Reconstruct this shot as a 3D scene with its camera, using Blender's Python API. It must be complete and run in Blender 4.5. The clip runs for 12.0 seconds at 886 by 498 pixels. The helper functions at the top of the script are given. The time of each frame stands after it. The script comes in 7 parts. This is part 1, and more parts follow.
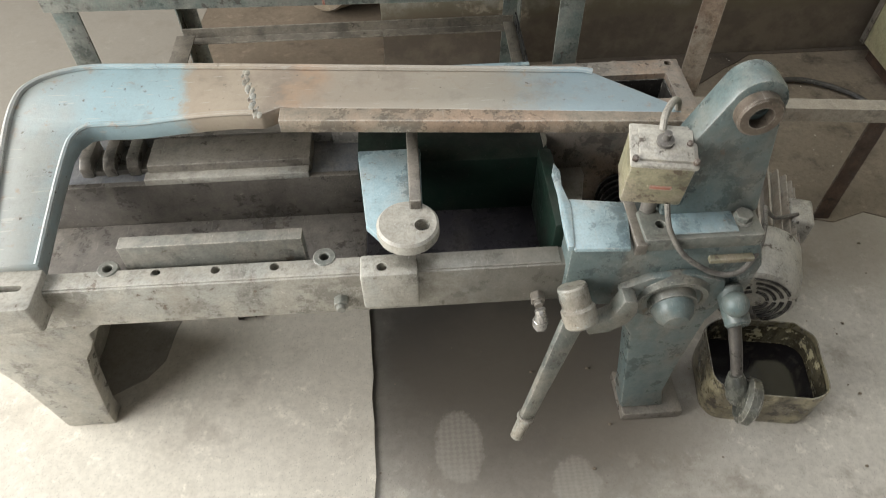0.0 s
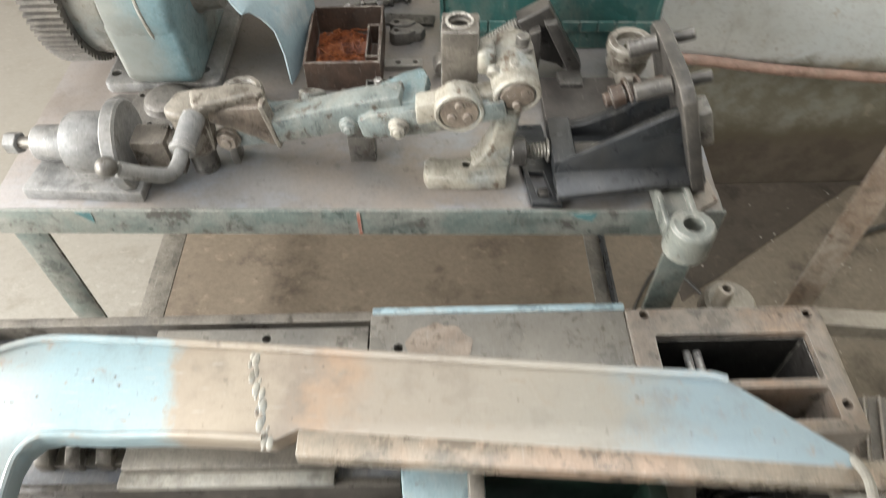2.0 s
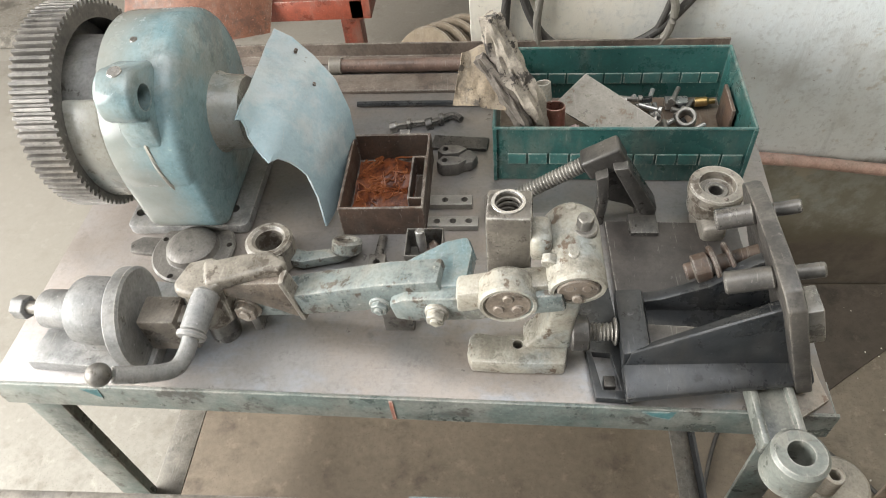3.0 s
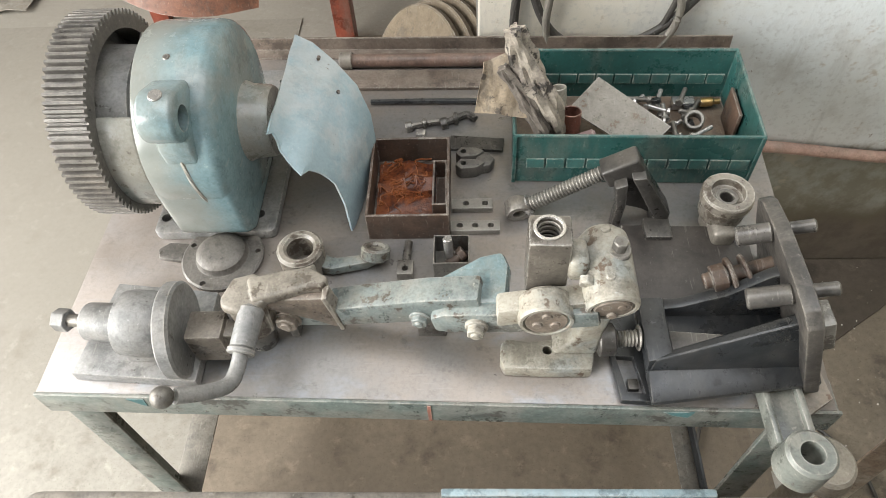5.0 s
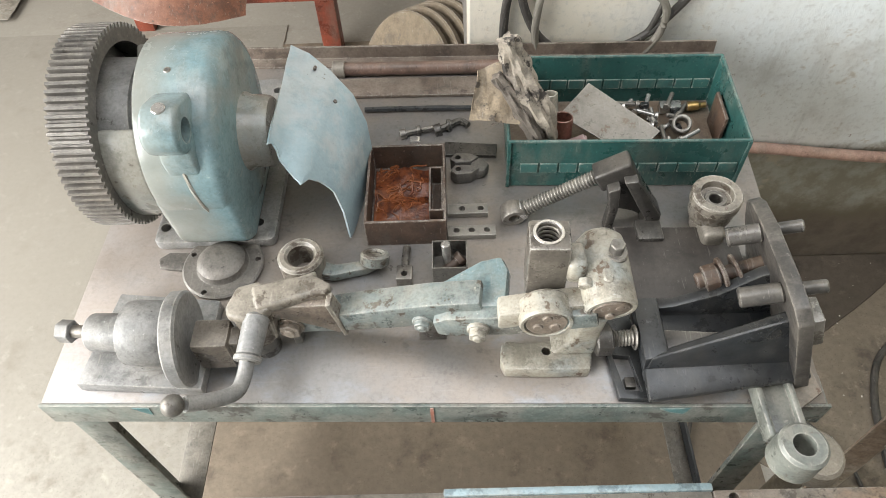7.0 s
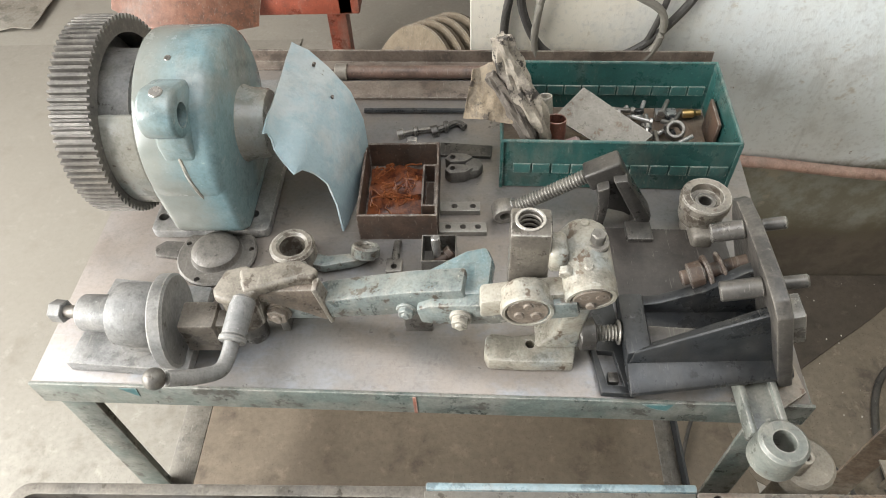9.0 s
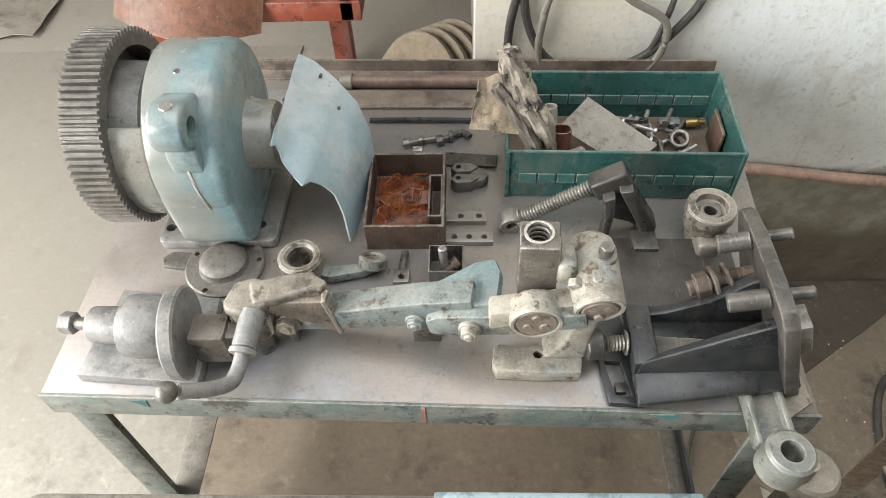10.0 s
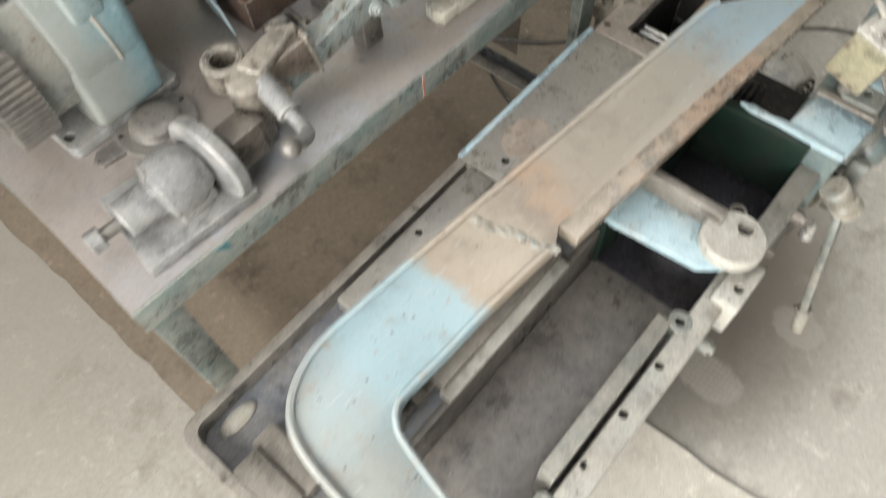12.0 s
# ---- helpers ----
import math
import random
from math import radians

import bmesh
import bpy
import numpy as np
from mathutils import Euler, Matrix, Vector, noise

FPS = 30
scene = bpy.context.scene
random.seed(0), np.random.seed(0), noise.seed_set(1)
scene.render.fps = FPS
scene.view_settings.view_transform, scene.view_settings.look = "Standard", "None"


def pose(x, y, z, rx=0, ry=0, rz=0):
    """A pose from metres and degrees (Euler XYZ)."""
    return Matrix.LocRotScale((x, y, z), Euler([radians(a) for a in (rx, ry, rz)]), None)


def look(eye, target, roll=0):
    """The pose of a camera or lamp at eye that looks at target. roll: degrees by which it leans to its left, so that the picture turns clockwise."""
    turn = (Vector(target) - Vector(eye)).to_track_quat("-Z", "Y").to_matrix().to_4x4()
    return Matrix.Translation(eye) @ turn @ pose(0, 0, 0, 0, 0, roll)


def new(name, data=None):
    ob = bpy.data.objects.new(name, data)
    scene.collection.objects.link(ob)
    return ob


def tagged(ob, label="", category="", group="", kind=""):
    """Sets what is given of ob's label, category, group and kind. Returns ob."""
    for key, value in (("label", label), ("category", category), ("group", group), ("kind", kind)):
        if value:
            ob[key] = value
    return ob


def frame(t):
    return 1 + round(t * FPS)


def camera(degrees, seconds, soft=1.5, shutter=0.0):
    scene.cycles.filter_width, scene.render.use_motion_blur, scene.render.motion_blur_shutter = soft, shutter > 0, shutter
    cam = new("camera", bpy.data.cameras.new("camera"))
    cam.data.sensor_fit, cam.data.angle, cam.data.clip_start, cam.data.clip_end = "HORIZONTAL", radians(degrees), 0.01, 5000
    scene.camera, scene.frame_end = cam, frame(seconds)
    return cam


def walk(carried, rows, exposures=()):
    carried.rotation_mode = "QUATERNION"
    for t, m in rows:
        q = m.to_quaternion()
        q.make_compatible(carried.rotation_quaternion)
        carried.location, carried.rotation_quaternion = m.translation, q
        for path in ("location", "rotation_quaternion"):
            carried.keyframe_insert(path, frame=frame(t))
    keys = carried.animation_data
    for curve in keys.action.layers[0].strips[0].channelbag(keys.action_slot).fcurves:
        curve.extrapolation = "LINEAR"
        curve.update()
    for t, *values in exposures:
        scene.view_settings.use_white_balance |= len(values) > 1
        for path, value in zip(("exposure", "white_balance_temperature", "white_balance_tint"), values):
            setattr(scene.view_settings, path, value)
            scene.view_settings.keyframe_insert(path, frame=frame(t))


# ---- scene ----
cam = camera(65.6, 12.0, 0.65, 0.5)
PATH = [
    (0, (-0.044, -0.068, 1.422), (0.025, 1.209, -0.116), -0.8),
    (0.5, (-0.037, 0.004, 1.418), (0.034, 1.294, -0.109), -0.3),
    (1, (-0.074, 0.133, 1.439), (-0.001, 1.414, -0.096), -0.7),
    (1.5, (-0.11, 0.289, 1.454), (-0.011, 1.546, -0.098), 0.3),
    (2, (-0.087, 0.498, 1.479), (-0.076, 1.76, -0.073), -0.7),
    (2.5, (-0.062, 0.65, 1.496), (-0.163, 1.942, -0.028), -1.7),
    (3, (-0.058, 0.752, 1.504), (-0.243, 2.06, 0.003), -6.4),
    (5, (-0.141, 0.785, 1.591), (-0.23, 1.987, -0.006), -4.1),
    (5.5, (-0.126, 0.773, 1.605), (-0.207, 1.973, 0.007), -3.7),
    (6, (-0.124, 0.76, 1.613), (-0.217, 1.977, 0.029), -4.1),
    (6.5, (-0.139, 0.76, 1.616), (-0.209, 1.977, 0.03), -3.7),
    (7, (-0.162, 0.776, 1.611), (-0.203, 1.982, 0.017), -3.3),
    (9, (-0.126, 0.731, 1.589), (-0.206, 1.997, 0.043), -3.0),
    (9.5, (-0.127, 0.733, 1.606), (-0.227, 2.021, 0.08), -3.7),
    (10, (-0.139, 0.737, 1.602), (-0.214, 2.007, 0.06), -3.0),
    (10.5, (-0.189, 0.719, 1.583), (-0.155, 1.969, 0.022), -2.4),
    (11, (-0.392, 0.746, 1.563), (-0.022, 1.812, -0.088), -6.1),
    (11.5, (-0.539, 0.674, 1.558), (0.107, 1.543, -0.124), -6.2),
    (12, (-0.732, 0.622, 1.535), (-0.031, 1.321, -0.202), -4.8),
]
walk(cam, [(t, look(eye, target, roll)) for t, eye, target, roll in PATH],
     exposures=[(0.0, -0.56), (0.5, -0.42), (1.0, -0.33), (1.5, -0.1), (2.5, 0.03), (3.2, 0.05), (5.0, -0.02), (6.0, 0.05), (9.0, -0.02), (10.5, 0.0), (11.2, -0.06), (12.0, -0.35)])

# ---- light ----
world = bpy.data.worlds.new("world")
scene.world = world
world.use_nodes = True
wn, wl = world.node_tree.nodes, world.node_tree.links
sky = wn.new("ShaderNodeTexSky")
sky.sky_type, sky.sun_disc = "NISHITA", False
sky.sun_elevation, sky.sun_rotation = radians(42), radians(-75)
wn["Background"].inputs["Strength"].default_value = 0.07
wl.new(sky.outputs[0], wn["Background"].inputs["Color"])


def area(name, m, sx, sy, power, colour):
    d = bpy.data.lights.new(name, "AREA")
    d.shape, d.size, d.size_y, d.energy, d.color = "RECTANGLE", sx, sy, power, colour
    ob = new(name, d)
    ob.matrix_world = m
    return ob


# daylight from the door at the left; front and roof lamps are added fill
area("door_daylight", look((-3.35, 0.1, 1.9), (0.0, 0.6, 0.4)), 4.1, 2.3, 450, (0.985, 0.98, 0.955))
area("front_fill", look((0.1, -2.85, 2.0), (0.1, 1.0, 0.4)), 3.0, 1.5, 10, (0.98, 0.985, 0.975))
area("roof_fill", look((0.0, 1.0, 3.1), (0.0, 1.0, 0.0)), 2.6, 1.5, 46, (0.97, 0.985, 1.0))


# ---- materials ----
class Mat:
    """A small node graph builder."""

    def __init__(self, name):
        self.m = bpy.data.materials.new(name)
        self.m.use_nodes = True
        self.n, self.l = self.m.node_tree.nodes, self.m.node_tree.links
        self.b = self.n["Principled BSDF"]
        self.co = self.n.new("ShaderNodeTexCoord").outputs["Object"]

    def noise(self, scale, detail=4.0, rough=0.6, stretch=None, shift=0.0):
        t = self.n.new("ShaderNodeTexNoise")
        t.inputs["Scale"].default_value, t.inputs["Detail"].default_value, t.inputs["Roughness"].default_value = scale, detail, rough
        mp = self.n.new("ShaderNodeMapping")
        mp.inputs["Location"].default_value = (shift, shift * 1.7, shift * 0.6)
        if stretch:
            mp.inputs["Scale"].default_value = stretch
        self.l.new(self.co, mp.inputs["Vector"])
        self.l.new(mp.outputs[0], t.inputs["Vector"])
        return t.outputs["Fac"]

    def ramp(self, fac, lo, hi):
        r = self.n.new("ShaderNodeMapRange")
        r.interpolation_type = "SMOOTHSTEP"
        r.inputs["From Min"].default_value, r.inputs["From Max"].default_value = lo, hi
        self.l.new(fac, r.inputs["Value"])
        return r.outputs["Result"]

    def mix(self, fac, a, b):
        x = self.n.new("ShaderNodeMix")
        x.data_type = "RGBA"
        for sock, v in ((x.inputs[0], fac), (x.inputs[6], a), (x.inputs[7], b)):
            if isinstance(v, (int, float)):
                sock.default_value = v
            elif isinstance(v, tuple):
                sock.default_value = (*v, 1)
            else:
                self.l.new(v, sock)
        return x.outputs[2]

    def math(self, op, a, b):
        x = self.n.new("ShaderNodeMath")
        x.operation = op
        for sock, v in ((x.inputs[0], a), (x.inputs[1], b)):
            if isinstance(v, (int, float)):
                sock.default_value = v
            else:
                self.l.new(v, sock)
        return x.outputs[0]

    def axis(self, name):
        s = self.n.new("ShaderNodeSeparateXYZ")
        self.l.new(self.co, s.inputs[0])
        return s.outputs[name]

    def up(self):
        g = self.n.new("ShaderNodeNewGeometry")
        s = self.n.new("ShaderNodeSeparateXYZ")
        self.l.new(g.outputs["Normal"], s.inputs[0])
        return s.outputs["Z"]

    def edges(self, radius):
        """Where two faces meet at an angle: 1 on the edge, 0 on the flat."""
        bv = self.n.new("ShaderNodeBevel")
        bv.samples = 4
        bv.inputs["Radius"].default_value = radius
        g = self.n.new("ShaderNodeNewGeometry")
        d = self.n.new("ShaderNodeVectorMath")
        d.operation = "DOT_PRODUCT"
        self.l.new(bv.outputs[0], d.inputs[0])
        self.l.new(g.outputs["Normal"], d.inputs[1])
        return self.ramp(d.outputs["Value"], 0.995, 0.9)

    def bump(self, height, strength, distance=0.002):
        b = self.n.new("ShaderNodeBump")
        b.inputs["Strength"].default_value, b.inputs["Distance"].default_value = strength, distance
        self.l.new(height, b.inputs["Height"])
        self.l.new(b.outputs[0], self.b.inputs["Normal"])

    def out(self, colour, rough=0.5, metal=0.0):
        for key, v in (("Base Color", colour), ("Roughness", rough), ("Metallic", metal)):
            if isinstance(v, (int, float)):
                self.b.inputs[key].default_value = v
            elif isinstance(v, tuple):
                self.b.inputs[key].default_value = (*v, 1)
            else:
                self.l.new(v, self.b.inputs[key])
        return self.m


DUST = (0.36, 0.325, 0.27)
BAREMETAL = (0.48, 0.45, 0.4)


def worn(name, base, worn_to, bare, dust=0.5, rough=0.5, metal=0.0, patch=7.0, spread=0.55, seed=0.0, grain=0.25, chips=0.66, edge=0.7, grime=0.6, edge_to=BAREMETAL, mottle=1.0, shade_end=None, fade=None):
    """Old paint or metal: two tones in patches, oily grime, chips down to the ground coat, rubbed edges, scratches, dust on what faces up."""
    k = Mat(name)
    big, mid, fine = k.noise(patch, 5, 0.65, shift=seed), k.noise(38, 8, 0.72, shift=seed + 3), k.noise(260, 3, 0.6, shift=seed)
    c = k.mix(k.ramp(big, spread - 0.08, spread + 0.08), base, worn_to)
    c = k.mix(k.ramp(mid, 0.3, 0.72), k.mix(0.3 * mottle, c, tuple(min(1, v * 1.4) for v in worn_to)), k.mix(0.45 * mottle, c, tuple(v * 0.45 for v in base)))
    oily = k.ramp(k.noise(13, 9, 0.75, shift=seed + 21), 0.5, 0.61)
    c = k.mix(k.math("MULTIPLY", oily, grime), c, tuple(v * 0.3 + 0.008 for v in base))
    smear = k.ramp(k.noise(9, 7, 0.7, (1.6, 0.6, 0.5), seed + 33), 0.5, 0.68)
    film = min(1.0, 2.2 * sum(base) / 0.6)
    c = k.mix(k.math("MULTIPLY", smear, 0.4 * mottle), c, tuple(0.5 * v + 0.5 * w * film for v, w in zip(bare, DUST)))
    if shade_end:
        # one end darkened along X, painting in the shade there
        x = k.math("ADD", k.axis("X"), k.math("MULTIPLY", k.math("SUBTRACT", mid, 0.5), 0.2))
        c = k.mix(k.math("MULTIPLY", k.ramp(x, shade_end[0], shade_end[1]), 0.75), c, shade_end[2])
    chip = k.ramp(k.math("ADD", k.math("MULTIPLY", big, 0.3), k.math("MULTIPLY", mid, 0.7)), chips - 0.065, chips - 0.035)
    c = k.mix(chip, c, bare)
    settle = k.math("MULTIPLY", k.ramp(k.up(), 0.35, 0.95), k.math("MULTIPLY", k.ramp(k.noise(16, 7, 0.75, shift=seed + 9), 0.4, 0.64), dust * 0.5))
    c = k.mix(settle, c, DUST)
    lines = k.ramp(k.noise(30, 2, 0.5, (9, 0.7, 3), seed + 5), 0.66, 0.7)
    c = k.mix(k.math("MULTIPLY", lines, 0.16), c, edge_to)
    c = k.mix(k.math("MULTIPLY", k.ramp(fine, 0.42, 0.68), 0.22 * mottle), c, tuple(v * 0.45 for v in bare))
    fleck = k.ramp(k.noise(95, 5, 0.7, shift=seed + 41), 0.655, 0.69)
    c = k.mix(k.math("MULTIPLY", fleck, 0.55 * mottle), c, tuple(min(0.75, 1.7 * v + 0.06) for v in worn_to))
    if fade:
        # paint bleached to beige towards one end
        x = k.math("ADD", k.axis("X"), k.math("MULTIPLY", k.math("SUBTRACT", big, 0.5), 0.22))
        c = k.mix(k.math("MULTIPLY", k.ramp(x, fade[1], fade[0]), 0.68), c, fade[2])
    rub = k.math("MULTIPLY", k.edges(0.0035), k.math("MULTIPLY", k.ramp(k.noise(45, 6, 0.75, shift=seed + 13), 0.4, 0.6), edge))
    c = k.mix(rub, c, edge_to)
    k.bump(k.math("ADD", k.math("MULTIPLY", mid, 0.6), k.math("MULTIPLY", fine, 0.4)), grain, 0.002)
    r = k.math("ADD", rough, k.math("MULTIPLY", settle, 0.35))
    r = k.math("SUBTRACT", r, k.math("MULTIPLY", oily, 0.16))
    return k.out(c, k.math("ADD", r, k.math("MULTIPLY", k.math("SUBTRACT", mid, 0.5), 0.5)), metal)


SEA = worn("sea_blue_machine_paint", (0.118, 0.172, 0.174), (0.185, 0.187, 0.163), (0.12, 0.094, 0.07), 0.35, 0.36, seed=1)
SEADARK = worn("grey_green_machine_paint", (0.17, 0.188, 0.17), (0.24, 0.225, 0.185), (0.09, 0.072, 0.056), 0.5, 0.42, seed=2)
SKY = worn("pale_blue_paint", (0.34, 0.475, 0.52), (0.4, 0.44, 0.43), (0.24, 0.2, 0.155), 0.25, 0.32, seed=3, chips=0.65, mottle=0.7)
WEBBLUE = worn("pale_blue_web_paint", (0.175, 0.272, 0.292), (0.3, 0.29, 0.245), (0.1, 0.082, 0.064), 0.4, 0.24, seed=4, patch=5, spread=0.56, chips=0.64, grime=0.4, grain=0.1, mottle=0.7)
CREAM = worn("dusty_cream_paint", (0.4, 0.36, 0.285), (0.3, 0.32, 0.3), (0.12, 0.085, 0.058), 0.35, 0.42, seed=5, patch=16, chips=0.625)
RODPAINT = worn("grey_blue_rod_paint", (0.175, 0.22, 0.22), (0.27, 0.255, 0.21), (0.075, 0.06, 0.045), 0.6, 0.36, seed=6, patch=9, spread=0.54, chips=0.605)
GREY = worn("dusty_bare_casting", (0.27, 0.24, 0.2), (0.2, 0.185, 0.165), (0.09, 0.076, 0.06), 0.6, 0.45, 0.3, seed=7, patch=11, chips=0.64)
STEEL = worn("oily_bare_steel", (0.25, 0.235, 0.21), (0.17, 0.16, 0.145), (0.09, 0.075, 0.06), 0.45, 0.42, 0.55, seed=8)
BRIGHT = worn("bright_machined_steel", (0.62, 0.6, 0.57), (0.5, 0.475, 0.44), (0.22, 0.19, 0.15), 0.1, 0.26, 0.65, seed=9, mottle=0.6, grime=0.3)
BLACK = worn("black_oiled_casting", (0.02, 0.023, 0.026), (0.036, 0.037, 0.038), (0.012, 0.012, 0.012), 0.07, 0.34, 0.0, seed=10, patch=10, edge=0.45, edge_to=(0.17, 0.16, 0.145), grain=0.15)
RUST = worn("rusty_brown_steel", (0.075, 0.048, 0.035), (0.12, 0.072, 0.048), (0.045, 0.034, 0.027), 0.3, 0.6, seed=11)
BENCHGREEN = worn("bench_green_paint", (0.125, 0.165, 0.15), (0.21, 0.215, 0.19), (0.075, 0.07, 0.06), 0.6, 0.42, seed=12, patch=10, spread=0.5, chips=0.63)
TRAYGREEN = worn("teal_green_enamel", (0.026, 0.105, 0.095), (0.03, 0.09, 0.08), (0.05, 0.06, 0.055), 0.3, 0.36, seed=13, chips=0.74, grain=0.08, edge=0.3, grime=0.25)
# dark green paint, with the shade under the bow put into its colour
DEEPGREEN = worn("shaded_dark_green_enamel", (0.006, 0.02, 0.013), (0.011, 0.016, 0.012), (0.016, 0.013, 0.01), 0.08, 0.5, seed=14, edge=0.25, edge_to=(0.05, 0.055, 0.05))
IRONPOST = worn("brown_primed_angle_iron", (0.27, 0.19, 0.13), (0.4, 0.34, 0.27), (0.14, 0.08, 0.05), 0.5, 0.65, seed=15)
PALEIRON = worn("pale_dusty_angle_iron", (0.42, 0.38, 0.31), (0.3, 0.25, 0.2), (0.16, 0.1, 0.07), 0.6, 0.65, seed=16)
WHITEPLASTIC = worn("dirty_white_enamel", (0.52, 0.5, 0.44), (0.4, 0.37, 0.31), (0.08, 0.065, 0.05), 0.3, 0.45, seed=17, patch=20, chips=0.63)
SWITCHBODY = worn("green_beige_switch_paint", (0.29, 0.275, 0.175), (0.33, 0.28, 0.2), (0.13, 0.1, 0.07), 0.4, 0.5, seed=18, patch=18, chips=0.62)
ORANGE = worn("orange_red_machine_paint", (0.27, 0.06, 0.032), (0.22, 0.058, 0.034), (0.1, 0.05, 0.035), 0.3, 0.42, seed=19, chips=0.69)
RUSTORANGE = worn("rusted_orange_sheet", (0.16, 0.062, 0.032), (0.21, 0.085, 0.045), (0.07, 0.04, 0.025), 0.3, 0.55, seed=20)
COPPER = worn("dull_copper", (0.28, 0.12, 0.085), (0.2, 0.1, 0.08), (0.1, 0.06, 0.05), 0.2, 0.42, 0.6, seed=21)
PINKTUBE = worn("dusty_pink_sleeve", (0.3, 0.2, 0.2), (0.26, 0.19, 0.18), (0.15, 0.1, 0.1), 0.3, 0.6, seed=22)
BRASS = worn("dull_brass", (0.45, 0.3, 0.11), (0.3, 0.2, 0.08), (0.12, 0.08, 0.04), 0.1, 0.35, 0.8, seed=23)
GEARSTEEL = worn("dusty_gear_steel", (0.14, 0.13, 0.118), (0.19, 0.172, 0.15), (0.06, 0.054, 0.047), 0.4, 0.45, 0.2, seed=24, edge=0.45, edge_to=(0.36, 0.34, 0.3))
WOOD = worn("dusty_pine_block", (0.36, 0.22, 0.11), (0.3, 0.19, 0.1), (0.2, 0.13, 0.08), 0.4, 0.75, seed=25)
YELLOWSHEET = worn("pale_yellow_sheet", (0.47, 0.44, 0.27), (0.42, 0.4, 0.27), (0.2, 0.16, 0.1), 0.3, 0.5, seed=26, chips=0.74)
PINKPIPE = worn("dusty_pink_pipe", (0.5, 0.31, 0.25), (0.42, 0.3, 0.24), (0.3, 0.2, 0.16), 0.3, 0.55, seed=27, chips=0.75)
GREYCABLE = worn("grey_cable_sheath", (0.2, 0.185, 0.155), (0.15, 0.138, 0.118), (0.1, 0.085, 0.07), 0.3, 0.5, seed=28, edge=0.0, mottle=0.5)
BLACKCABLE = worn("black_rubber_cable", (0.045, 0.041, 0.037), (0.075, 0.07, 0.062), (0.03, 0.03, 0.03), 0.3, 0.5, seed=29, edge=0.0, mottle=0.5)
# black for deep recesses, their shade put into the colour
DARK = worn("black_shaded_recess", (0.018, 0.017, 0.016), (0.03, 0.027, 0.024), (0.015, 0.013, 0.01), 0.1, 0.8, seed=30)
# oily paint taken near black to carry the shade of basin and pit
BASINBLUE = worn("shaded_blue_grey_paint", (0.022, 0.021, 0.026), (0.036, 0.033, 0.034), (0.016, 0.013, 0.012), 0.04, 0.3, seed=31, edge_to=(0.1, 0.1, 0.1))
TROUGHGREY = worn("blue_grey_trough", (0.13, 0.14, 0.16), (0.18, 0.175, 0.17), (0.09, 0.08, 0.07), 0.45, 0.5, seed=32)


def bench_top_material():
    k = Mat("dusty_steel_bench_sheet")
    big, sheen, fine, mid = k.noise(4, 6, 0.65), k.noise(7, 7, 0.68, (0.8, 1.25, 1)), k.noise(210, 3, 0.6), k.noise(30, 8, 0.75, shift=7)
    c = k.mix(k.ramp(big, 0.4, 0.6), (0.25, 0.236, 0.222), (0.29, 0.25, 0.215))
    # bluish sheen towards the front edge, painted into the colour
    front = k.ramp(k.math("ADD", k.axis("Y"), k.math("MULTIPLY", k.math("SUBTRACT", big, 0.5), 0.35)), -0.12, -0.24)
    c = k.mix(k.math("MULTIPLY", k.ramp(sheen, 0.44, 0.66), k.math("ADD", 0.25, k.math("MULTIPLY", front, 0.75))), c, (0.285, 0.3, 0.32))
    c = k.mix(k.math("MULTIPLY", k.ramp(mid, 0.54, 0.7), 0.4), c, (0.08, 0.072, 0.065))
    left = k.math("MULTIPLY", k.ramp(k.math("SUBTRACT", -0.25, k.axis("X")), 0.0, 0.45), k.ramp(k.noise(6, 7, 0.7, shift=11), 0.26, 0.5))
    c = k.mix(k.math("MULTIPLY", left, 0.85), c, (0.35, 0.305, 0.275))
    c = k.mix(k.math("MULTIPLY", k.ramp(k.noise(22, 2, 0.5, (0.8, 9, 3), 5), 0.67, 0.7), 0.12), c, (0.42, 0.4, 0.38))
    c = k.mix(k.math("MULTIPLY", k.ramp(fine, 0.4, 0.7), 0.14), c, (0.07, 0.062, 0.055))
    k.bump(k.math("ADD", mid, k.math("MULTIPLY", fine, 0.6)), 0.14, 0.002)
    return k.out(c, k.math("ADD", 0.16, k.math("MULTIPLY", k.math("ADD", mid, left), 0.32)), 0.4)


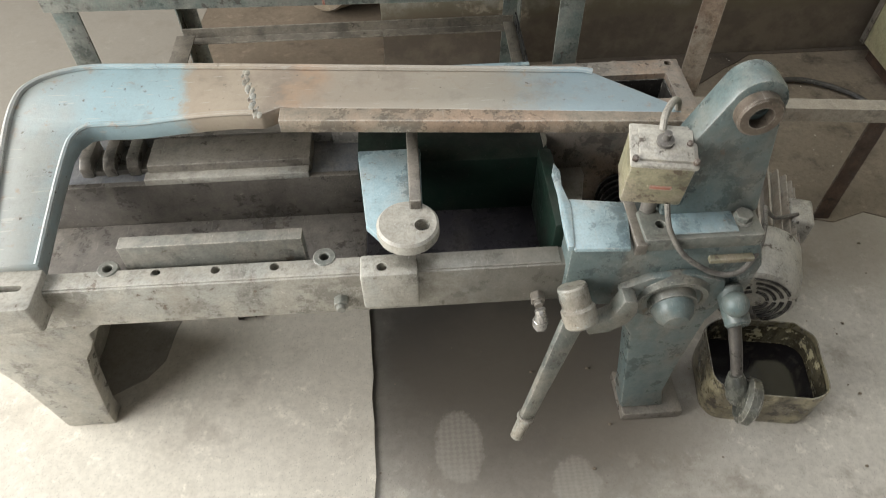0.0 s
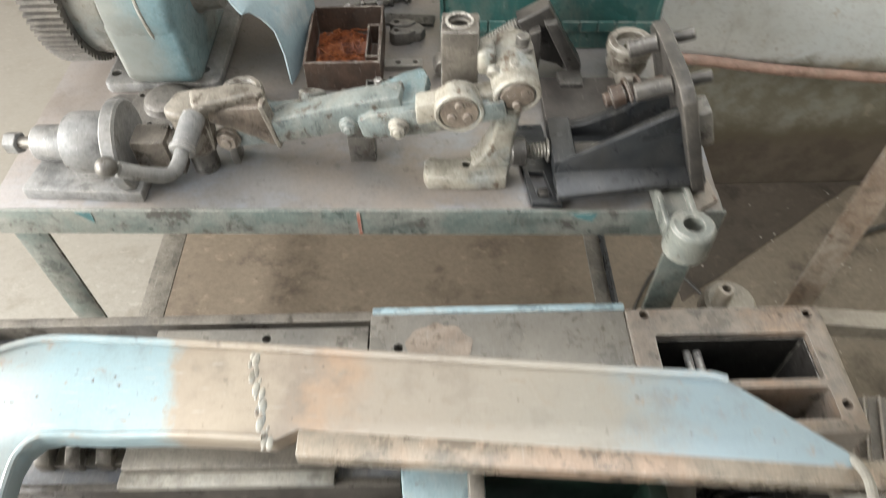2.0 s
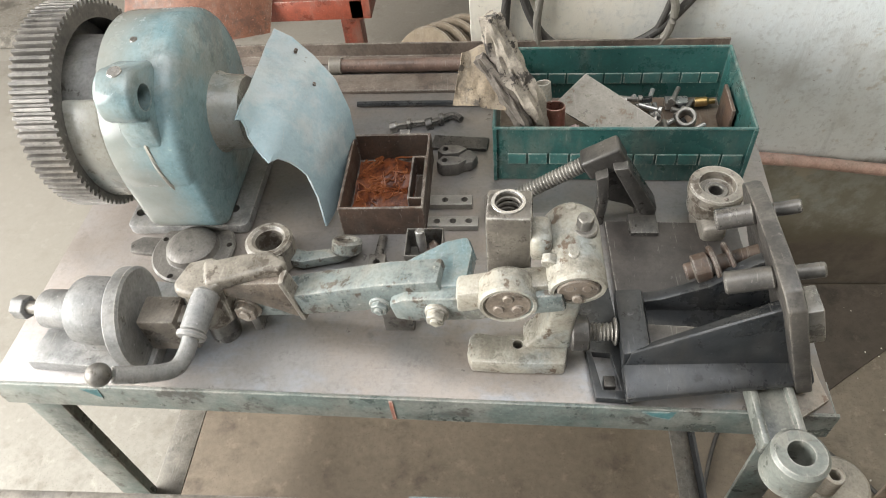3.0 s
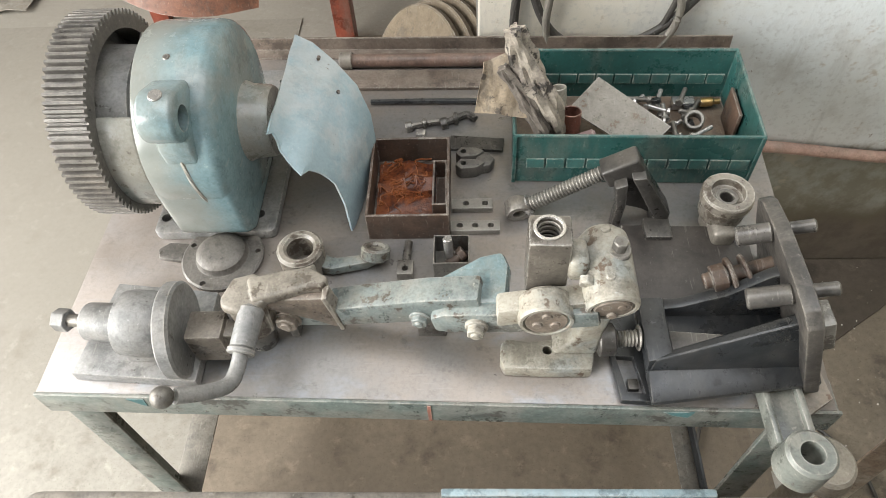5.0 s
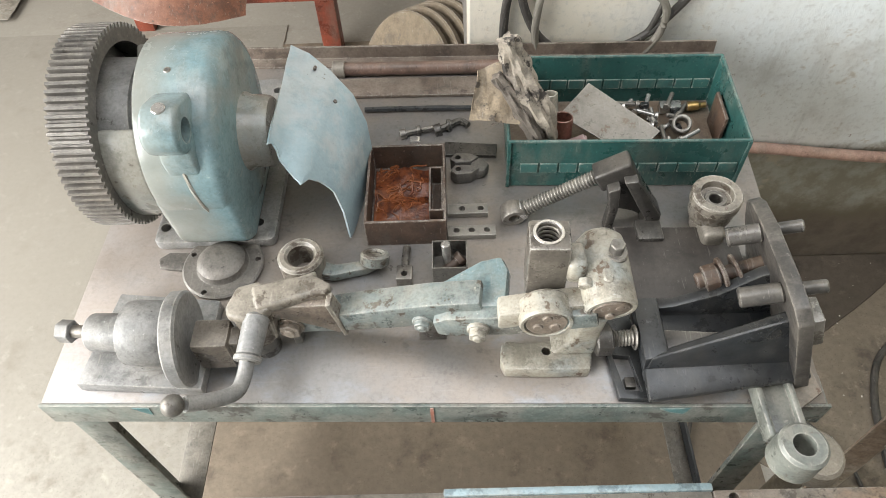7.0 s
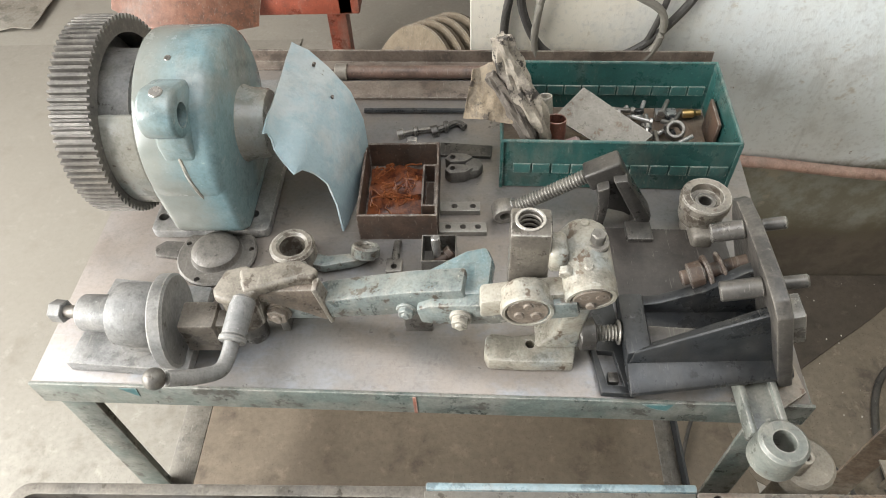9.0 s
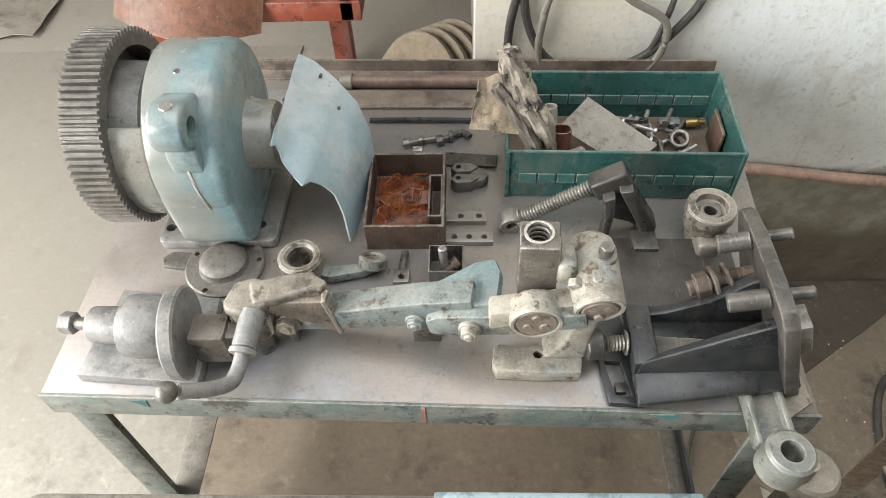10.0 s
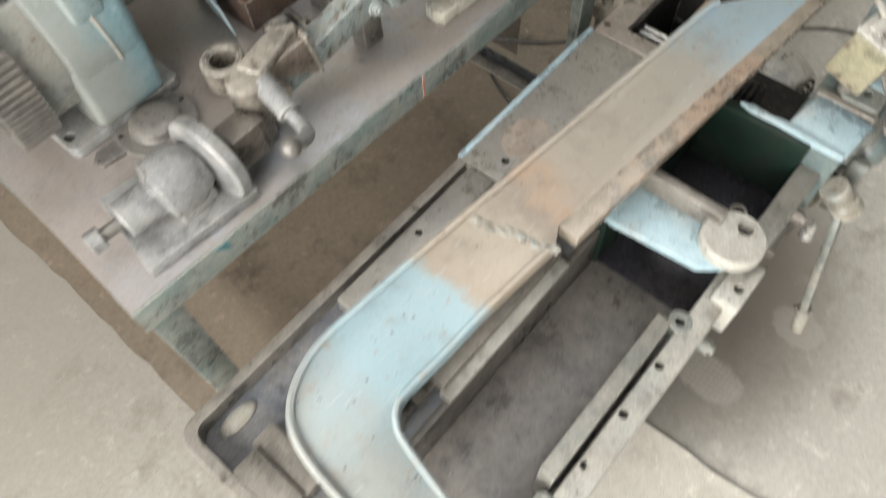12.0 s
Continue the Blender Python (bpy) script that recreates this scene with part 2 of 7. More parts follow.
def bow_material():
    """Hacksaw bow: the paint changes along its length, blue at the bend, primer and bare metal further on."""
    k = Mat("patchy_bow_paint")
    wob = k.math("MULTIPLY", k.math("SUBTRACT", k.noise(9, 7, 0.7), 0.5), 0.26)
    x = k.math("ADD", k.axis("X"), wob)
    r = k.n.new("ShaderNodeValToRGB")
    stops = ((0.0, (0.33, 0.345, 0.32)), (0.05, (0.31, 0.37, 0.375)), (0.1, (0.31, 0.425, 0.455)), (0.19, (0.31, 0.415, 0.44)), (0.225, (0.36, 0.3, 0.23)),
             (0.3, (0.4, 0.34, 0.265)), (0.335, (0.3, 0.25, 0.2)), (0.36, (0.4, 0.29, 0.205)), (0.41, (0.36, 0.31, 0.25)), (0.56, (0.35, 0.315, 0.26)), (0.65, (0.335, 0.315, 0.27)), (0.72, (0.285, 0.365, 0.4)))
    for i, (p, c) in enumerate(stops):
        e = r.color_ramp.elements[i] if i < 2 else r.color_ramp.elements.new(p)
        e.position, e.color = p, (*c, 1)
    k.l.new(k.math("DIVIDE", k.math("ADD", x, 0.55), 1.27), r.inputs[0])
    c = r.outputs[0]
    mid, fine = k.noise(34, 6, 0.7, shift=2), k.noise(220, 3, 0.6)
    c = k.mix(k.ramp(mid, 0.56, 0.7), c, (0.33, 0.28, 0.22))
    c = k.mix(k.ramp(k.noise(60, 5, 0.7, shift=7), 0.63, 0.7), c, (0.12, 0.1, 0.08))
    c = k.mix(k.math("MULTIPLY", fine, 0.18), c, (0.12, 0.1, 0.08))
    c = k.mix(k.math("MULTIPLY", k.ramp(k.noise(14, 8, 0.75, shift=17), 0.5, 0.68), 0.28), c, (0.14, 0.12, 0.1))
    c = k.mix(k.math("MULTIPLY", k.ramp(k.noise(30, 2, 0.5, (0.8, 9, 3), 5), 0.66, 0.7), 0.4), c, BAREMETAL)
    c = k.mix(k.math("MULTIPLY", k.edges(0.0035), k.math("MULTIPLY", k.ramp(mid, 0.35, 0.55), 0.7)), c, BAREMETAL)
    k.bump(k.math("ADD", mid, k.math("MULTIPLY", fine, 0.5)), 0.25, 0.002)
    return k.out(c, k.math("ADD", 0.3, k.math("MULTIPLY", mid, 0.25)), 0.05)


def concrete(name, a, b, dark, seed=0.0, lo=0.45, hi=0.62, stains_and_shade=()):
    k = Mat(name)
    big, mid, fine, grit = k.noise(1.6, 5, 0.6, shift=seed), k.noise(9, 6, 0.68, shift=seed + 2), k.noise(70, 5, 0.7), k.noise(330, 2, 0.5)
    c = k.mix(k.ramp(big, lo - 0.12, hi), a, b)
    c = k.mix(k.ramp(mid, 0.5, 0.72), c, dark)
    c = k.mix(k.math("MULTIPLY", k.ramp(k.noise(22, 6, 0.75, shift=seed + 5), 0.56, 0.66), 0.5), c, tuple(min(1, v * 1.35) for v in a))
    c = k.mix(k.math("MULTIPLY", k.ramp(fine, 0.3, 0.75), 0.3), c, tuple(v * 0.55 for v in dark))
    c = k.mix(k.math("MULTIPLY", k.ramp(grit, 0.62, 0.7), 0.5), c, tuple(v * 0.4 for v in dark))
    for sx, sy, rx, ry, much, tone in stains_and_shade:
        # a patch with a ragged border: soaked-in stain, shoe dust, painted shade
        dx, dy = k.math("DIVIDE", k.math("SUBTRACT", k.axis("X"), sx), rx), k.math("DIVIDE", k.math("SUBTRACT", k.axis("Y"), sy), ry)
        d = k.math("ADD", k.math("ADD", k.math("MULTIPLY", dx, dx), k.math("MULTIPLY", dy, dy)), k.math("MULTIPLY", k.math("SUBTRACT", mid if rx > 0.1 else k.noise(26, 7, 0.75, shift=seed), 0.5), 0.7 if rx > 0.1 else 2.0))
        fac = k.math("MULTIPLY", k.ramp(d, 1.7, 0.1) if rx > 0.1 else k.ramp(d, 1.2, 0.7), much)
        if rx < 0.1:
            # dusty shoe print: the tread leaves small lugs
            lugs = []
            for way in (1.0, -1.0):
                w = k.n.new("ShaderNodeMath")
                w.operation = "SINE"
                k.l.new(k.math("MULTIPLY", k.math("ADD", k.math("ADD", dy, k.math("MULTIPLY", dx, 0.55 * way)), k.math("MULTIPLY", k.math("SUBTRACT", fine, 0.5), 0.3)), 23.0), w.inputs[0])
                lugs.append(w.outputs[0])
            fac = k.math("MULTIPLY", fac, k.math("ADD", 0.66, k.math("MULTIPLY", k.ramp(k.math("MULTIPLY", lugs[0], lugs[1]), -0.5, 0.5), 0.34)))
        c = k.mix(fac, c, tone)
    k.bump(k.math("ADD", k.math("MULTIPLY", mid, 0.6), k.math("MULTIPLY", fine, 0.4)), 0.25, 0.004)
    return k.out(c, k.math("ADD", 0.55, k.math("MULTIPLY", mid, 0.25)))


def wall_material():
    """Whitewashed plaster over a grimy, water-marked lower band, darkened lowest down for shade."""
    k = Mat("stained_whitewash")
    big, mid, fine = k.noise(2.2, 6, 0.65), k.noise(11, 6, 0.7, shift=3), k.noise(90, 4, 0.7)
    c = k.mix(k.ramp(big, 0.35, 0.65), (0.74, 0.785, 0.79), (0.68, 0.69, 0.66))
    c = k.mix(k.math("MULTIPLY", k.ramp(k.math("ADD", k.axis("X"), k.math("MULTIPLY", k.math("SUBTRACT", mid, 0.5), 0.5)), 0.42, 0.05), 0.75), c, (0.64, 0.57, 0.45))
    c = k.mix(k.math("MULTIPLY", k.ramp(k.noise(17, 7, 0.75, shift=31), 0.6, 0.68), 0.5), c, (0.42, 0.33, 0.22))
    c = k.mix(k.ramp(k.noise(34, 5, 0.8, shift=8), 0.645, 0.69), c, (0.22, 0.165, 0.12))
    c = k.mix(k.math("MULTIPLY", k.ramp(mid, 0.5, 0.75), 0.35), c, (0.33, 0.3, 0.25))
    runs = k.ramp(k.noise(7, 6, 0.7, (2.6, 1, 0.35), 15), 0.52, 0.7)
    c = k.mix(k.math("MULTIPLY", runs, 0.4), c, (0.4, 0.4, 0.37))
    c = k.mix(k.math("MULTIPLY", k.ramp(fine, 0.5, 0.7), 0.4), c, (0.42, 0.41, 0.38))
    z = k.math("ADD", k.axis("Z"), k.math("MULTIPLY", k.math("SUBTRACT", mid, 0.5), 0.1))
    low = k.mix(k.ramp(mid, 0.4, 0.62), (0.22, 0.2, 0.15), (0.32, 0.31, 0.26))
    # the bench's shade on the wall, put in as a darker brown
    low = k.mix(k.ramp(z, 0.27, 0.19), low, (0.15, 0.125, 0.085))
    low = k.mix(k.ramp(k.noise(6, 6, 0.7, shift=6), 0.56, 0.64), low, (0.36, 0.315, 0.24))
    c = k.mix(k.ramp(z, 0.46, 0.42), c, low)
    foot = k.mix(k.ramp(mid, 0.4, 0.65), (0.13, 0.105, 0.08), (0.185, 0.152, 0.115))
    c = k.mix(k.ramp(z, 0.2, 0.15), c, foot)
    k.bump(k.math("ADD", k.math("MULTIPLY", mid, 0.5), fine), 0.3, 0.004)
    return k.out(c, 0.75)


def glossy(name, colour, rough, blob=None, lumps=0.5):
    k = Mat(name)
    mid = k.noise(55, 5, 0.7)
    k.bump(mid, lumps, 0.006)
    return k.out(k.mix(k.ramp(mid, 0.4, 0.65), colour, blob or colour), rough)


# less gloss, so the shade painted into these insides stays dark
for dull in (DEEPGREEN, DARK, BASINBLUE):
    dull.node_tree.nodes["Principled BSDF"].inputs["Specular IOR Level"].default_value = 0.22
DRUM = worn("bleached_blue_drum_paint", (0.19, 0.3, 0.325), (0.27, 0.31, 0.3), (0.1, 0.082, 0.064), 0.3, 0.2, seed=4, patch=5, spread=0.56, chips=0.7, grime=0.35, grain=0.06, mottle=0.6, fade=(-0.02, 0.05, (0.27, 0.25, 0.21)))
BENCHTOP, BOW = bench_top_material(), bow_material()
SLAB = concrete("light_dusty_concrete", (0.68, 0.635, 0.545), (0.62, 0.575, 0.49), (0.51, 0.465, 0.39), 1.0)
# the one patch darkens the far part, painting in the weaker daylight there
STRIP = concrete("worn_light_concrete", (0.38, 0.355, 0.305), (0.33, 0.305, 0.26), (0.245, 0.22, 0.18), 4.0, stains_and_shade=((-1.5, 2.4, 1.3, 0.95, 0.7, (0.26, 0.235, 0.195)),))
# patches 1 and 2: oil plus the machine's painted shadow; 7: dim back room
FLOOR = concrete("stained_shaded_grey_concrete", (0.6, 0.56, 0.49), (0.5, 0.47, 0.41), (0.34, 0.305, 0.255), 6.0, stains_and_shade=((0.14, 0.85, 0.42, 0.42, 0.98, (0.03, 0.026, 0.022)), (0.2, 0.62, 0.36, 0.3, 0.55, (0.17, 0.145, 0.115)), (0.02, 0.55, 0.052, 0.085, 0.3, (0.5, 0.465, 0.4)), (0.258, 0.455, 0.052, 0.06, 0.3, (0.5, 0.465, 0.4)), (0.85, 1.08, 0.4, 0.16, 0.5, (0.2, 0.165, 0.125)), (1.35, 1.1, 0.9, 0.24, 0.45, (0.24, 0.2, 0.15)), (-1.5, 3.9, 2.6, 1.3, 0.75, (0.26, 0.235, 0.195)), (0.42, 0.55, 0.18, 0.07, 0.45, (0.2, 0.17, 0.135))))
GREYPATCH = concrete("grey_patch_concrete", (0.36, 0.335, 0.29), (0.3, 0.28, 0.24), (0.22, 0.2, 0.17), 21.0)
DIRT = concrete("brown_oily_dirt", (0.12, 0.096, 0.073), (0.08, 0.063, 0.047), (0.045, 0.035, 0.026), 9.0)
TRODDEN = concrete("brown_trodden_dirt", (0.27, 0.222, 0.165), (0.2, 0.163, 0.12), (0.1, 0.08, 0.06), 17.0)
UNDERBENCH = concrete("brown_floor_concrete", (0.245, 0.196, 0.142), (0.195, 0.155, 0.112), (0.125, 0.096, 0.07), 14.0)
SHEETBLUE = worn("glossy_pale_blue_sheet", (0.33, 0.44, 0.48), (0.45, 0.5, 0.51), (0.2, 0.17, 0.13), 0.0, 0.16, seed=47, patch=9, spread=0.52, chips=0.68, grain=0.05, grime=0.15, mottle=0.3)
CEMENT = concrete("pale_cement_splash", (0.78, 0.73, 0.64), (0.7, 0.65, 0.57), (0.55, 0.5, 0.43), 11.0)
WALL, ROOM = wall_material(), concrete("grey_plaster", (0.2, 0.19, 0.175), (0.165, 0.155, 0.14), (0.13, 0.115, 0.1), 3.0)
OIL = glossy("black_waste_oil", (0.008, 0.007, 0.008), 0.06, lumps=0.05)
GREASE = glossy("amber_grease", (0.17, 0.05, 0.018), 0.1, (0.06, 0.018, 0.01))
GREASEGLINT = glossy("amber_grease_glint", (0.27, 0.09, 0.034), 0.1, (0.15, 0.045, 0.018))
TIN = worn("smeared_yellow_tin", (0.34, 0.3, 0.19), (0.09, 0.075, 0.045), (0.035, 0.028, 0.02), 0.1, 0.35, seed=33, patch=16, spread=0.46, chips=0.6)
RAG = worn("oily_canvas_rag", (0.37, 0.295, 0.205), (0.24, 0.19, 0.135), (0.08, 0.066, 0.053), 0.05, 0.9, seed=34, patch=18, grain=0.6, chips=0.62, edge=0.0, grime=0.85)
OILFILM = worn("oil_film_on_tin", (0.03, 0.025, 0.016), (0.055, 0.045, 0.026), (0.36, 0.32, 0.2), 0.0, 0.25, seed=77, patch=18, chips=0.6, edge=0.0)
DISC = worn("dusty_abrasive_disc", (0.17, 0.132, 0.088), (0.135, 0.105, 0.07), (0.07, 0.053, 0.036), 0.25, 0.8, seed=35)
REDMARK = worn("faded_red_marker", (0.4, 0.15, 0.1), (0.34, 0.17, 0.12), (0.25, 0.15, 0.11), 0.2, 0.6, seed=36)
BLUEMARK = worn("bright_teal_chipped_paint", (0.07, 0.2, 0.21), (0.1, 0.19, 0.19), (0.1, 0.12, 0.12), 0.3, 0.5, seed=37)
PLASTIC = worn("dusty_clear_bag", (0.34, 0.31, 0.26), (0.42, 0.39, 0.34), (0.2, 0.17, 0.14), 0.1, 0.25, seed=38)


# ---- mesh tools ----
def bm_new():
    return bmesh.new()


def merge(bm, tmp, m=None, bevel=0.0, seg=2, limit=35):
    """Adds tmp to bm, its sharp edges rounded."""
    if bevel > 0:
        es = [e for e in tmp.edges if len(e.link_faces) == 2 and e.calc_face_angle(0) > radians(limit)]
        bmesh.ops.bevel(tmp, geom=es, offset=bevel, segments=seg, profile=0.5, affect="EDGES", clamp_overlap=True)
    if m is not None:
        tmp.transform(m)
    me = bpy.data.meshes.new("tmp")
    tmp.to_mesh(me)
    tmp.free()
    bm.from_mesh(me)
    bpy.data.meshes.remove(me)
    return bm


def box(bm, lo, hi, bevel=0.002, m=None, seg=2):
    t = bm_new()
    c, s = [(a + b) / 2 for a, b in zip(lo, hi)], [abs(b - a) for a, b in zip(lo, hi)]
    bmesh.ops.create_cube(t, size=1, matrix=Matrix.Translation(c) @ Matrix.Diagonal((*s, 1)))
    return merge(bm, t, m, bevel, seg)


def frame_to(a, b):
    """A pose whose z runs from a to b."""
    d = Vector(b) - Vector(a)
    return Matrix.Translation(a) @ d.to_track_quat("Z", "Y").to_matrix().to_4x4()


def lathe(bm, profile, a, b, seg=28, bevel=0.0):
    """profile: (radius, distance along a to b) in order; closed where a radius is 0."""
    t = bm_new()
    rings = []
    for r, h in profile:
        if r <= 1e-6:
            rings.append([t.verts.new((0, 0, h))])
        else:
            rings.append([t.verts.new((r * math.cos(2 * math.pi * i / seg), r * math.sin(2 * math.pi * i / seg), h)) for i in range(seg)])
    for p, q in zip(rings, rings[1:]):
        for i in range(seg):
            j = (i + 1) % seg
            if len(p) == 1 and len(q) > 1:
                t.faces.new((p[0], q[j], q[i]))
            elif len(q) == 1 and len(p) > 1:
                t.faces.new((p[i], p[j], q[0]))
            elif len(p) > 1:
                t.faces.new((p[i], p[j], q[j], q[i]))
    bmesh.ops.recalc_face_normals(t, faces=t.faces)
    return merge(bm, t, frame_to(a, b), bevel)


def cyl(bm, a, b, r, r2=None, seg=24, bevel=0.0015):
    n = (Vector(b) - Vector(a)).length
    r2 = r if r2 is None else r2
    v = min(bevel, r * 0.4, r2 * 0.4, n * 0.4)
    if v <= 0:
        return lathe(bm, [(0, 0), (r, 0), (r2, n), (0, n)], a, b, seg)
    return lathe(bm, [(0, 0), (r - v, 0), (r, v), (r2, n - v), (r2 - v, n), (0, n)], a, b, seg)


def ring(bm, a, b, ro, ri, seg=28, bevel=0.0015):
    """A sleeve with a hole right through."""
    n, v = (Vector(b) - Vector(a)).length, bevel
    return lathe(bm, [(ri, 0), (ro - v, 0), (ro, v), (ro, n - v), (ro - v, n), (ri + v, n), (ri, n - v), (ri, 0)], a, b, seg)


def hexa(bm, a, b, r, bevel=0.001):
    t = bm_new()
    n = (Vector(b) - Vector(a)).length
    bmesh.ops.create_cone(t, cap_ends=True, segments=6, radius1=r, radius2=r, depth=n, matrix=Matrix.Translation((0, 0, n / 2)))
    return merge(bm, t, frame_to(a, b), bevel, 1)


def ball(bm, c, r, seg=20, squash=(1, 1, 1)):
    t = bm_new()
    bmesh.ops.create_uvsphere(t, u_segments=seg, v_segments=seg // 2 + 2, radius=r, matrix=Matrix.Translation(c) @ Matrix.Diagonal((*squash, 1)))
    return merge(bm, t)


AXIS = {"xy": lambda a, b, h: (a, b, h), "xz": lambda a, b, h: (a, h, b), "yz": lambda a, b, h: (h, a, b)}


def prism(bm, pts, plane, lo, hi, bevel=0.002, m=None, seg=2, limit=35):
    """An outline in one plane, pushed from lo to hi along the third axis."""
    t, f = bm_new(), AXIS[plane]
    bottom, top = [t.verts.new(f(a, b, lo)) for a, b in pts], [t.verts.new(f(a, b, hi)) for a, b in pts]
    t.faces.new(bottom), t.faces.new(top)
    for i in range(len(pts)):
        j = (i + 1) % len(pts)
        t.faces.new((bottom[i], bottom[j], top[j], top[i]))
    bmesh.ops.recalc_face_normals(t, faces=t.faces)
    return merge(bm, t, m, bevel, seg, limit)


def slab(bm, lower, upper, bevel=0.002):
    """A block between two outlines of as many corners."""
    t = bm_new()
    V, W = [t.verts.new(p) for p in lower], [t.verts.new(p) for p in upper]
    t.faces.new(V), t.faces.new(W)
    for i in range(len(V)):
        j = (i + 1) % len(V)
        t.faces.new((V[i], V[j], W[j], W[i]))
    bmesh.ops.recalc_face_normals(t, faces=t.faces)
    return merge(bm, t, None, bevel)


def tube(bm, pts, r, seg=10, r2=None):
    """A round bar or cable along a smooth line through pts."""
    P = [Vector(p) for p in pts]
    line = []
    for i in range(len(P) - 1):
        p0, p1, p2, p3 = P[max(i - 1, 0)], P[i], P[i + 1], P[min(i + 2, len(P) - 1)]
        for s in range(6):
            u = s / 6
            line.append(0.5 * (2 * p1 + (p2 - p0) * u + (2 * p0 - 5 * p1 + 4 * p2 - p3) * u * u + (3 * p1 - p0 - 3 * p2 + p3) * u ** 3))
    line.append(P[-1])
    t, rings = bm_new(), []
    up = Vector((0.12, 0.07, 1)).normalized()
    for i, p in enumerate(line):
        d = (line[min(i + 1, len(line) - 1)] - line[max(i - 1, 0)]).normalized()
        s = d.cross(up)
        s = s.normalized() if s.length > 0.02 else d.cross(Vector((1, 0, 0))).normalized()
        w = s.cross(d)
        q = r if r2 is None else r + (r2 - r) * i / (len(line) - 1)
        rings.append([t.verts.new(p + q * (math.cos(2 * math.pi * k / seg) * s + math.sin(2 * math.pi * k / seg) * w)) for k in range(seg)])
    for p, q in zip(rings, rings[1:]):
        for k in range(seg):
            t.faces.new((p[k], p[(k + 1) % seg], q[(k + 1) % seg], q[k]))
    t.faces.new(rings[0][::-1]), t.faces.new(rings[-1])
    bmesh.ops.recalc_face_normals(t, faces=t.faces)
    return merge(bm, t)


def sheet(bm, grid, thick):
    """A bent sheet through a grid of points, with thickness."""
    t = bm_new()
    V = [[t.verts.new(p) for p in row] for row in grid]
    for i in range(len(V) - 1):
        for j in range(len(V[0]) - 1):
            t.faces.new((V[i][j], V[i + 1][j], V[i + 1][j + 1], V[i][j + 1]))
    bmesh.ops.recalc_face_normals(t, faces=t.faces)
    bmesh.ops.solidify(t, geom=t.faces[:], thickness=thick)
    return merge(bm, t)


def finish(name, bm, material, origin):
    me = bpy.data.meshes.new(name)
    bmesh.ops.recalc_face_normals(bm, faces=bm.faces)
    bm.to_mesh(me)
    bm.free()
    me.transform(Matrix.Translation([-v for v in origin]))
    for p in me.polygons:
        p.use_smooth = True
    me.set_sharp_from_angle(angle=radians(32))
    me.materials.append(material)
    return me


BASE = {}


def thing(name, at, label, category, group="", kind=""):
    """An Empty at a thing's base, which parents its parts."""
    ob = tagged(new(name), label, category, group, kind)
    ob.location = at
    BASE[ob.name] = Vector(at)
    return ob


def part(name, bm, material, parent, label="", holes=None):
    """One mesh under a thing or a part, drawn in world metres."""
    at = BASE[parent.name]
    ob = new(name, finish(name, bm, material, at))
    ob.parent = parent
    BASE[ob.name] = at
    if holes is not None:
        drill(ob, holes, at)
    return tagged(ob, label)


def solo(name, bm, material, at, label, category, group="", kind="", holes=None):
    """A thing that is one mesh."""
    ob = tagged(new(name, finish(name, bm, material, at)), label, category, group, kind)
    ob.location = at
    BASE[ob.name] = Vector(at)
    if holes is not None:
        drill(ob, holes, at)
    return ob


def drill(ob, bm, at):
    """Cuts holes out of a mesh, once, while building."""
    me = bpy.data.meshes.new("cutter")
    bmesh.ops.recalc_face_normals(bm, faces=bm.faces)
    bm.to_mesh(me)
    bm.free()
    me.transform(Matrix.Translation([-v for v in at]))
    tool = new("cutter", me)
    keep = ob.matrix_basis.copy()
    parent, ob.parent, ob.matrix_basis = ob.parent, None, Matrix()
    mod = ob.modifiers.new("cut", "BOOLEAN")
    mod.operation, mod.object, mod.solver = "DIFFERENCE", tool, "EXACT"
    bpy.context.view_layer.update()
    made = bpy.data.meshes.new_from_object(ob.evaluated_get(bpy.context.evaluated_depsgraph_get()))
    ob.modifiers.clear()
    old, ob.data = ob.data, made
    made.name = ob.name
    bpy.data.objects.remove(tool)
    bpy.data.meshes.remove(me), bpy.data.meshes.remove(old)
    made.set_sharp_from_angle(angle=radians(32))
    ob.parent, ob.matrix_basis = parent, keep


def holes_down(pts, r, z0, z1, seg=16):
    bm = bm_new()
    for x, y in pts:
        cyl(bm, (x, y, z0), (x, y, z1), r, seg=seg, bevel=0)
    return bm


def rounded(x0, x1, y0, y1, r, n=5):
    """A rounded rectangle as an outline."""
    out = []
    for cx, cy, a0 in ((x1 - r, y1 - r, 0), (x0 + r, y1 - r, 90), (x0 + r, y0 + r, 180), (x1 - r, y0 + r, 270)):
        out += [(cx + r * math.cos(radians(a0 + 90 * i / n)), cy + r * math.sin(radians(a0 + 90 * i / n))) for i in range(n + 1)]
    return out


# ---- the workshop ----
def structure(name, bm, material, label):
    return solo(name, bm, material, (0, 0, 0), label, name.split("_")[0], kind="structure")


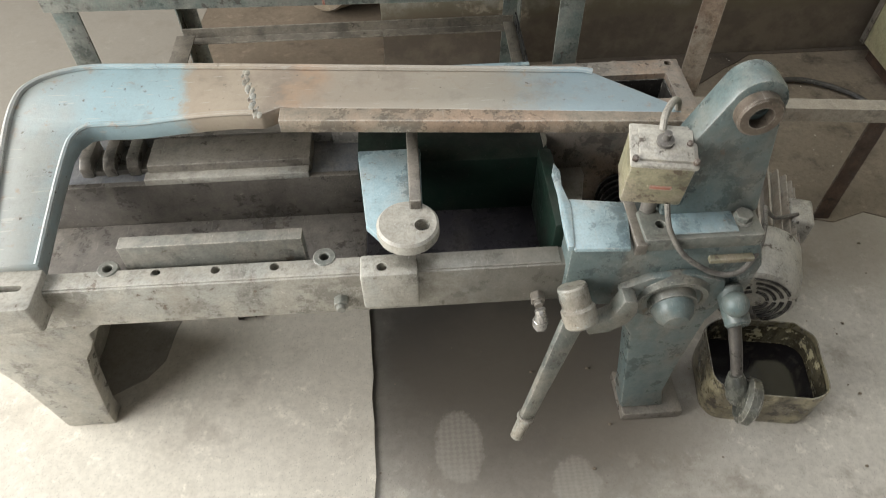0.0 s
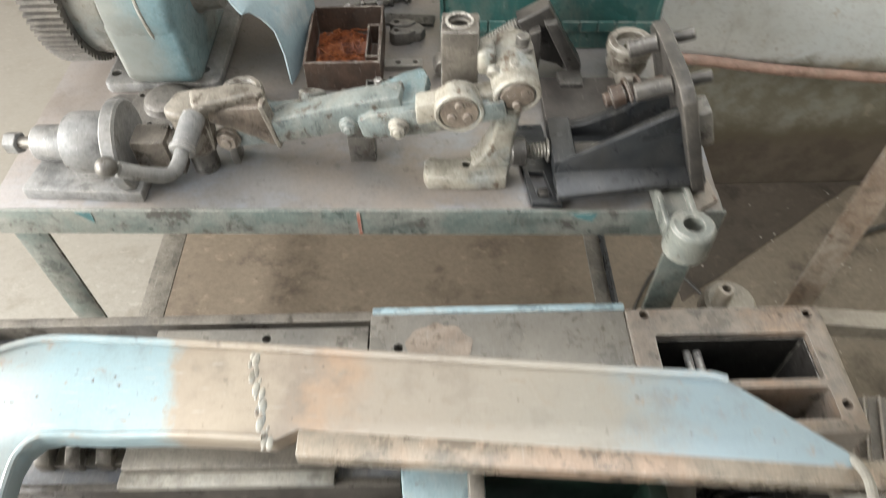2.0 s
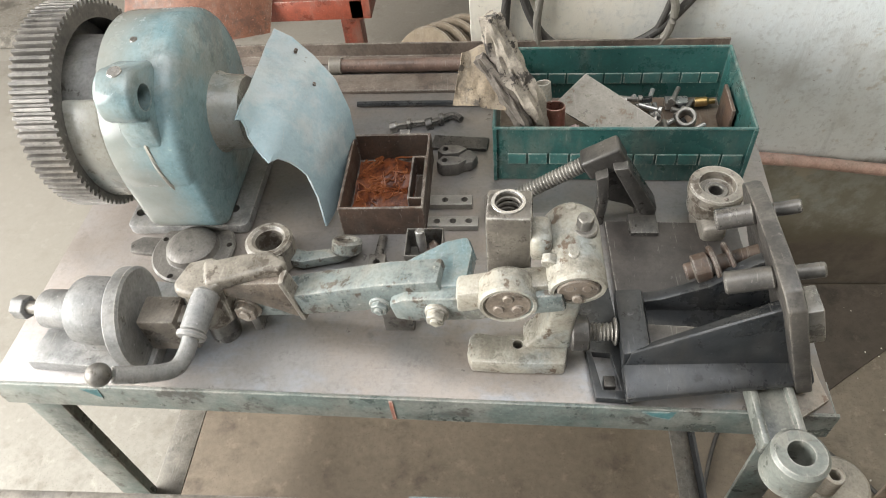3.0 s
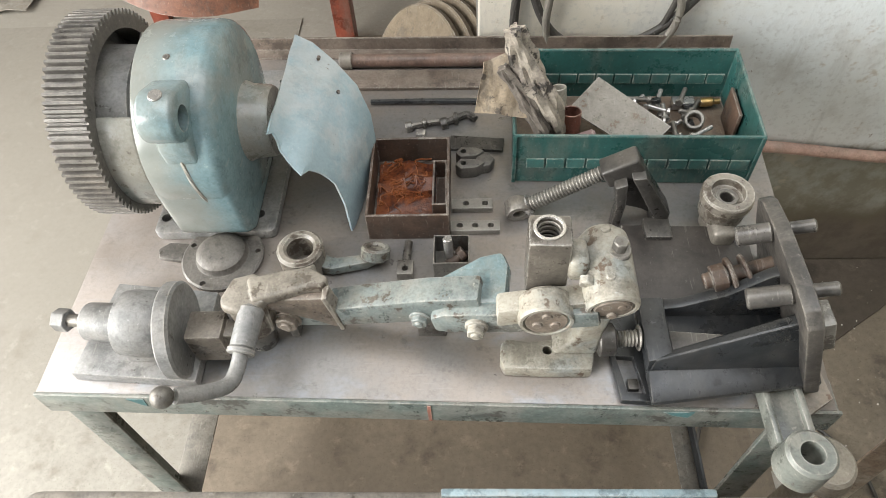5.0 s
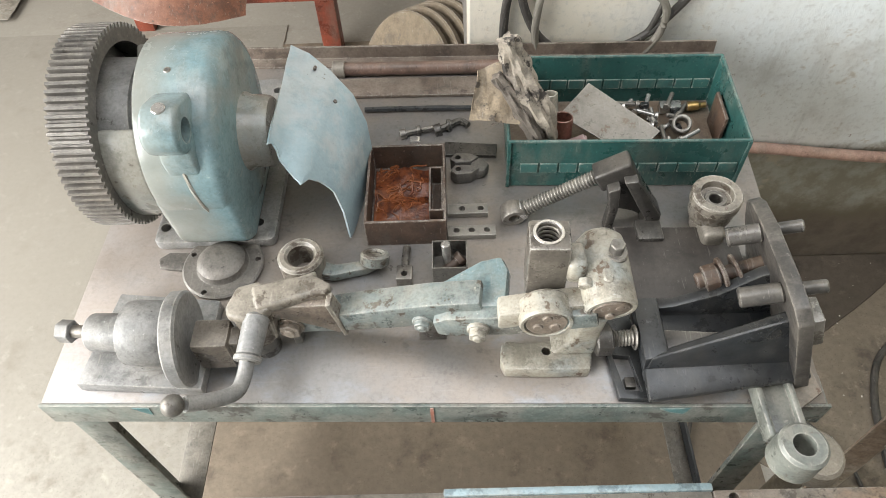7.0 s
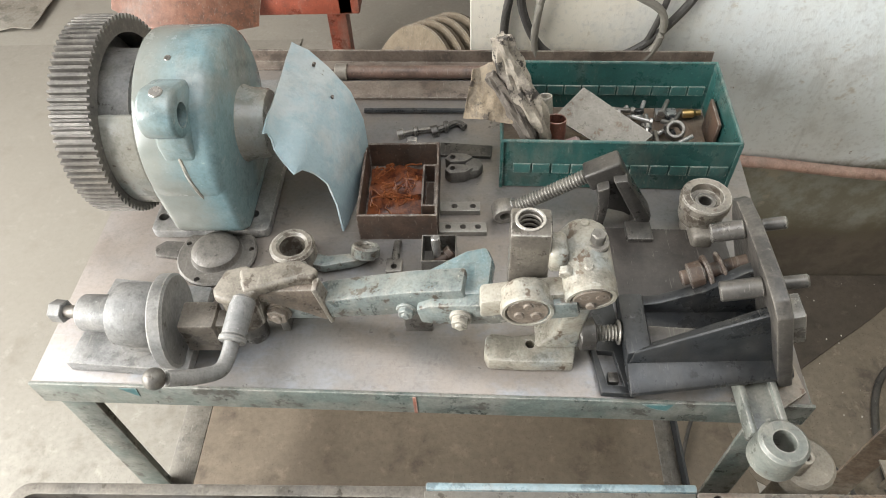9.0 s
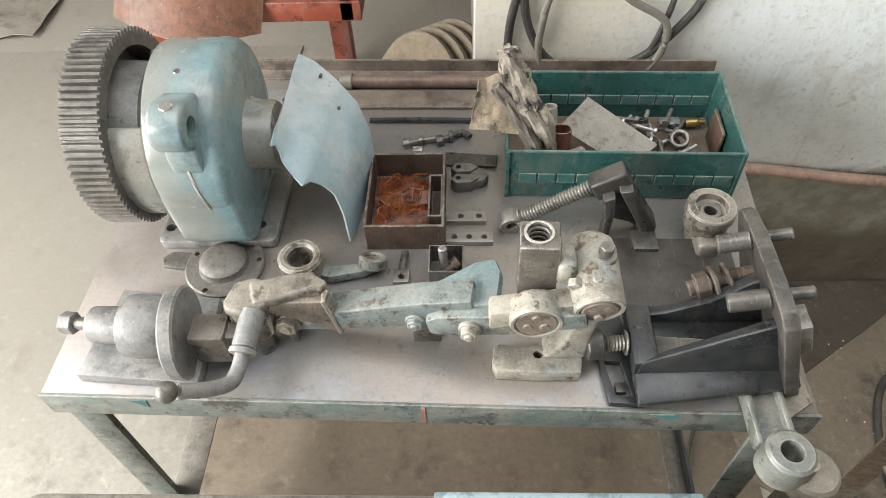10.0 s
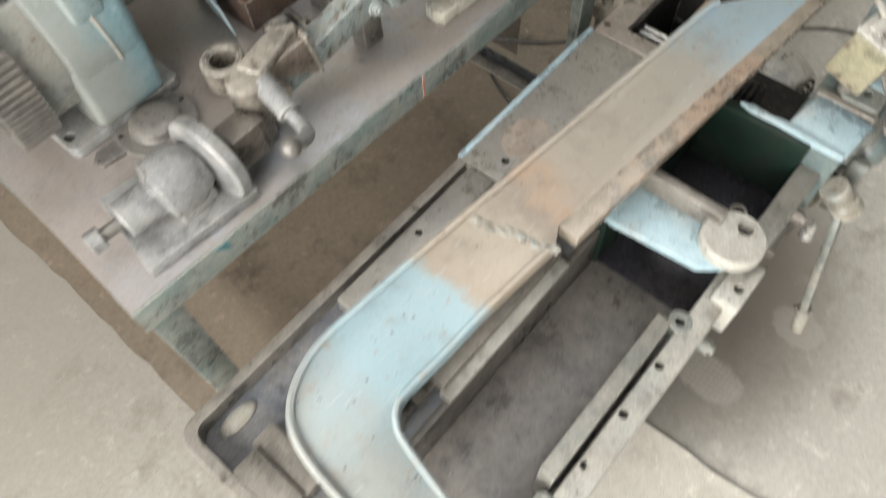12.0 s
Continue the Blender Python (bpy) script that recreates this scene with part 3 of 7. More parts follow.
def build_room():
    bm = bm_new()
    t = bm_new()
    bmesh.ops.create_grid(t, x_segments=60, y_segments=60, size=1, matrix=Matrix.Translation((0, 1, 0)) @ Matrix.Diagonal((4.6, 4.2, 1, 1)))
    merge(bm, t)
    structure("floor", bm, FLOOR, "stained grey concrete workshop floor with dust, dirt and painted shade under the machine")
    bm = bm_new()
    edge = [(-0.165 + 0.012 * noise.noise((0, y * 5, 0)) + 0.006 * noise.noise((3, y * 23, 0)), y) for y in [-3.1 + 0.06 * i for i in range(70)]]
    edge = [(x + 0.03 * (0.6 - y) * 0.5, y) for x, y in edge if y < 1.07]
    prism(bm, [(-3.2, -3.1)] + edge + [(-3.2, 1.07)], "xy", -0.05, 0.007, 0.0)
    structure("floor_slab", bm, SLAB, "lighter concrete floor slab with a crumbling straight edge")
    bm = bm_new()
    far = [(-0.802 + 0.012 * noise.noise((1, y * 3, 0)) + 0.01 * noise.noise((7, y * 17, 0)), y) for y in [1.074 + 0.05 * i for i in range(42)]]
    prism(bm, [(-3.2, 1.074), (-0.805, 1.074)] + far[1:] + [(-3.2, 3.1)], "xy", -0.05, 0.0036, 0.0)
    structure("floor_strip", bm, STRIP, "worn light concrete floor strip beside the bench")
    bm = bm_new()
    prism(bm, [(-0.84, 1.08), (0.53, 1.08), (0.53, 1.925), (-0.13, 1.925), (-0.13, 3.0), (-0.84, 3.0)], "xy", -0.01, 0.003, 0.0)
    structure("floor_dust", bm, UNDERBENCH, "brown concrete under the bench")
    bm = bm_new()
    prism(bm, [(-0.62, 0.98), (-0.645, 0.9), (-0.657, 0.81), (-0.69, 0.765), (-0.762, 0.725), (-0.9, 0.74), (-1.0, 0.98)], "xy", 0.0, 0.0085, 0.0)
    structure("floor_hollow", bm, GREYPATCH, "grey patch on the slab behind the leg")
    bm = bm_new()
    rim = [(0.5 + 0.03 * noise.noise((u * 9, 1, 0)), 1.04 + 0.05 * i) for i, u in enumerate([k / 18 for k in range(18)])]
    rim = [(x + 0.2 * math.exp(-((y - 1.2) / 0.1) ** 2), y) for x, y in rim]
    front = [(3.1 - 0.1 * i, 1.13 + 0.09 * noise.noise((i * 0.6, 8, 0)) + 0.03 * noise.noise((i * 2.1, 3, 0))) for i in range(24)]
    rim = [p for p in rim if p[1] > 1.2]
    prism(bm, front + rim + [(0.2, 1.925), (3.1, 1.925)], "xy", -0.01, 0.004, 0.0)
    structure("floor_dirt", bm, TRODDEN, "brown trodden dirt floor beside the bench")
    # darker heap of swept dirt along the foot of the wall
    bm = bm_new()
    lip = [(0.54 + 0.06 * i, 1.506 + 0.0404 * i + 0.007 * noise.noise((i * 0.7, 4, 0))) for i in range(11)]
    prism(bm, lip + [(3.1, 1.905), (3.1, 1.926), (0.535, 1.926)], "xy", -0.01, 0.0085, 0.002)
    structure("floor_heap", bm, DIRT, "dark brown swept dirt along the foot of the wall")
    # back wall, which ends in a free edge beside the bench
    bm = bm_new()
    box(bm, (-0.125, 1.93, -0.02), (4.6, 2.12, 3.2), 0.004)
    structure("wall_north", bm, WALL, "whitewashed wall with a grimy, water-stained foot, darkened lowest down for shade")
    bm = bm_new()
    box(bm, (-4.0, 5.2, -0.02), (-0.125, 5.35, 3.2), 0)
    box(bm, (-0.125, 2.12, -0.02), (0.02, 5.2, 3.2), 0)
    structure("wall_far", bm, ROOM, "grey plaster wall of the room behind")
    # unseen east, west and south walls and roof, added to shape the light
    bm = bm_new()
    box(bm, (3.2, -3.2, -0.02), (3.35, 1.93, 3.2), 0)
    structure("wall_east", bm, ROOM, "grey plaster wall")
    bm = bm_new()
    box(bm, (-3.6, -3.2, -0.02), (-3.42, -2.9, 3.2), 0)
    box(bm, (-3.6, 2.2, -0.02), (-3.42, 5.35, 3.2), 0)
    box(bm, (-3.6, -2.9, 3.12), (-3.42, 2.2, 3.2), 0)
    structure("wall_west", bm, ROOM, "unseen grey plaster wall with a wide open doorway")
    bm = bm_new()
    box(bm, (-3.42, -3.2, -0.02), (-2.2, -3.05, 3.2), 0)
    box(bm, (1.0, -3.2, -0.02), (3.2, -3.05, 3.2), 0)
    box(bm, (-2.2, -3.2, -0.02), (1.0, -3.05, 1.2), 0)
    box(bm, (-2.2, -3.2, 2.8), (1.0, -3.05, 3.2), 0)
    structure("wall_south", bm, ROOM, "unseen grey plaster wall, opened for the front fill light")
    bm = bm_new()
    box(bm, (-3.6, -3.2, 3.2), (4.6, 0.2, 3.3), 0)
    box(bm, (-3.6, 1.8, 3.2), (4.6, 5.35, 3.3), 0)
    box(bm, (1.4, 0.2, 3.2), (4.6, 1.8, 3.3), 0)
    box(bm, (-3.6, 0.2, 3.2), (-1.4, 1.8, 3.3), 0)
    structure("ceiling", bm, ROOM, "unseen grey roof, opened for the overhead fill light")


build_room()


PALECABLE = worn("pale_cable_sheath", (0.36, 0.34, 0.29), (0.28, 0.26, 0.22), (0.14, 0.11, 0.08), 0.3, 0.55, seed=49)
DARKCABLE = worn("dark_grey_cable", (0.12, 0.11, 0.1), (0.16, 0.15, 0.13), (0.05, 0.045, 0.04), 0.3, 0.55, seed=50)
SLIDEMETAL = worn("machined_slide_metal", (0.27, 0.255, 0.23), (0.33, 0.305, 0.265), (0.13, 0.11, 0.09), 0.3, 0.34, 0.3, seed=51, patch=5, spread=0.52, grime=0.15, mottle=0.6)
RUSTTINT = worn("rust_tinted_flange_metal", (0.27, 0.245, 0.215), (0.33, 0.235, 0.17), (0.11, 0.085, 0.065), 0.3, 0.38, 0.25, seed=59, patch=6, spread=0.55)
PRIMER = worn("orange_primer_patch", (0.35, 0.275, 0.215), (0.32, 0.28, 0.235), (0.28, 0.22, 0.17), 0.2, 0.38, seed=60, patch=20, edge=0.0)
LIPMETAL = worn("primed_and_machined_lip", (0.31, 0.275, 0.22), (0.37, 0.265, 0.19), (0.13, 0.1, 0.075), 0.3, 0.34, 0.2, seed=52, patch=5, spread=0.54, edge=0.9)
# the drive end carries its shade in the paint colour
RAILPAINT = worn("pale_rail_paint_shaded_at_one_end", (0.46, 0.43, 0.365), (0.38, 0.375, 0.335), (0.15, 0.12, 0.09), 0.5, 0.42, seed=63, patch=10, shade_end=(-0.02, 0.3, (0.13, 0.12, 0.1)))
BOSSPAINT = worn("pale_dusty_machine_grey", (0.48, 0.45, 0.385), (0.4, 0.4, 0.365), (0.17, 0.135, 0.1), 0.5, 0.42, seed=53, patch=10)


JAWGREY = worn("grey_green_jaw_paint", (0.18, 0.185, 0.165), (0.25, 0.235, 0.2), (0.1, 0.08, 0.06), 0.9, 0.45, seed=57, patch=12, edge=0.9, edge_to=(0.5, 0.46, 0.39))
BASINFLOOR = worn("dusty_basin_floor_paint", (0.15, 0.135, 0.12), (0.195, 0.175, 0.15), (0.075, 0.063, 0.05), 0.3, 0.4, seed=58, patch=4)
DUSTIRON = worn("dusty_brown_green_angle_iron", (0.16, 0.145, 0.12), (0.22, 0.195, 0.155), (0.08, 0.065, 0.05), 0.7, 0.55, seed=66, patch=8)
BASINGREY = worn("oily_grey_basin_paint", (0.11, 0.097, 0.083), (0.15, 0.134, 0.115), (0.045, 0.038, 0.03), 0.3, 0.4, seed=54, patch=5, edge_to=(0.3, 0.275, 0.235))
DARKCAST = worn("dusty_oiled_grey_casting", (0.235, 0.235, 0.23), (0.31, 0.3, 0.285), (0.09, 0.08, 0.07), 0.4, 0.46, 0.1, seed=55, patch=14, grain=0.14, mottle=0.9)
ENDBROWN = worn("brown_grey_end_face", (0.24, 0.19, 0.15), (0.3, 0.25, 0.2), (0.1, 0.075, 0.055), 0.2, 0.45, 0.2, seed=56, patch=30)
PINSTEEL = worn("dark_oiled_pin_steel", (0.085, 0.08, 0.074), (0.13, 0.12, 0.108), (0.06, 0.05, 0.042), 0.3, 0.35, 0.4, seed=65, edge=0.9)
OILGREEN = worn("oily_green_grey_steel", (0.1, 0.105, 0.09), (0.17, 0.165, 0.135), (0.05, 0.045, 0.036), 0.25, 0.3, 0.3, seed=75, patch=14, edge=0.9)
CLEVISGREY = worn("dusty_beige_cast_ledge", (0.27, 0.245, 0.21), (0.33, 0.3, 0.255), (0.12, 0.1, 0.08), 0.4, 0.5, seed=79, patch=9)
# ---- the hacksaw machine ----
def build_machine():
    root = thing("hacksaw_machine", (-0.15, 0.85, 0.0), "dismantled power hacksaw with worn pale blue and grey paint", "machine")
    # front rail of the bed
    bm = bm_new()
    prism(bm, [(0.613, 0.546), (0.652, 0.546), (0.652, 0.452), (0.64, 0.445), (0.622, 0.445), (0.611, 0.452)], "yz", -0.8, 0.2, 0.004)
    part("front_rail", bm, RAILPAINT, root, "grey-green cast front rail of the bed",
         holes_down([(-0.55, 0.648), (-0.471, 0.645), (-0.2, 0.65), (-0.375, 0.64), (-0.28, 0.64)], 0.0075, 0.5, 0.56))
    bm = bm_new()
    box(bm, (-0.66, 0.617, 0.5455), (0.185, 0.6505, 0.5485), 0.001)
    part("rail_face", bm, RAILPAINT, root, "machined dusty top face of the front rail",
         holes_down([(-0.55, 0.648), (-0.471, 0.64), (-0.2, 0.65), (-0.375, 0.64), (-0.28, 0.64)], 0.008, 0.5, 0.56))
    for x, r in ((-0.55, 0.017), (-0.2, 0.019)):
        bm = bm_new()
        ring(bm, (x, 0.654, 0.51), (x, 0.654, 0.5505), r, 0.0075)
        part("threaded_boss", bm, SEADARK, root)
    # basin
    bm = bm_new()
    box(bm, (-0.76, 0.652, 0.44), (-0.14, 0.838, 0.455), 0.002)
    part("basin_floor", bm, BASINFLOOR, root, "dusty grey basin floor")
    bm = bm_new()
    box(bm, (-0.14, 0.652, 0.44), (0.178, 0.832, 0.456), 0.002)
    part("drain_floor", bm, BASINBLUE, root, "oily blue-grey basin floor with a drain hole, darkened for shade", holes_down([(0.105, 0.69)], 0.011, 0.42, 0.47))
    bm = bm_new()
    ring(bm, (0.105, 0.69, 0.452), (0.105, 0.69, 0.459), 0.017, 0.0105, 24)
    part("drain_ring", bm, GREY, root, "grey drain fitting")
    bm = bm_new()
    box(bm, (-0.76, 0.838, 0.44), (-0.145, 0.85, 0.555), 0.002)
    part("basin_back", bm, BASINGREY, root, "dusty grey basin back wall")
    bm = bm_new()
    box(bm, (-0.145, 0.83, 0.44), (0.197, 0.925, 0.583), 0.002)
    part("basin_back", bm, DEEPGREEN, root, "dark green basin back wall, darkened for the shade under the bow")
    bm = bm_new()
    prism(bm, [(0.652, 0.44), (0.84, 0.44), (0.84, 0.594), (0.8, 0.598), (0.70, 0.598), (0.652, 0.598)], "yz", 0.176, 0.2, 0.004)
    part("basin_end", bm, DEEPGREEN, root, "dark green basin end wall, darkened for shade")
    bm = bm_new()
    prism(bm, [(0.187, 0.6), (0.197, 0.6), (0.207, 0.688), (0.2, 0.735), (0.203, 0.768), (0.195, 0.79), (0.188, 0.765), (0.19, 0.72), (0.187, 0.66)], "xy", 0.594, 0.6055, 0.002)
    part("wall_lip", bm, SKY, root, "chipped pale blue casting edge")
    bm = bm_new()
    prism(bm, [(0.199, 0.7), (0.24, 0.7), (0.257, 0.776), (0.279, 0.866), (0.278, 0.89), (0.264, 0.914), (0.246, 0.924), (0.199, 0.924)], "xy", 0.466, 0.5, 0.004)
    part("end_lug", bm, CLEVISGREY, root, "dusty beige rounded ledge behind the end wall")
    # black plate added to darken the pit behind the drive block
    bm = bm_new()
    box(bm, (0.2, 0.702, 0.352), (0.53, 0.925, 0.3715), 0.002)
    part("pit_floor", bm, DARK, root, "added black plate for the dark bottom of the pit")
    # right end of the bed
    bm = bm_new()
    prism(bm, [(0.192, 0.44), (0.515, 0.436), (0.52, 0.53), (0.5, 0.585), (0.192, 0.597)], "xz", 0.60, 0.705, 0.008)
    part("headstock", bm, SEA, root, "blue-grey cast block at the drive end")
    bm = bm_new()
    prism(bm, [(0.196, 0.597), (0.284, 0.592), (0.3, 0.69), (0.206, 0.705)], "xy", 0.594, 0.6035, 0.003)
    part("block_face", bm, SKY, root, "chipped sky blue top face")
    bm = bm_new()
    box(bm, (0.292, 0.594, 0.58), (0.312, 0.70, 0.606), 0.004)
    part("block_rib", bm, GREY, root)
    bm = bm_new()
    prism(bm, rounded(0.306, 0.496, 0.598, 0.664, 0.006), "xy", 0.584, 0.612, 0.004)
    ped = part("pedestal_foot", bm, SEADARK, root, "blue-grey pedestal foot plate", holes_down([(0.337, 0.63)], 0.0085, 0.57, 0.63))
    bm = bm_new()
    box(bm, (0.352, 0.606, 0.6125), (0.455, 0.652, 0.6145), 0.001)
    part("painted_face", bm, SKY, ped, "sky blue paint on the pedestal foot")
    bm = bm_new()
    hexa(bm, (0.468, 0.632, 0.612), (0.468, 0.632, 0.626), 0.0145)
    cyl(bm, (0.468, 0.632, 0.609), (0.468, 0.632, 0.614), 0.017)
    part("bolt", bm, SEADARK, ped, "painted hexagon bolt")
    bm = bm_new()
    box(bm, (0.418, 0.588, 0.556), (0.49, 0.6005, 0.566), 0.002)
    part("gib_strip", bm, SWITCHBODY, root, "small olive strip on the casting")
    # bearing column
    bm = bm_new()
    arc = [(0.427 + 0.041 * math.cos(radians(a)), 0.826 + 0.041 * math.sin(radians(a))) for a in range(-15, 156, 15)]
    prism(bm, [(0.34, 0.61), (0.5, 0.61)] + arc + [(0.352, 0.76), (0.335, 0.7)], "xz", 0.648, 0.7, 0.006)
    col = part("bearing_column", bm, SEA, root, "blue-grey cast bearing column with brown scuffs",
               cyl(bm_new(), (0.427, 0.6, 0.826), (0.427, 0.75, 0.826), 0.0155, bevel=0))
    bm = bm_new()
    ring(bm, (0.425, 0.628, 0.82), (0.425, 0.65, 0.82), 0.032, 0.017, 32, 0.003)
    part("bearing_ring", bm, BRONZE, col, "brown steel bearing bush")
    # spindle wheel and its cap
    bm = bm_new()
    lathe(bm, [(0, 0), (0.062, 0), (0.066, 0.006), (0.066, 0.022), (0.06, 0.03), (0.052, 0.03), (0.048, 0.024), (0.042, 0.024), (0.04, 0.04), (0, 0.04)], (0.378, 0.612, 0.47), (0.378, 0.5, 0.455), 36)
    sp = part("spindle_collar", bm, SEADARK, root, "greasy stepped spindle collar")
    bm = bm_new()
    lathe(bm, [(0.036, 0), (0.036, 0.008), (0.031, 0.022), (0.02, 0.033), (0.0, 0.037)], (0.376, 0.575, 0.465), (0.376, 0.47, 0.452), 28)
    part("cap", bm, SEA, sp, "domed blue cap")
    bm = bm_new()
    prism(bm, [(0.28, 0.5), (0.33, 0.53), (0.40, 0.535), (0.46, 0.51), (0.47, 0.47), (0.46, 0.43), (0.4, 0.41), (0.32, 0.43)], "xz", 0.585, 0.602, 0.006)
    part("collar_pad", bm, SEA, root, "raised casting pad")
    # crank with ball weight
    bm = bm_new()
    cyl(bm, (0.478, 0.60, 0.475), (0.482, 0.535, 0.45), 0.023, 0.021, bevel=0.004)
    ball(bm, (0.472, 0.555, 0.487), 0.022)
    crank = part("crank_hub", bm, SEA, root, "blue crank hub")
    bm = bm_new()
    tube(bm, [(0.478, 0.548, 0.452), (0.486, 0.51, 0.4), (0.494, 0.478, 0.345)], 0.0115, 14, 0.0095)
    part("crank_rod", bm, PINSTEEL, crank, "dusty steel crank rod")
    bm = bm_new()
    lathe(bm, [(0, 0), (0.012, 0.0), (0.016, 0.01), (0.02, 0.024), (0.02, 0.05), (0.015, 0.06), (0, 0.062)], (0.487, 0.49, 0.37), (0.507, 0.455, 0.295), 20)
    part("rod_socket", bm, OILGREEN, crank, "cream and grey rod socket")
    bm = bm_new()
    lathe(bm, [(0, 0), (0.034, 0), (0.042, 0.006), (0.042, 0.02), (0.034, 0.026), (0.014, 0.026), (0, 0.024)], (0.499, 0.462, 0.332), (0.532, 0.448, 0.328), 30)
    part("hand_disc", bm, OILGREEN, crank, "scuffed oily green-grey steel disc")
    # belt shifter lever
    bm = bm_new()
    lathe(bm, [(0.0, 0), (0.023, 0), (0.025, 0.003), (0.025, 0.036), (0.029, 0.04), (0.029, 0.066), (0.026, 0.07), (0.014, 0.07), (0.012, 0.055), (0, 0.055)], (0.199, 0.585, 0.525), (0.222, 0.53, 0.455), 26)
    lev = part("lever_hub", bm, CREAM, root, "cream painted lever hub")
    bm = bm_new()
    prism(bm, [(-0.02, 0.0), (0.02, 0.0), (0.0145, 0.16), (0.0125, 0.25), (-0.0125, 0.25), (-0.0145, 0.16)], "xy", -0.008, 0.008, 0.005,
          frame_lever((0.202, 0.55, 0.472), (0.117, 0.475, 0.205)))
    part("lever_arm", bm, SEADARK, lev, "grey-green flat lever arm")
    bm = bm_new()
    tube(bm, [(0.133, 0.489, 0.256), (0.118, 0.476, 0.209)], 0.013, 14, 0.012)
    ring(bm, (0.1345, 0.490, 0.262), (0.132, 0.488, 0.254), 0.0165, 0.01, 16)
    part("grip", bm, CREAM, lev, "worn lever end")
    bm = bm_new()
    curve = [(0.226, 0.452), (0.25, 0.455), (0.268, 0.468), (0.274, 0.49), (0.282, 0.515), (0.305, 0.51), (0.31, 0.48), (0.3, 0.448), (0.27, 0.425), (0.235, 0.42)]
    prism(bm, curve, "xz", 0.553, 0.585, 0.005)
    part("fork_arm", bm, SEADARK, lev, "curved grey fork arm")
    # small bolts on the front
    for x, z, mat in ((-0.178, 0.488, SEADARK), (0.152, 0.468, GREY)):
        bm = bm_new()
        hexa(bm, (x, 0.613, z), (x, 0.596, z), 0.013)
        cyl(bm, (x, 0.6, z), (x, 0.588, z), 0.008)
        part("bolt", bm, mat, root)
    bm = bm_new()
    tube(bm, [(0.152, 0.58, 0.47), (0.154, 0.575, 0.462), (0.155, 0.572, 0.44)], 0.0095)
    hexa(bm, (0.155, 0.575, 0.447), (0.156, 0.573, 0.428), 0.014)
    part("drain_cock", bm, BRIGHT, root, "small bright drain cock")
    # feet
    bm = bm_new()
    prism(bm, [(0.378, 0.028), (0.474, 0.028), (0.459, 0.09), (0.462, 0.2), (0.474, 0.36), (0.505, 0.44), (0.29, 0.44), (0.312, 0.38), (0.338, 0.33), (0.358, 0.18)], "xz", 0.605, 0.66, 0.008)
    prism(bm, [(0.384, 0.02), (0.455, 0.02), (0.462, 0.44), (0.36, 0.44)], "xz", 0.66, 0.682, 0.004)
    leg = part("right_leg", bm, SEA, root, "blue-grey cast leg")
    bm = bm_new()
    box(bm, (0.38, 0.588, 0.0), (0.514, 0.7, 0.03), 0.006)
    part("foot_plate", bm, GREY, leg, "dusty cast foot plate", holes_down([(0.415, 0.615)], 0.006, -0.01, 0.05))
    bm = bm_new()
    prism(bm, [(-0.84, 0.007), (-0.735, 0.007), (-0.735, 0.05), (-0.71, 0.2), (-0.69, 0.28), (-0.67, 0.31), (-0.655, 0.34), (-0.655, 0.36), (-0.625, 0.385), (-0.62, 0.45), (-0.9, 0.45), (-0.9, 0.36), (-0.86, 0.2)],
          "xz", 0.655, 0.7, 0.006)
    prism(bm, [(-0.85, 0.007), (-0.81, 0.007), (-0.78, 0.45), (-0.82, 0.45)], "xz", 0.7, 0.95, 0.005)
    part("left_leg", bm, BOSSPAINT, root, "grey-green cast leg")
    # back of the bed: trough, bars, slide, gearbox frame
    bm = bm_new()
    prism(bm, rounded(-0.815, 0.2, 0.845, 1.102, 0.03), "xy", 0.525, 0.552, 0.003)
    part("trough_floor", bm, TROUGHGREY, root, "blue-grey trough floor")
    bm = bm_new()
    prism(bm, rounded(-0.815, 0.2, 0.845, 1.102, 0.03), "xy", 0.47, 0.586, 0.004)
    part("trough_rim", bm, GREY, root, "dusty cast trough rim", prism(bm_new(), rounded(-0.797, 0.19, 0.81, 1.084, 0.022), "xy", 0.4, 0.7, 0))
    bm = bm_new()
    box(bm, (-0.52, 1.023, 0.552), (-0.197, 1.073, 0.587), 0.002)
    part("slide_bar", bm, SLIDEMETAL, root, "flat machined slide bar", holes_down([(-0.351, 1.054)], 0.007, 0.54, 0.6))
    bm = bm_new()
    box(bm, (-0.6, 0.935, 0.552), (-0.197, 0.988, 0.582), 0.002)
    part("slide_bar", bm, SLIDEMETAL, root)
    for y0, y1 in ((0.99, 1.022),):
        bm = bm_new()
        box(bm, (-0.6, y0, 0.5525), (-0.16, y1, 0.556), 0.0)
        part("dark_groove", bm, DARK, root, "black groove beside the slide bar")
    bm = bm_new()
    box(bm, (-0.195, 0.927, 0.55), (0.197, 1.094, 0.5875), 0.002)
    slide = part("slide_plate", bm, SLIDEMETAL, root, "wide machined slide plate with brown patches",
                 box(box(holes_down([(-0.151, 1.034), (-0.07, 0.985)], 0.0075, 0.54, 0.6), (-0.21, 0.992, 0.53), (-0.168, 1.017, 0.62), 0.002), (0.085, 0.94, 0.54), (0.155, 0.985, 0.62), 0.008))
    bm = bm_new()
    prism(bm, [(-0.09 + 0.05 * (1 + 0.35 * noise.noise((math.cos(a) * 2, math.sin(a) * 2, 4))) * math.cos(a), 1.035 + 0.042 * (1 + 0.35 * noise.noise((math.cos(a) * 2, math.sin(a) * 2, 4))) * math.sin(a)) for a in [2 * math.pi * i / 40 for i in range(40)]], "xy", 0.5872, 0.5881, 0.0)
    part("primer_patch", bm, PRIMER, slide, "orange primer patch")
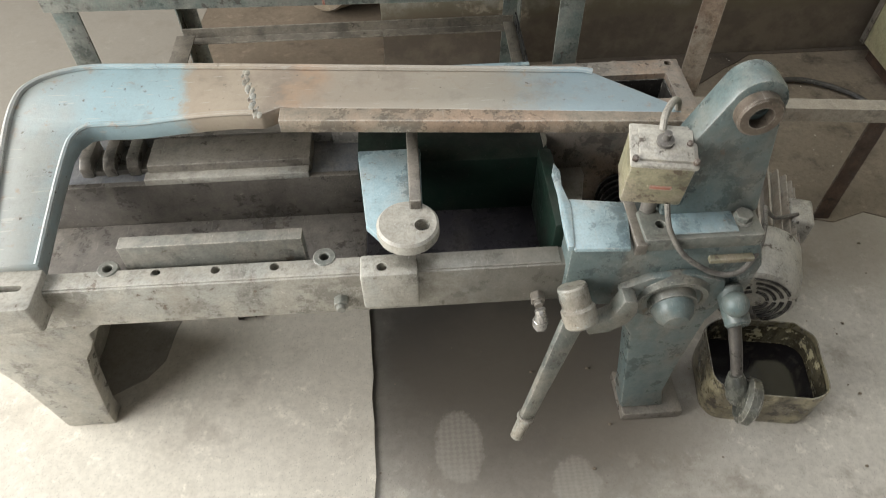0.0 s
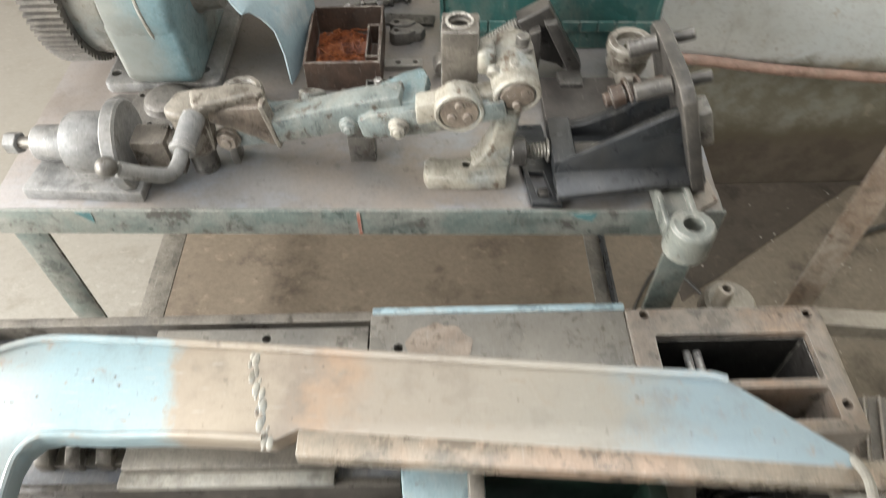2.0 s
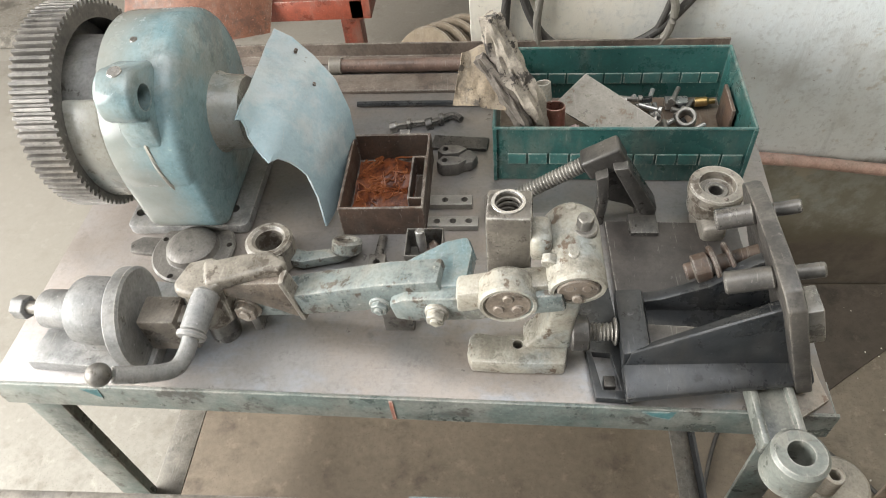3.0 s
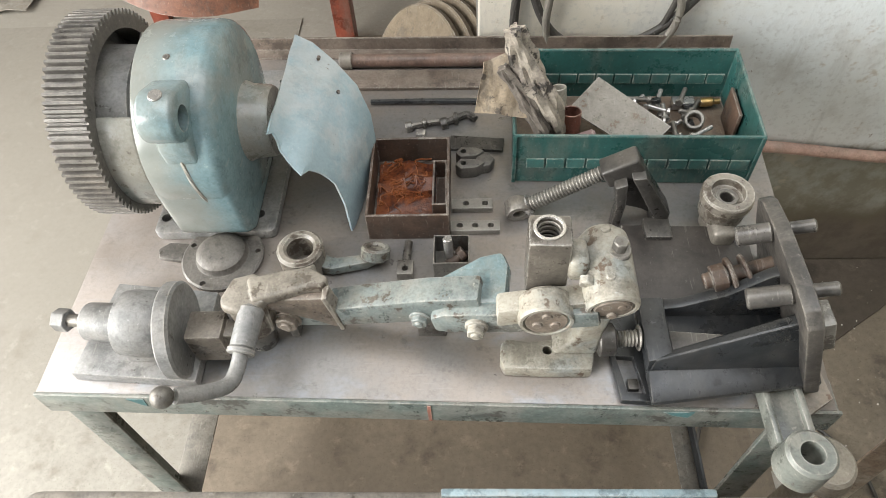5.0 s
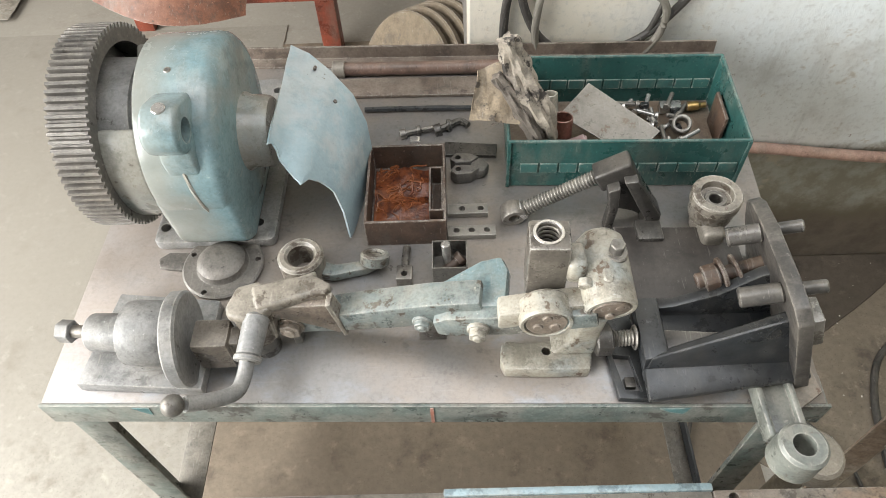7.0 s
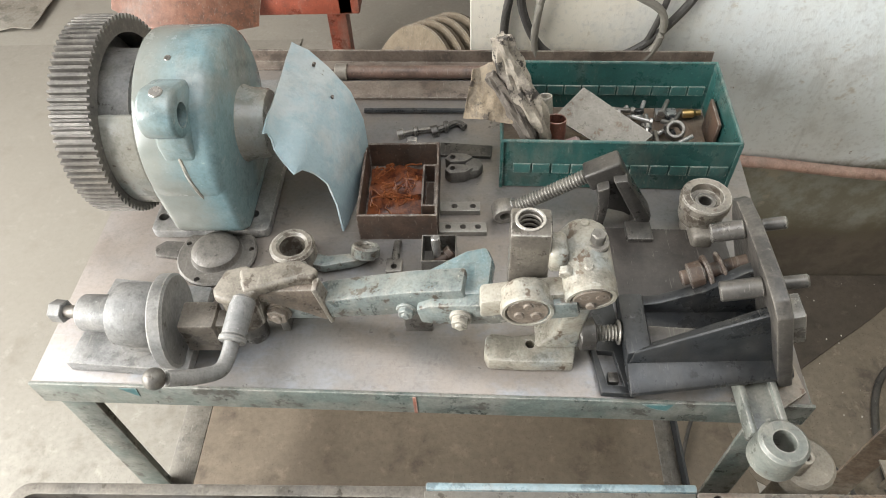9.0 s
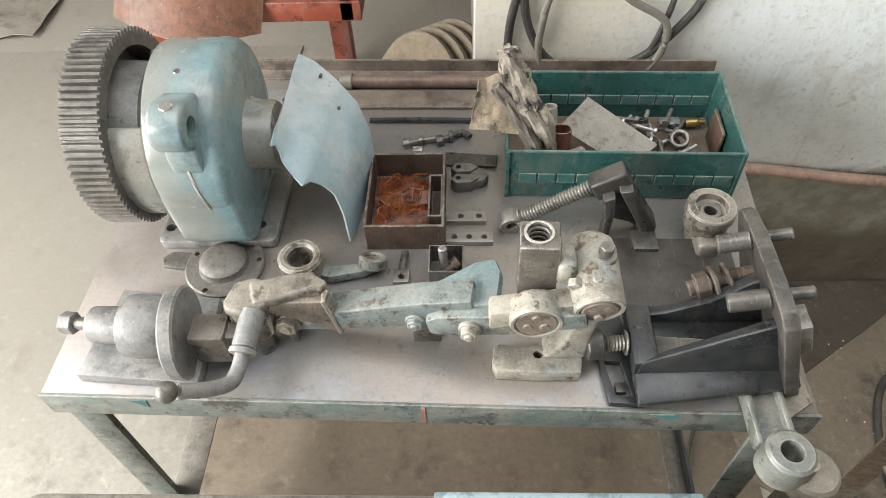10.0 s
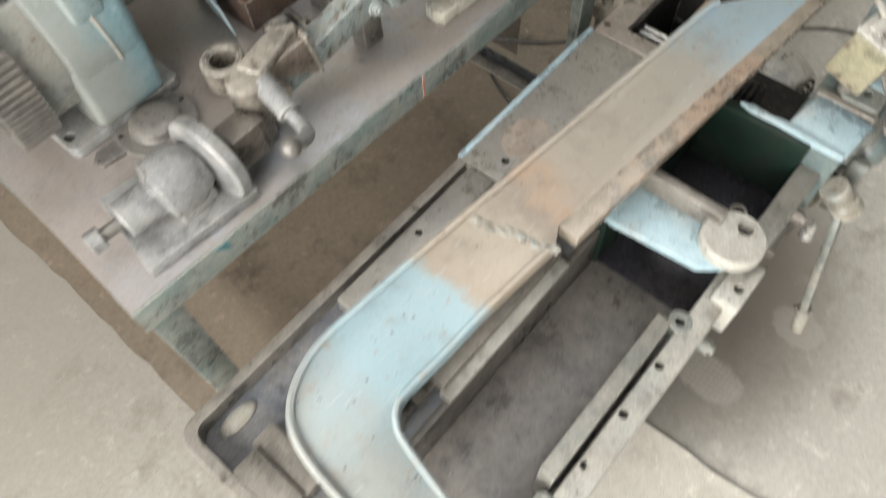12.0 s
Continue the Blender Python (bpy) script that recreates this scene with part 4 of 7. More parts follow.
    bm = bm_new()
    box(bm, (-0.193, 1.094, 0.56), (0.2, 1.106, 0.5905), 0.003)
    part("painted_edge", bm, SKY, slide, "sky blue painted edge")
    bm = bm_new()
    box(bm, (0.198, 0.885, 0.34), (0.502, 1.096, 0.5895), 0.006)
    inner = box(bm_new(), (0.236, 0.968, 0.3), (0.466, 1.046, 0.62), 0.004)
    box(inner, (0.236, 0.905, 0.3), (0.466, 0.955, 0.62), 0.004)
    for x, y in ((0.227, 1.09), (0.478, 1.086), (0.482, 0.934), (0.216, 0.96)):
        cyl(inner, (x, y - 0.002, 0.56), (x, y - 0.012, 0.62), 0.0075, bevel=0)
    gbox = part("gearbox_case", bm, RUSTTINT, root, "open gearbox case with a machined, rust-tinted flange", inner)
    # black bottom and lining paint the shade inside the open case
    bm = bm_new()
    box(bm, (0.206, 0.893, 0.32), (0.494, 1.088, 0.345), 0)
    part("case_bottom", bm, DARK, gbox, "black gearbox bottom, coloured as deep shade")
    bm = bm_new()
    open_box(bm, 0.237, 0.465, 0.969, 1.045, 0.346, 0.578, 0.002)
    part("case_lining", bm, DARK, gbox, "black gearbox inside, coloured as deep shade")
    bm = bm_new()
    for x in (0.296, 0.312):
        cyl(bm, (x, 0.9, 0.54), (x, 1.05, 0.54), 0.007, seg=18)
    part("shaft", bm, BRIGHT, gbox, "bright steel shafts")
    # black plate that stands for the dark of the pit
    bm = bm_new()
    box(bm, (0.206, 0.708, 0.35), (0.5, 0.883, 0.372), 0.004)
    part("gear_pit", bm, DARK, root, "black plate for the dark pit behind the drive block")
    # vice jaw steps, ledge and loose bars in the basin
    for i in range(3):
        bm = bm_new()
        x = -0.645 + 0.042 * i
        prism(bm, [(0.868, 0.545), (0.94, 0.545), (0.94, 0.584), (0.885, 0.584), (0.868, 0.572)], "yz", x, x + 0.022, 0.003)
        box(bm, (x + 0.022, 0.872, 0.54), (x + 0.042, 0.93, 0.562), 0.001)
        part("jaw_step", bm, GREY, root)
    bm = bm_new()
    prism(bm, [(0.856, 0.55), (0.93, 0.55), (0.93, 0.584), (0.856, 0.584)], "yz", -0.52, -0.23, 0.004)
    part("ledge", bm, GREY, root, "dusty machined ledge")
    bm = bm_new()
    box(bm, (-0.526, 0.838, 0.552), (-0.234, 0.86, 0.567), 0.002)
    part("rear_jaw", bm, BOSSPAINT, root, "loose square jaw bar")
    bm = bm_new()
    box(bm, (-0.524, 0.66, 0.455), (-0.231, 0.684, 0.591), 0.002)
    part("front_jaw", bm, JAWGREY, root, "dusty upright jaw bar")
    bm = bm_new()
    box(bm, (-0.8, 0.9, 0.55), (-0.752, 1.0, 0.585), 0.004)
    box(bm, (-0.752, 0.9, 0.55), (-0.712, 1.012, 0.578), 0.004)
    part("stepped_block", bm, GREY, root, "dusty stepped block in the trough")
    bm = bm_new()
    ball(bm, (-0.742, 1.062, 0.554), 0.022, 12, (1.5, 0.7, 0.3))
    part("plaster_lump", bm, CREAM, root, "white lump of plaster")
    # clamp bracket with its round boss
    bm = bm_new()
    web = [(-0.145, 0.86), (-0.032, 0.86), (-0.035, 0.70), (-0.05, 0.65), (-0.1, 0.645), (-0.128, 0.68)]
    prism(bm, web, "xy", 0.575, 0.592, 0.004)
    clamp = part("clamp_bracket", bm, SKY, root, "pale blue clamp bracket")
    bm = bm_new()
    box(bm, (-0.056, 0.69, 0.585), (-0.036, 0.862, 0.632), 0.004)
    part("rib", bm, GREY, clamp)
    bm = bm_new()
    cyl(bm, (-0.06, 0.662, 0.588), (-0.06, 0.662, 0.613), 0.0505, 0.05, 40, 0.004)
    part("boss", bm, BOSSPAINT, clamp, "round dusty boss with an offset hole", cyl(bm_new(), (-0.037, 0.656, 0.52), (-0.037, 0.656, 0.65), 0.0125, bevel=0))
    bm = bm_new()
    box(bm, (-0.14, 0.595, 0.478), (-0.048, 0.64, 0.566), 0.005)
    part("flange", bm, BOSSPAINT, clamp, "bolted flange over the rail", holes_down([(-0.105, 0.613)], 0.0085, 0.53, 0.6))
    # bow
    k = -0.093
    yb, yf = (lambda x: 0.9745 + k * (x + 0.34)), (lambda x: 0.8555 + k * (x + 0.262))
    def sag(x, y):
        d, u = max(0.0, 0.95 - y), min(1.0, max(0.0, (-0.3 - x) / 0.26))
        return 0.45 * (d - 0.02 * (1 - math.exp(-d / 0.02))) * u * u * (3 - 2 * u)

    def slope(bm):
        for i in range(22):
            bmesh.ops.bisect_plane(bm, geom=bm.verts[:] + bm.edges[:] + bm.faces[:], plane_co=(0, 0.58 + 0.018 * i, 0), plane_no=(0, 1, 0))
        for i in range(9):
            bmesh.ops.bisect_plane(bm, geom=bm.verts[:] + bm.edges[:] + bm.faces[:], plane_co=(-0.56 + 0.032 * i, 0, 0), plane_no=(1, 0, 0))
        for v in bm.verts:
            v.co.z -= sag(v.co.x, v.co.y)
        return bm

    outer = [(-0.5, 0.986), (-0.588, 0.992), (-0.629, 0.989), (-0.667, 0.976), (-0.694, 0.957), (-0.713, 0.93), (-0.724, 0.89), (-0.729, 0.83), (-0.731, 0.76), (-0.733, 0.7), (-0.735, 0.648)]
    inner = [(-0.648, 0.648), (-0.645, 0.67), (-0.638, 0.72), (-0.629, 0.78), (-0.619, 0.83), (-0.609, 0.85), (-0.592, 0.863), (-0.57, 0.866)]
    pts = outer + inner + [(-0.44, 0.858), (-0.29, 0.84), (-0.262, 0.8555), (0.40, yf(0.40) - 0.002), (0.388, 0.815), (0.265, yb(0.265))]
    bm = slope(prism(bm_new(), pts, "xy", 0.666, 0.7, 0.004))
    bow = part("bow", bm, BOW, root, "C-shaped cast bow in patchy blue, primer and bare metal")
    bm = bm_new()
    prism(bm, [(-0.262, 0.8565), (0.49, 0.798), (0.478, 0.765), (-0.262, 0.8225)], "xy", 0.673, 0.699, 0.003)
    part("slide_lip", bm, LIPMETAL, bow, "machined lower lip of the bow")
    bm = bm_new()
    line = [(x + 0.004, y - 0.002, 0.701 - sag(x, y)) for x, y in outer[::-1]] + [(x, yb(x) - 0.004, 0.702 - sag(x, yb(x))) for x in (-0.4, -0.3, -0.15, 0.0, 0.12, 0.2, 0.25)] + [(0.272, 0.91, 0.701)]
    tube(bm, line, 0.006, 8)
    part("rim_bead", bm, BOW, bow, "raised rim of the bow")
    bm = bm_new()
    line = [(x - 0.003, y + 0.003, 0.7 - sag(x, y)) for x, y in inner + [(-0.5, 0.862), (-0.44, 0.858), (-0.37, 0.85), (-0.3, 0.842)]]
    tube(bm, line, 0.005, 8)
    part("inner_bead", bm, BOW, bow, "raised inner rim of the bow")
    bm = bm_new()
    prism(bm, rounded(-0.76, -0.645, 0.57, 0.652, 0.008), "xy", 0.5, 0.563, 0.004)
    part("blade_clamp", bm, BOSSPAINT, bow, "slotted blade end plate", prism(bm_new(), rounded(-0.75, -0.668, 0.607, 0.619, 0.0058), "xy", 0.53, 0.6, 0))
    bm = bm_new()
    for i in range(22):
        u = i / 21
        ball(bm, (-0.332 + 0.036 * u + 0.005 * math.sin(i * 2.3), 0.958 - 0.125 * u, 0.6995), 0.004 + 0.002 * math.sin(i * 1.7), 10, (0.9, 1.9, 0.35))
    part("weld_seam", bm, CREAM, bow, "lumpy bright weld seam")
    # switch box on its stem
    sw = Matrix.Translation((0.314, 0.66, 0.708)) @ Matrix.Rotation(radians(-10), 4, "Z") @ Matrix.Rotation(radians(10), 4, "X")
    bm = bm_new()
    box(bm, (-0.046, -0.036, -0.046), (0.046, 0.036, 0.045), 0.006, sw)
    sbox = part("switch_box", bm, SWITCHBODY, root, "beige-green switch box with flaking paint")
    bm = bm_new()
    box(bm, (-0.048, -0.039, 0.0455), (0.048, 0.038, 0.054), 0.004, sw)
    box(bm, (-0.036, -0.031, 0.054), (0.041, 0.027, 0.059), 0.004, sw)
    part("lid", bm, WHITEPLASTIC, sbox, "chipped white switch lid")
    bm = bm_new()
    c0, c1 = sw @ Vector((0.0, 0.0, 0.06)), sw @ Vector((0.0, 0.0, 0.082))
    lathe(bm, [(0.0125, 0), (0.0125, 0.006), (0.006, 0.008), (0.0055, 0.02), (0.0, 0.022)], c0, c1, 18)
    part("toggle", bm, DARKCABLE, sbox, "steel toggle stem")
    for x, y in ((-0.042, -0.032), (0.042, -0.032), (0.035, 0.0)):
        bm = bm_new()
        cyl(bm, sw @ Vector((x, y, 0.055)), sw @ Vector((x, y, 0.0645)), 0.0045, seg=12)
        part("screw", bm, RUST, sbox)
    bm = bm_new()
    box(bm, (-0.01, -0.0375, -0.004), (0.022, -0.0355, 0.004), 0, sw)
    part("arrow_mark", bm, REDMARK, sbox, "faded red mark")
    bm = bm_new()
    cyl(bm, (0.325, 0.665, 0.606), (0.325, 0.663, 0.672), 0.012)
    part("stem", bm, GREY, sbox)
    bm = bm_new()
    tube(bm, [(0.314, 0.672, 0.768), (0.32, 0.69, 0.782), (0.34, 0.72, 0.782), (0.37, 0.765, 0.745), (0.395, 0.81, 0.69), (0.41, 0.84, 0.64), (0.415, 0.85, 0.6)], 0.0055)
    part("supply_cable", bm, PALECABLE, sbox, "pale stiff supply cable")
    bm = bm_new()
    tube(bm, [(0.335, 0.628, 0.662), (0.338, 0.615, 0.64), (0.345, 0.602, 0.62), (0.37, 0.585, 0.585), (0.42, 0.572, 0.555), (0.465, 0.575, 0.55), (0.505, 0.61, 0.56), (0.535, 0.66, 0.555), (0.59, 0.75, 0.5), (0.66, 0.84, 0.4), (0.74, 0.9, 0.3), (0.82, 0.94, 0.262)], 0.0045)
    part("motor_cable", bm, DARKCABLE, sbox, "grey cable looping to the motor")
    return root


def frame_lever(a, b):
    """A pose at a whose y runs to b and whose z looks to the front."""
    y = (Vector(b) - Vector(a)).normalized()
    x = y.cross(Vector((0, -1, 0))).normalized()
    z = x.cross(y)
    return Matrix((( x.x, y.x, z.x, a[0]), (x.y, y.y, z.y, a[1]), (x.z, y.z, z.z, a[2]), (0, 0, 0, 1)))


BRONZE = worn("dark_bronze_bush", (0.16, 0.125, 0.095), (0.2, 0.17, 0.14), (0.1, 0.075, 0.055), 0.3, 0.45, 0.4, seed=48)


def open_box(bm, x0, x1, y0, y1, z0, z1, t, m=None):
    """A folded tray: floor and four walls as one skin."""
    tm = bm_new()
    def loop(a, b, c, d, z):
        return [tm.verts.new(p) for p in ((a, c, z), (b, c, z), (b, d, z), (a, d, z))]
    o0, o1 = loop(x0, x1, y0, y1, z0), loop(x0, x1, y0, y1, z1)
    i1, i0 = loop(x0 + t, x1 - t, y0 + t, y1 - t, z1), loop(x0 + t, x1 - t, y0 + t, y1 - t, z0 + t)
    for p, q in ((o0, o1), (o1, i1), (i1, i0)):
        for i in range(4):
            j = (i + 1) % 4
            tm.faces.new((p[i], p[j], q[j], q[i]))
    tm.faces.new(o0), tm.faces.new(i0)
    bmesh.ops.recalc_face_normals(tm, faces=tm.faces)
    return merge(bm, tm, m, t * 0.25, 1)


build_machine()


# ---- the bench ----
def build_bench():
    root = thing("workbench", (-0.21, 1.5, 0.0), "green angle-iron workbench with a dusty steel top", "workbench")
    fy = lambda x: 1.168 - 0.028 * (x + 0.207)
    bm = bm_new()
    prism(bm, [(-0.74, fy(-0.74)), (0.318, fy(0.318)), (0.355, 1.886), (-0.72, 1.93)], "xy", 0.744, 0.75, 0.001)
    part("top_sheet", bm, BENCHTOP, root, "dusty steel sheet top")
    bm = bm_new()
    rot = Matrix.Translation((-0.207, 1.168, 0)) @ Matrix.Rotation(math.atan(-0.028), 4, "Z")
    prism(bm, [(-0.0005, 0.7515), (-0.0055, 0.7515), (-0.0055, 0.7), (-0.0005, 0.7)], "yz", -0.535, 0.53, 0.001, rot)
    prism(bm, [(0.0, 0.7438), (0.045, 0.7438), (0.045, 0.739), (0.0, 0.739)], "yz", -0.535, 0.53, 0.0, rot)
    part("front_rail", bm, BENCHGREEN, root, "chipped green front rail")
    bm = bm_new()
    box(bm, (-0.735, 1.88, 0.7), (0.355, 1.885, 0.744), 0, Matrix.Translation((0, 0.0, 0)))
    part("back_rail", bm, BENCHGREEN, root)
    for x in (-0.735, 0.31):
        bm = bm_new()
        box(bm, (x, 1.195, 0.7), (x + 0.005, 1.878, 0.743), 0)
        part("side_rail", bm, BENCHGREEN, root)
    for x, y, sx, sy in ((-0.735, 1.19, 1, 1), (0.313, 1.163, -1, 1), (-0.735, 1.895, 1, -1), (0.31, 1.88, -1, -1)):
        bm = bm_new()
        t = 0.005
        prism(bm, [(x, y), (x + sx * 0.05, y), (x + sx * 0.05, y + sy * t), (x + sx * t, y + sy * t), (x + sx * t, y + sy * 0.05), (x, y + sy * 0.05)], "xy", 0.042 if y > 1.89 else 0.0, 0.742, 0.0008)
        part("leg", bm, BENCHGREEN, root)
    z = 0.25
    bm = bm_new()
    box(bm, (-0.726, 1.826, z - 0.035), (0.285, 1.83, z), 0)
    box(bm, (-0.726, 1.795, z - 0.035), (0.285, 1.826, z - 0.031), 0)
    part("rear_bar", bm, DUSTIRON, root, "dusty lower angle-iron bar")
    bm = bm_new()
    box(bm, (-0.736, 1.2, z - 0.004), (-0.681, 1.793, z), 0.0005)
    box(bm, (-0.736, 1.2, z - 0.05), (-0.732, 1.793, z - 0.004), 0)
    part("side_bar", bm, DUSTIRON, root, "dusty lower angle-iron bar")
    bm = bm_new()
    box(bm, (0.25, 1.2, z - 0.004), (0.284, 1.793, z), 0.0005)
    part("side_bar", bm, DUSTIRON, root, "dusty lower angle-iron bar")
    bm = bm_new()
    box(bm, (0.2845, 1.2, z - 0.02), (0.2895, 1.793, z + 0.03), 0.0005)
    part("side_bar", bm, BLACK, root, "black upright strip beside the lower bar")
    bm = bm_new()
    box(bm, (-0.205, fy(-0.2) - 0.0068, 0.702), (-0.2, fy(-0.2) - 0.0054, 0.748), 0)
    part("marker_line", bm, REDMARK, root, "red marker line")
    bm = bm_new()
    prism(bm, [(-0.612, 0.748), (-0.588, 0.748), (-0.59, 0.725), (-0.6, 0.735)], "xz", fy(-0.6) - 0.0068, fy(-0.6) - 0.0054, 0)
    part("paint_flake", bm, BLUEMARK, root, "bright teal paint remains")
    bm = bm_new()
    prism(bm, [(0.1, 0.748), (0.14, 0.748), (0.135, 0.73), (0.115, 0.737)], "xz", fy(0.12) - 0.0068, fy(0.12) - 0.0054, 0)
    part("paint_flake", bm, BLUEMARK, root, "bright teal paint remains")


build_bench()


# ---- motor, oil tin, stand and cabinet round the machine ----
def build_motor():
    root = thing("electric_motor", (0.7, 0.93, 0.0), "dirty white finned electric motor on the floor behind the machine", "motor")
    c = (0.684, 0.178)
    bm = bm_new()
    lathe(bm, [(0.0, 0.003), (0.02, 0.003), (0.02, 0), (0.082, 0.0), (0.09, 0.006), (0.096, 0.03), (0.103, 0.06), (0.104, 0.13), (0.1, 0.13), (0.099, 0.06), (0, 0.02)], (c[0], 0.772, c[1]), (c[0], 1.0, c[1] + 0.01), 40)
    cowl = part("fan_cowl", bm, WHITEPLASTIC, root, "dirty white fan cowl")
    for r in (0.03, 0.045, 0.06, 0.075):
        bm = bm_new()
        for k in range(4):
            a0 = radians(90 * k + 8 + r * 300)
            pts = [(c[0] + r * math.cos(a0 + radians(74) * i / 9), 0.7705, c[1] + r * math.sin(a0 + radians(74) * i / 9)) for i in range(10)]
            tube(bm, pts, 0.0046, 6)
        part("vent_slot", bm, DARK, cowl, "black curved vent slots")
    bm = bm_new()
    cyl(bm, (c[0], 0.88, c[1]), (c[0], 1.11, c[1]), 0.083, seg=36)
    body = part("stator", bm, GREY, root, "dusty grey stator")
    for k in range(26):
        a = 2 * math.pi * k / 26
        if math.sin(a) < -0.75:
            continue
        bm = bm_new()
        u = Vector((math.cos(a), 0, math.sin(a)))
        v = Vector((-math.sin(a), 0, math.cos(a))) * 0.002
        o = Vector((c[0], 0, c[1]))
        p = [o + u * 0.08 - v, o + u * 0.105 - v, o + u * 0.105 + v, o + u * 0.08 + v]
        prism(bm, [(q.x, q.z) for q in p], "xz", 0.905, 1.1, 0)
        part("cooling_fin", bm, PALEIRON, body)
    bm = bm_new()
    box(bm, (0.745, 0.95, 0.19), (0.8, 1.03, 0.262), 0.008, None, 3)
    part("terminal_box", bm, WHITEPLASTIC, root, "dirty white terminal box")
    bm = bm_new()
    box(bm, (0.62, 0.9, 0.0), (0.645, 1.06, 0.11), 0.004)
    box(bm, (0.722, 0.9, 0.0), (0.748, 1.06, 0.11), 0.004)
    box(bm, (0.605, 0.88, 0.0), (0.775, 1.06, 0.012), 0.003)
    part("motor_foot", bm, GREY, root)
    root.rotation_euler.z, root.location = radians(-18), (0.747, 0.917, 0.0)
    # finned cover in the gap beside the gearbox
    cover = thing("finned_cover", (0.36, 0.83, 0.372), "dark finned cast cover in the pit behind the drive block", "cover")
    for k in range(7):
        bm = bm_new()
        y = 0.79 + 0.014 * k
        prism(bm, [(0.36 + 0.045 * math.cos(radians(a)), 0.44 + 0.045 * math.sin(radians(a))) for a in range(0, 181, 20)] + [(0.315, 0.372), (0.405, 0.372)], "xz", y, y + 0.004, 0)
        part("fin", bm, BASINBLUE, cover)


build_motor()


def build_tin():
    root = thing("oil_tin", (0.69, 0.65, 0.0), "cut-open smeared yellow tin half full of black waste oil", "tin")
    m = Matrix.Translation((0.69, 0.655, 0)) @ Matrix.Rotation(radians(-9), 4, "Z")
    bm = bm_new()
    pts = rounded(-0.122, 0.122, -0.092, 0.092, 0.046, 6)
    t = bm_new()
    rows = []
    for z, s in ((0.002, 0.97), (0.03, 1.0), (0.075, 1.0), (0.115, 1.01), (0.128, 1.0)):
        rows.append([t.verts.new((x * s, y * s, z + (0.006 * math.sin(3 * x * 30 + y * 20) if z > 0.12 else 0))) for x, y in pts])
    for p, q in zip(rows, rows[1:]):
        for i in range(len(p)):
            j = (i + 1) % len(p)
            t.faces.new((p[i], p[j], q[j], q[i]))
    t.faces.new(rows[0][::-1])
    bmesh.ops.recalc_face_normals(t, faces=t.faces)
    bmesh.ops.solidify(t, geom=t.faces[:], thickness=0.0022)
    merge(bm, t, m)
    part("shell", bm, TIN, root, "smeared yellow tin wall")
    # oil film up the inside, with a ragged tide line
    t = bm_new()
    rows = []
    for z in (0.045, 0.07, 0.09, 0.112):
        rows.append([t.verts.new((x * 0.968, y * 0.957, z + (0.012 * noise.noise((x * 40, y * 40, 2)) if z > 0.1 else 0))) for x, y in pts])
    for p, q in zip(rows, rows[1:]):
        for i in range(len(p)):
            j = (i + 1) % len(p)
            t.faces.new((p[j], p[i], q[i], q[j]))
    bm = bm_new()
    merge(bm, t, m)
    part("oil_film", bm, OILFILM, root, "black oily film with yellow flakes inside the tin")
    bm = bm_new()
    prism(bm, [(x * 0.975, y * 0.97) for x, y in pts], "xy", 0.006, 0.05, 0.0, m)
    part("waste_oil", bm, OIL, root, "black glossy waste oil")


build_tin()


def angle_iron(bm, a, b, u, v, w=0.05, t=0.005):
    """An L-section from a to b; its two legs run along u and v."""
    a, b, u, v = Vector(a), Vector(b), Vector(u).normalized(), Vector(v).normalized()
    sec = [u * 0, u * w, u * w + v * t, u * t + v * t, u * t + v * w, v * w]
    tm = bm_new()
    p, q = [tm.verts.new(a + s) for s in sec], [tm.verts.new(b + s) for s in sec]
    tm.faces.new(p), tm.faces.new(q)
    for i in range(6):
        j = (i + 1) % 6
        tm.faces.new((p[i], p[j], q[j], q[i]))
    bmesh.ops.recalc_face_normals(tm, faces=tm.faces)
    merge(bm, tm)


def build_stand():
    root = thing("iron_stand", (0.85, 1.2, 0.0), "rusty and dusty angle-iron stand behind the machine", "stand")
    bm = bm_new()
    angle_iron(bm, (0.6, 1.195, 0.38), (1.35, 1.115, 0.38), (0, 1, 0), (0, 0, -1), 0.038)
    part("cross_bar", bm, PALEIRON, root, "pale dusty angle-iron bar")
    bm = bm_new()
    angle_iron(bm, (0.652, 1.258, 0.0), (0.66, 1.27, 1.7), (-1, 0.25, 0), (0.25, 1, 0), 0.05)
    part("post", bm, IRONPOST, root, "rusty upright angle iron")
    bm = bm_new()
    angle_iron(bm, (1.09, 1.142, 0.004), (1.1, 1.15, 0.374), (-1, 0.1, 0), (0.1, 1, 0), 0.045)
    part("leg", bm, RUST, root, "rusty short leg")


build_stand()


def build_cabinet():
    root = thing("steel_cabinet", (1.75, 1.45, 0.0), "pale yellow sheet-steel cabinet against the wall", "cabinet")
    bm = bm_new()
    box(bm, (1.5, 1.0, 0.06), (2.1, 1.88, 1.6), 0.006)
    part("carcass", bm, YELLOWSHEET, root)
    bm = bm_new()
    box(bm, (1.53, 1.03, 0.0), (2.07, 1.86, 0.06), 0)
    part("plinth", bm, RUST, root, "dark rusty plinth")
    bm = bm_new()
    box(bm, (1.494, 1.862, 0.06), (1.5, 1.885, 1.6), 0.001)
    part("corner_strip", bm, GREY, root)


build_cabinet()


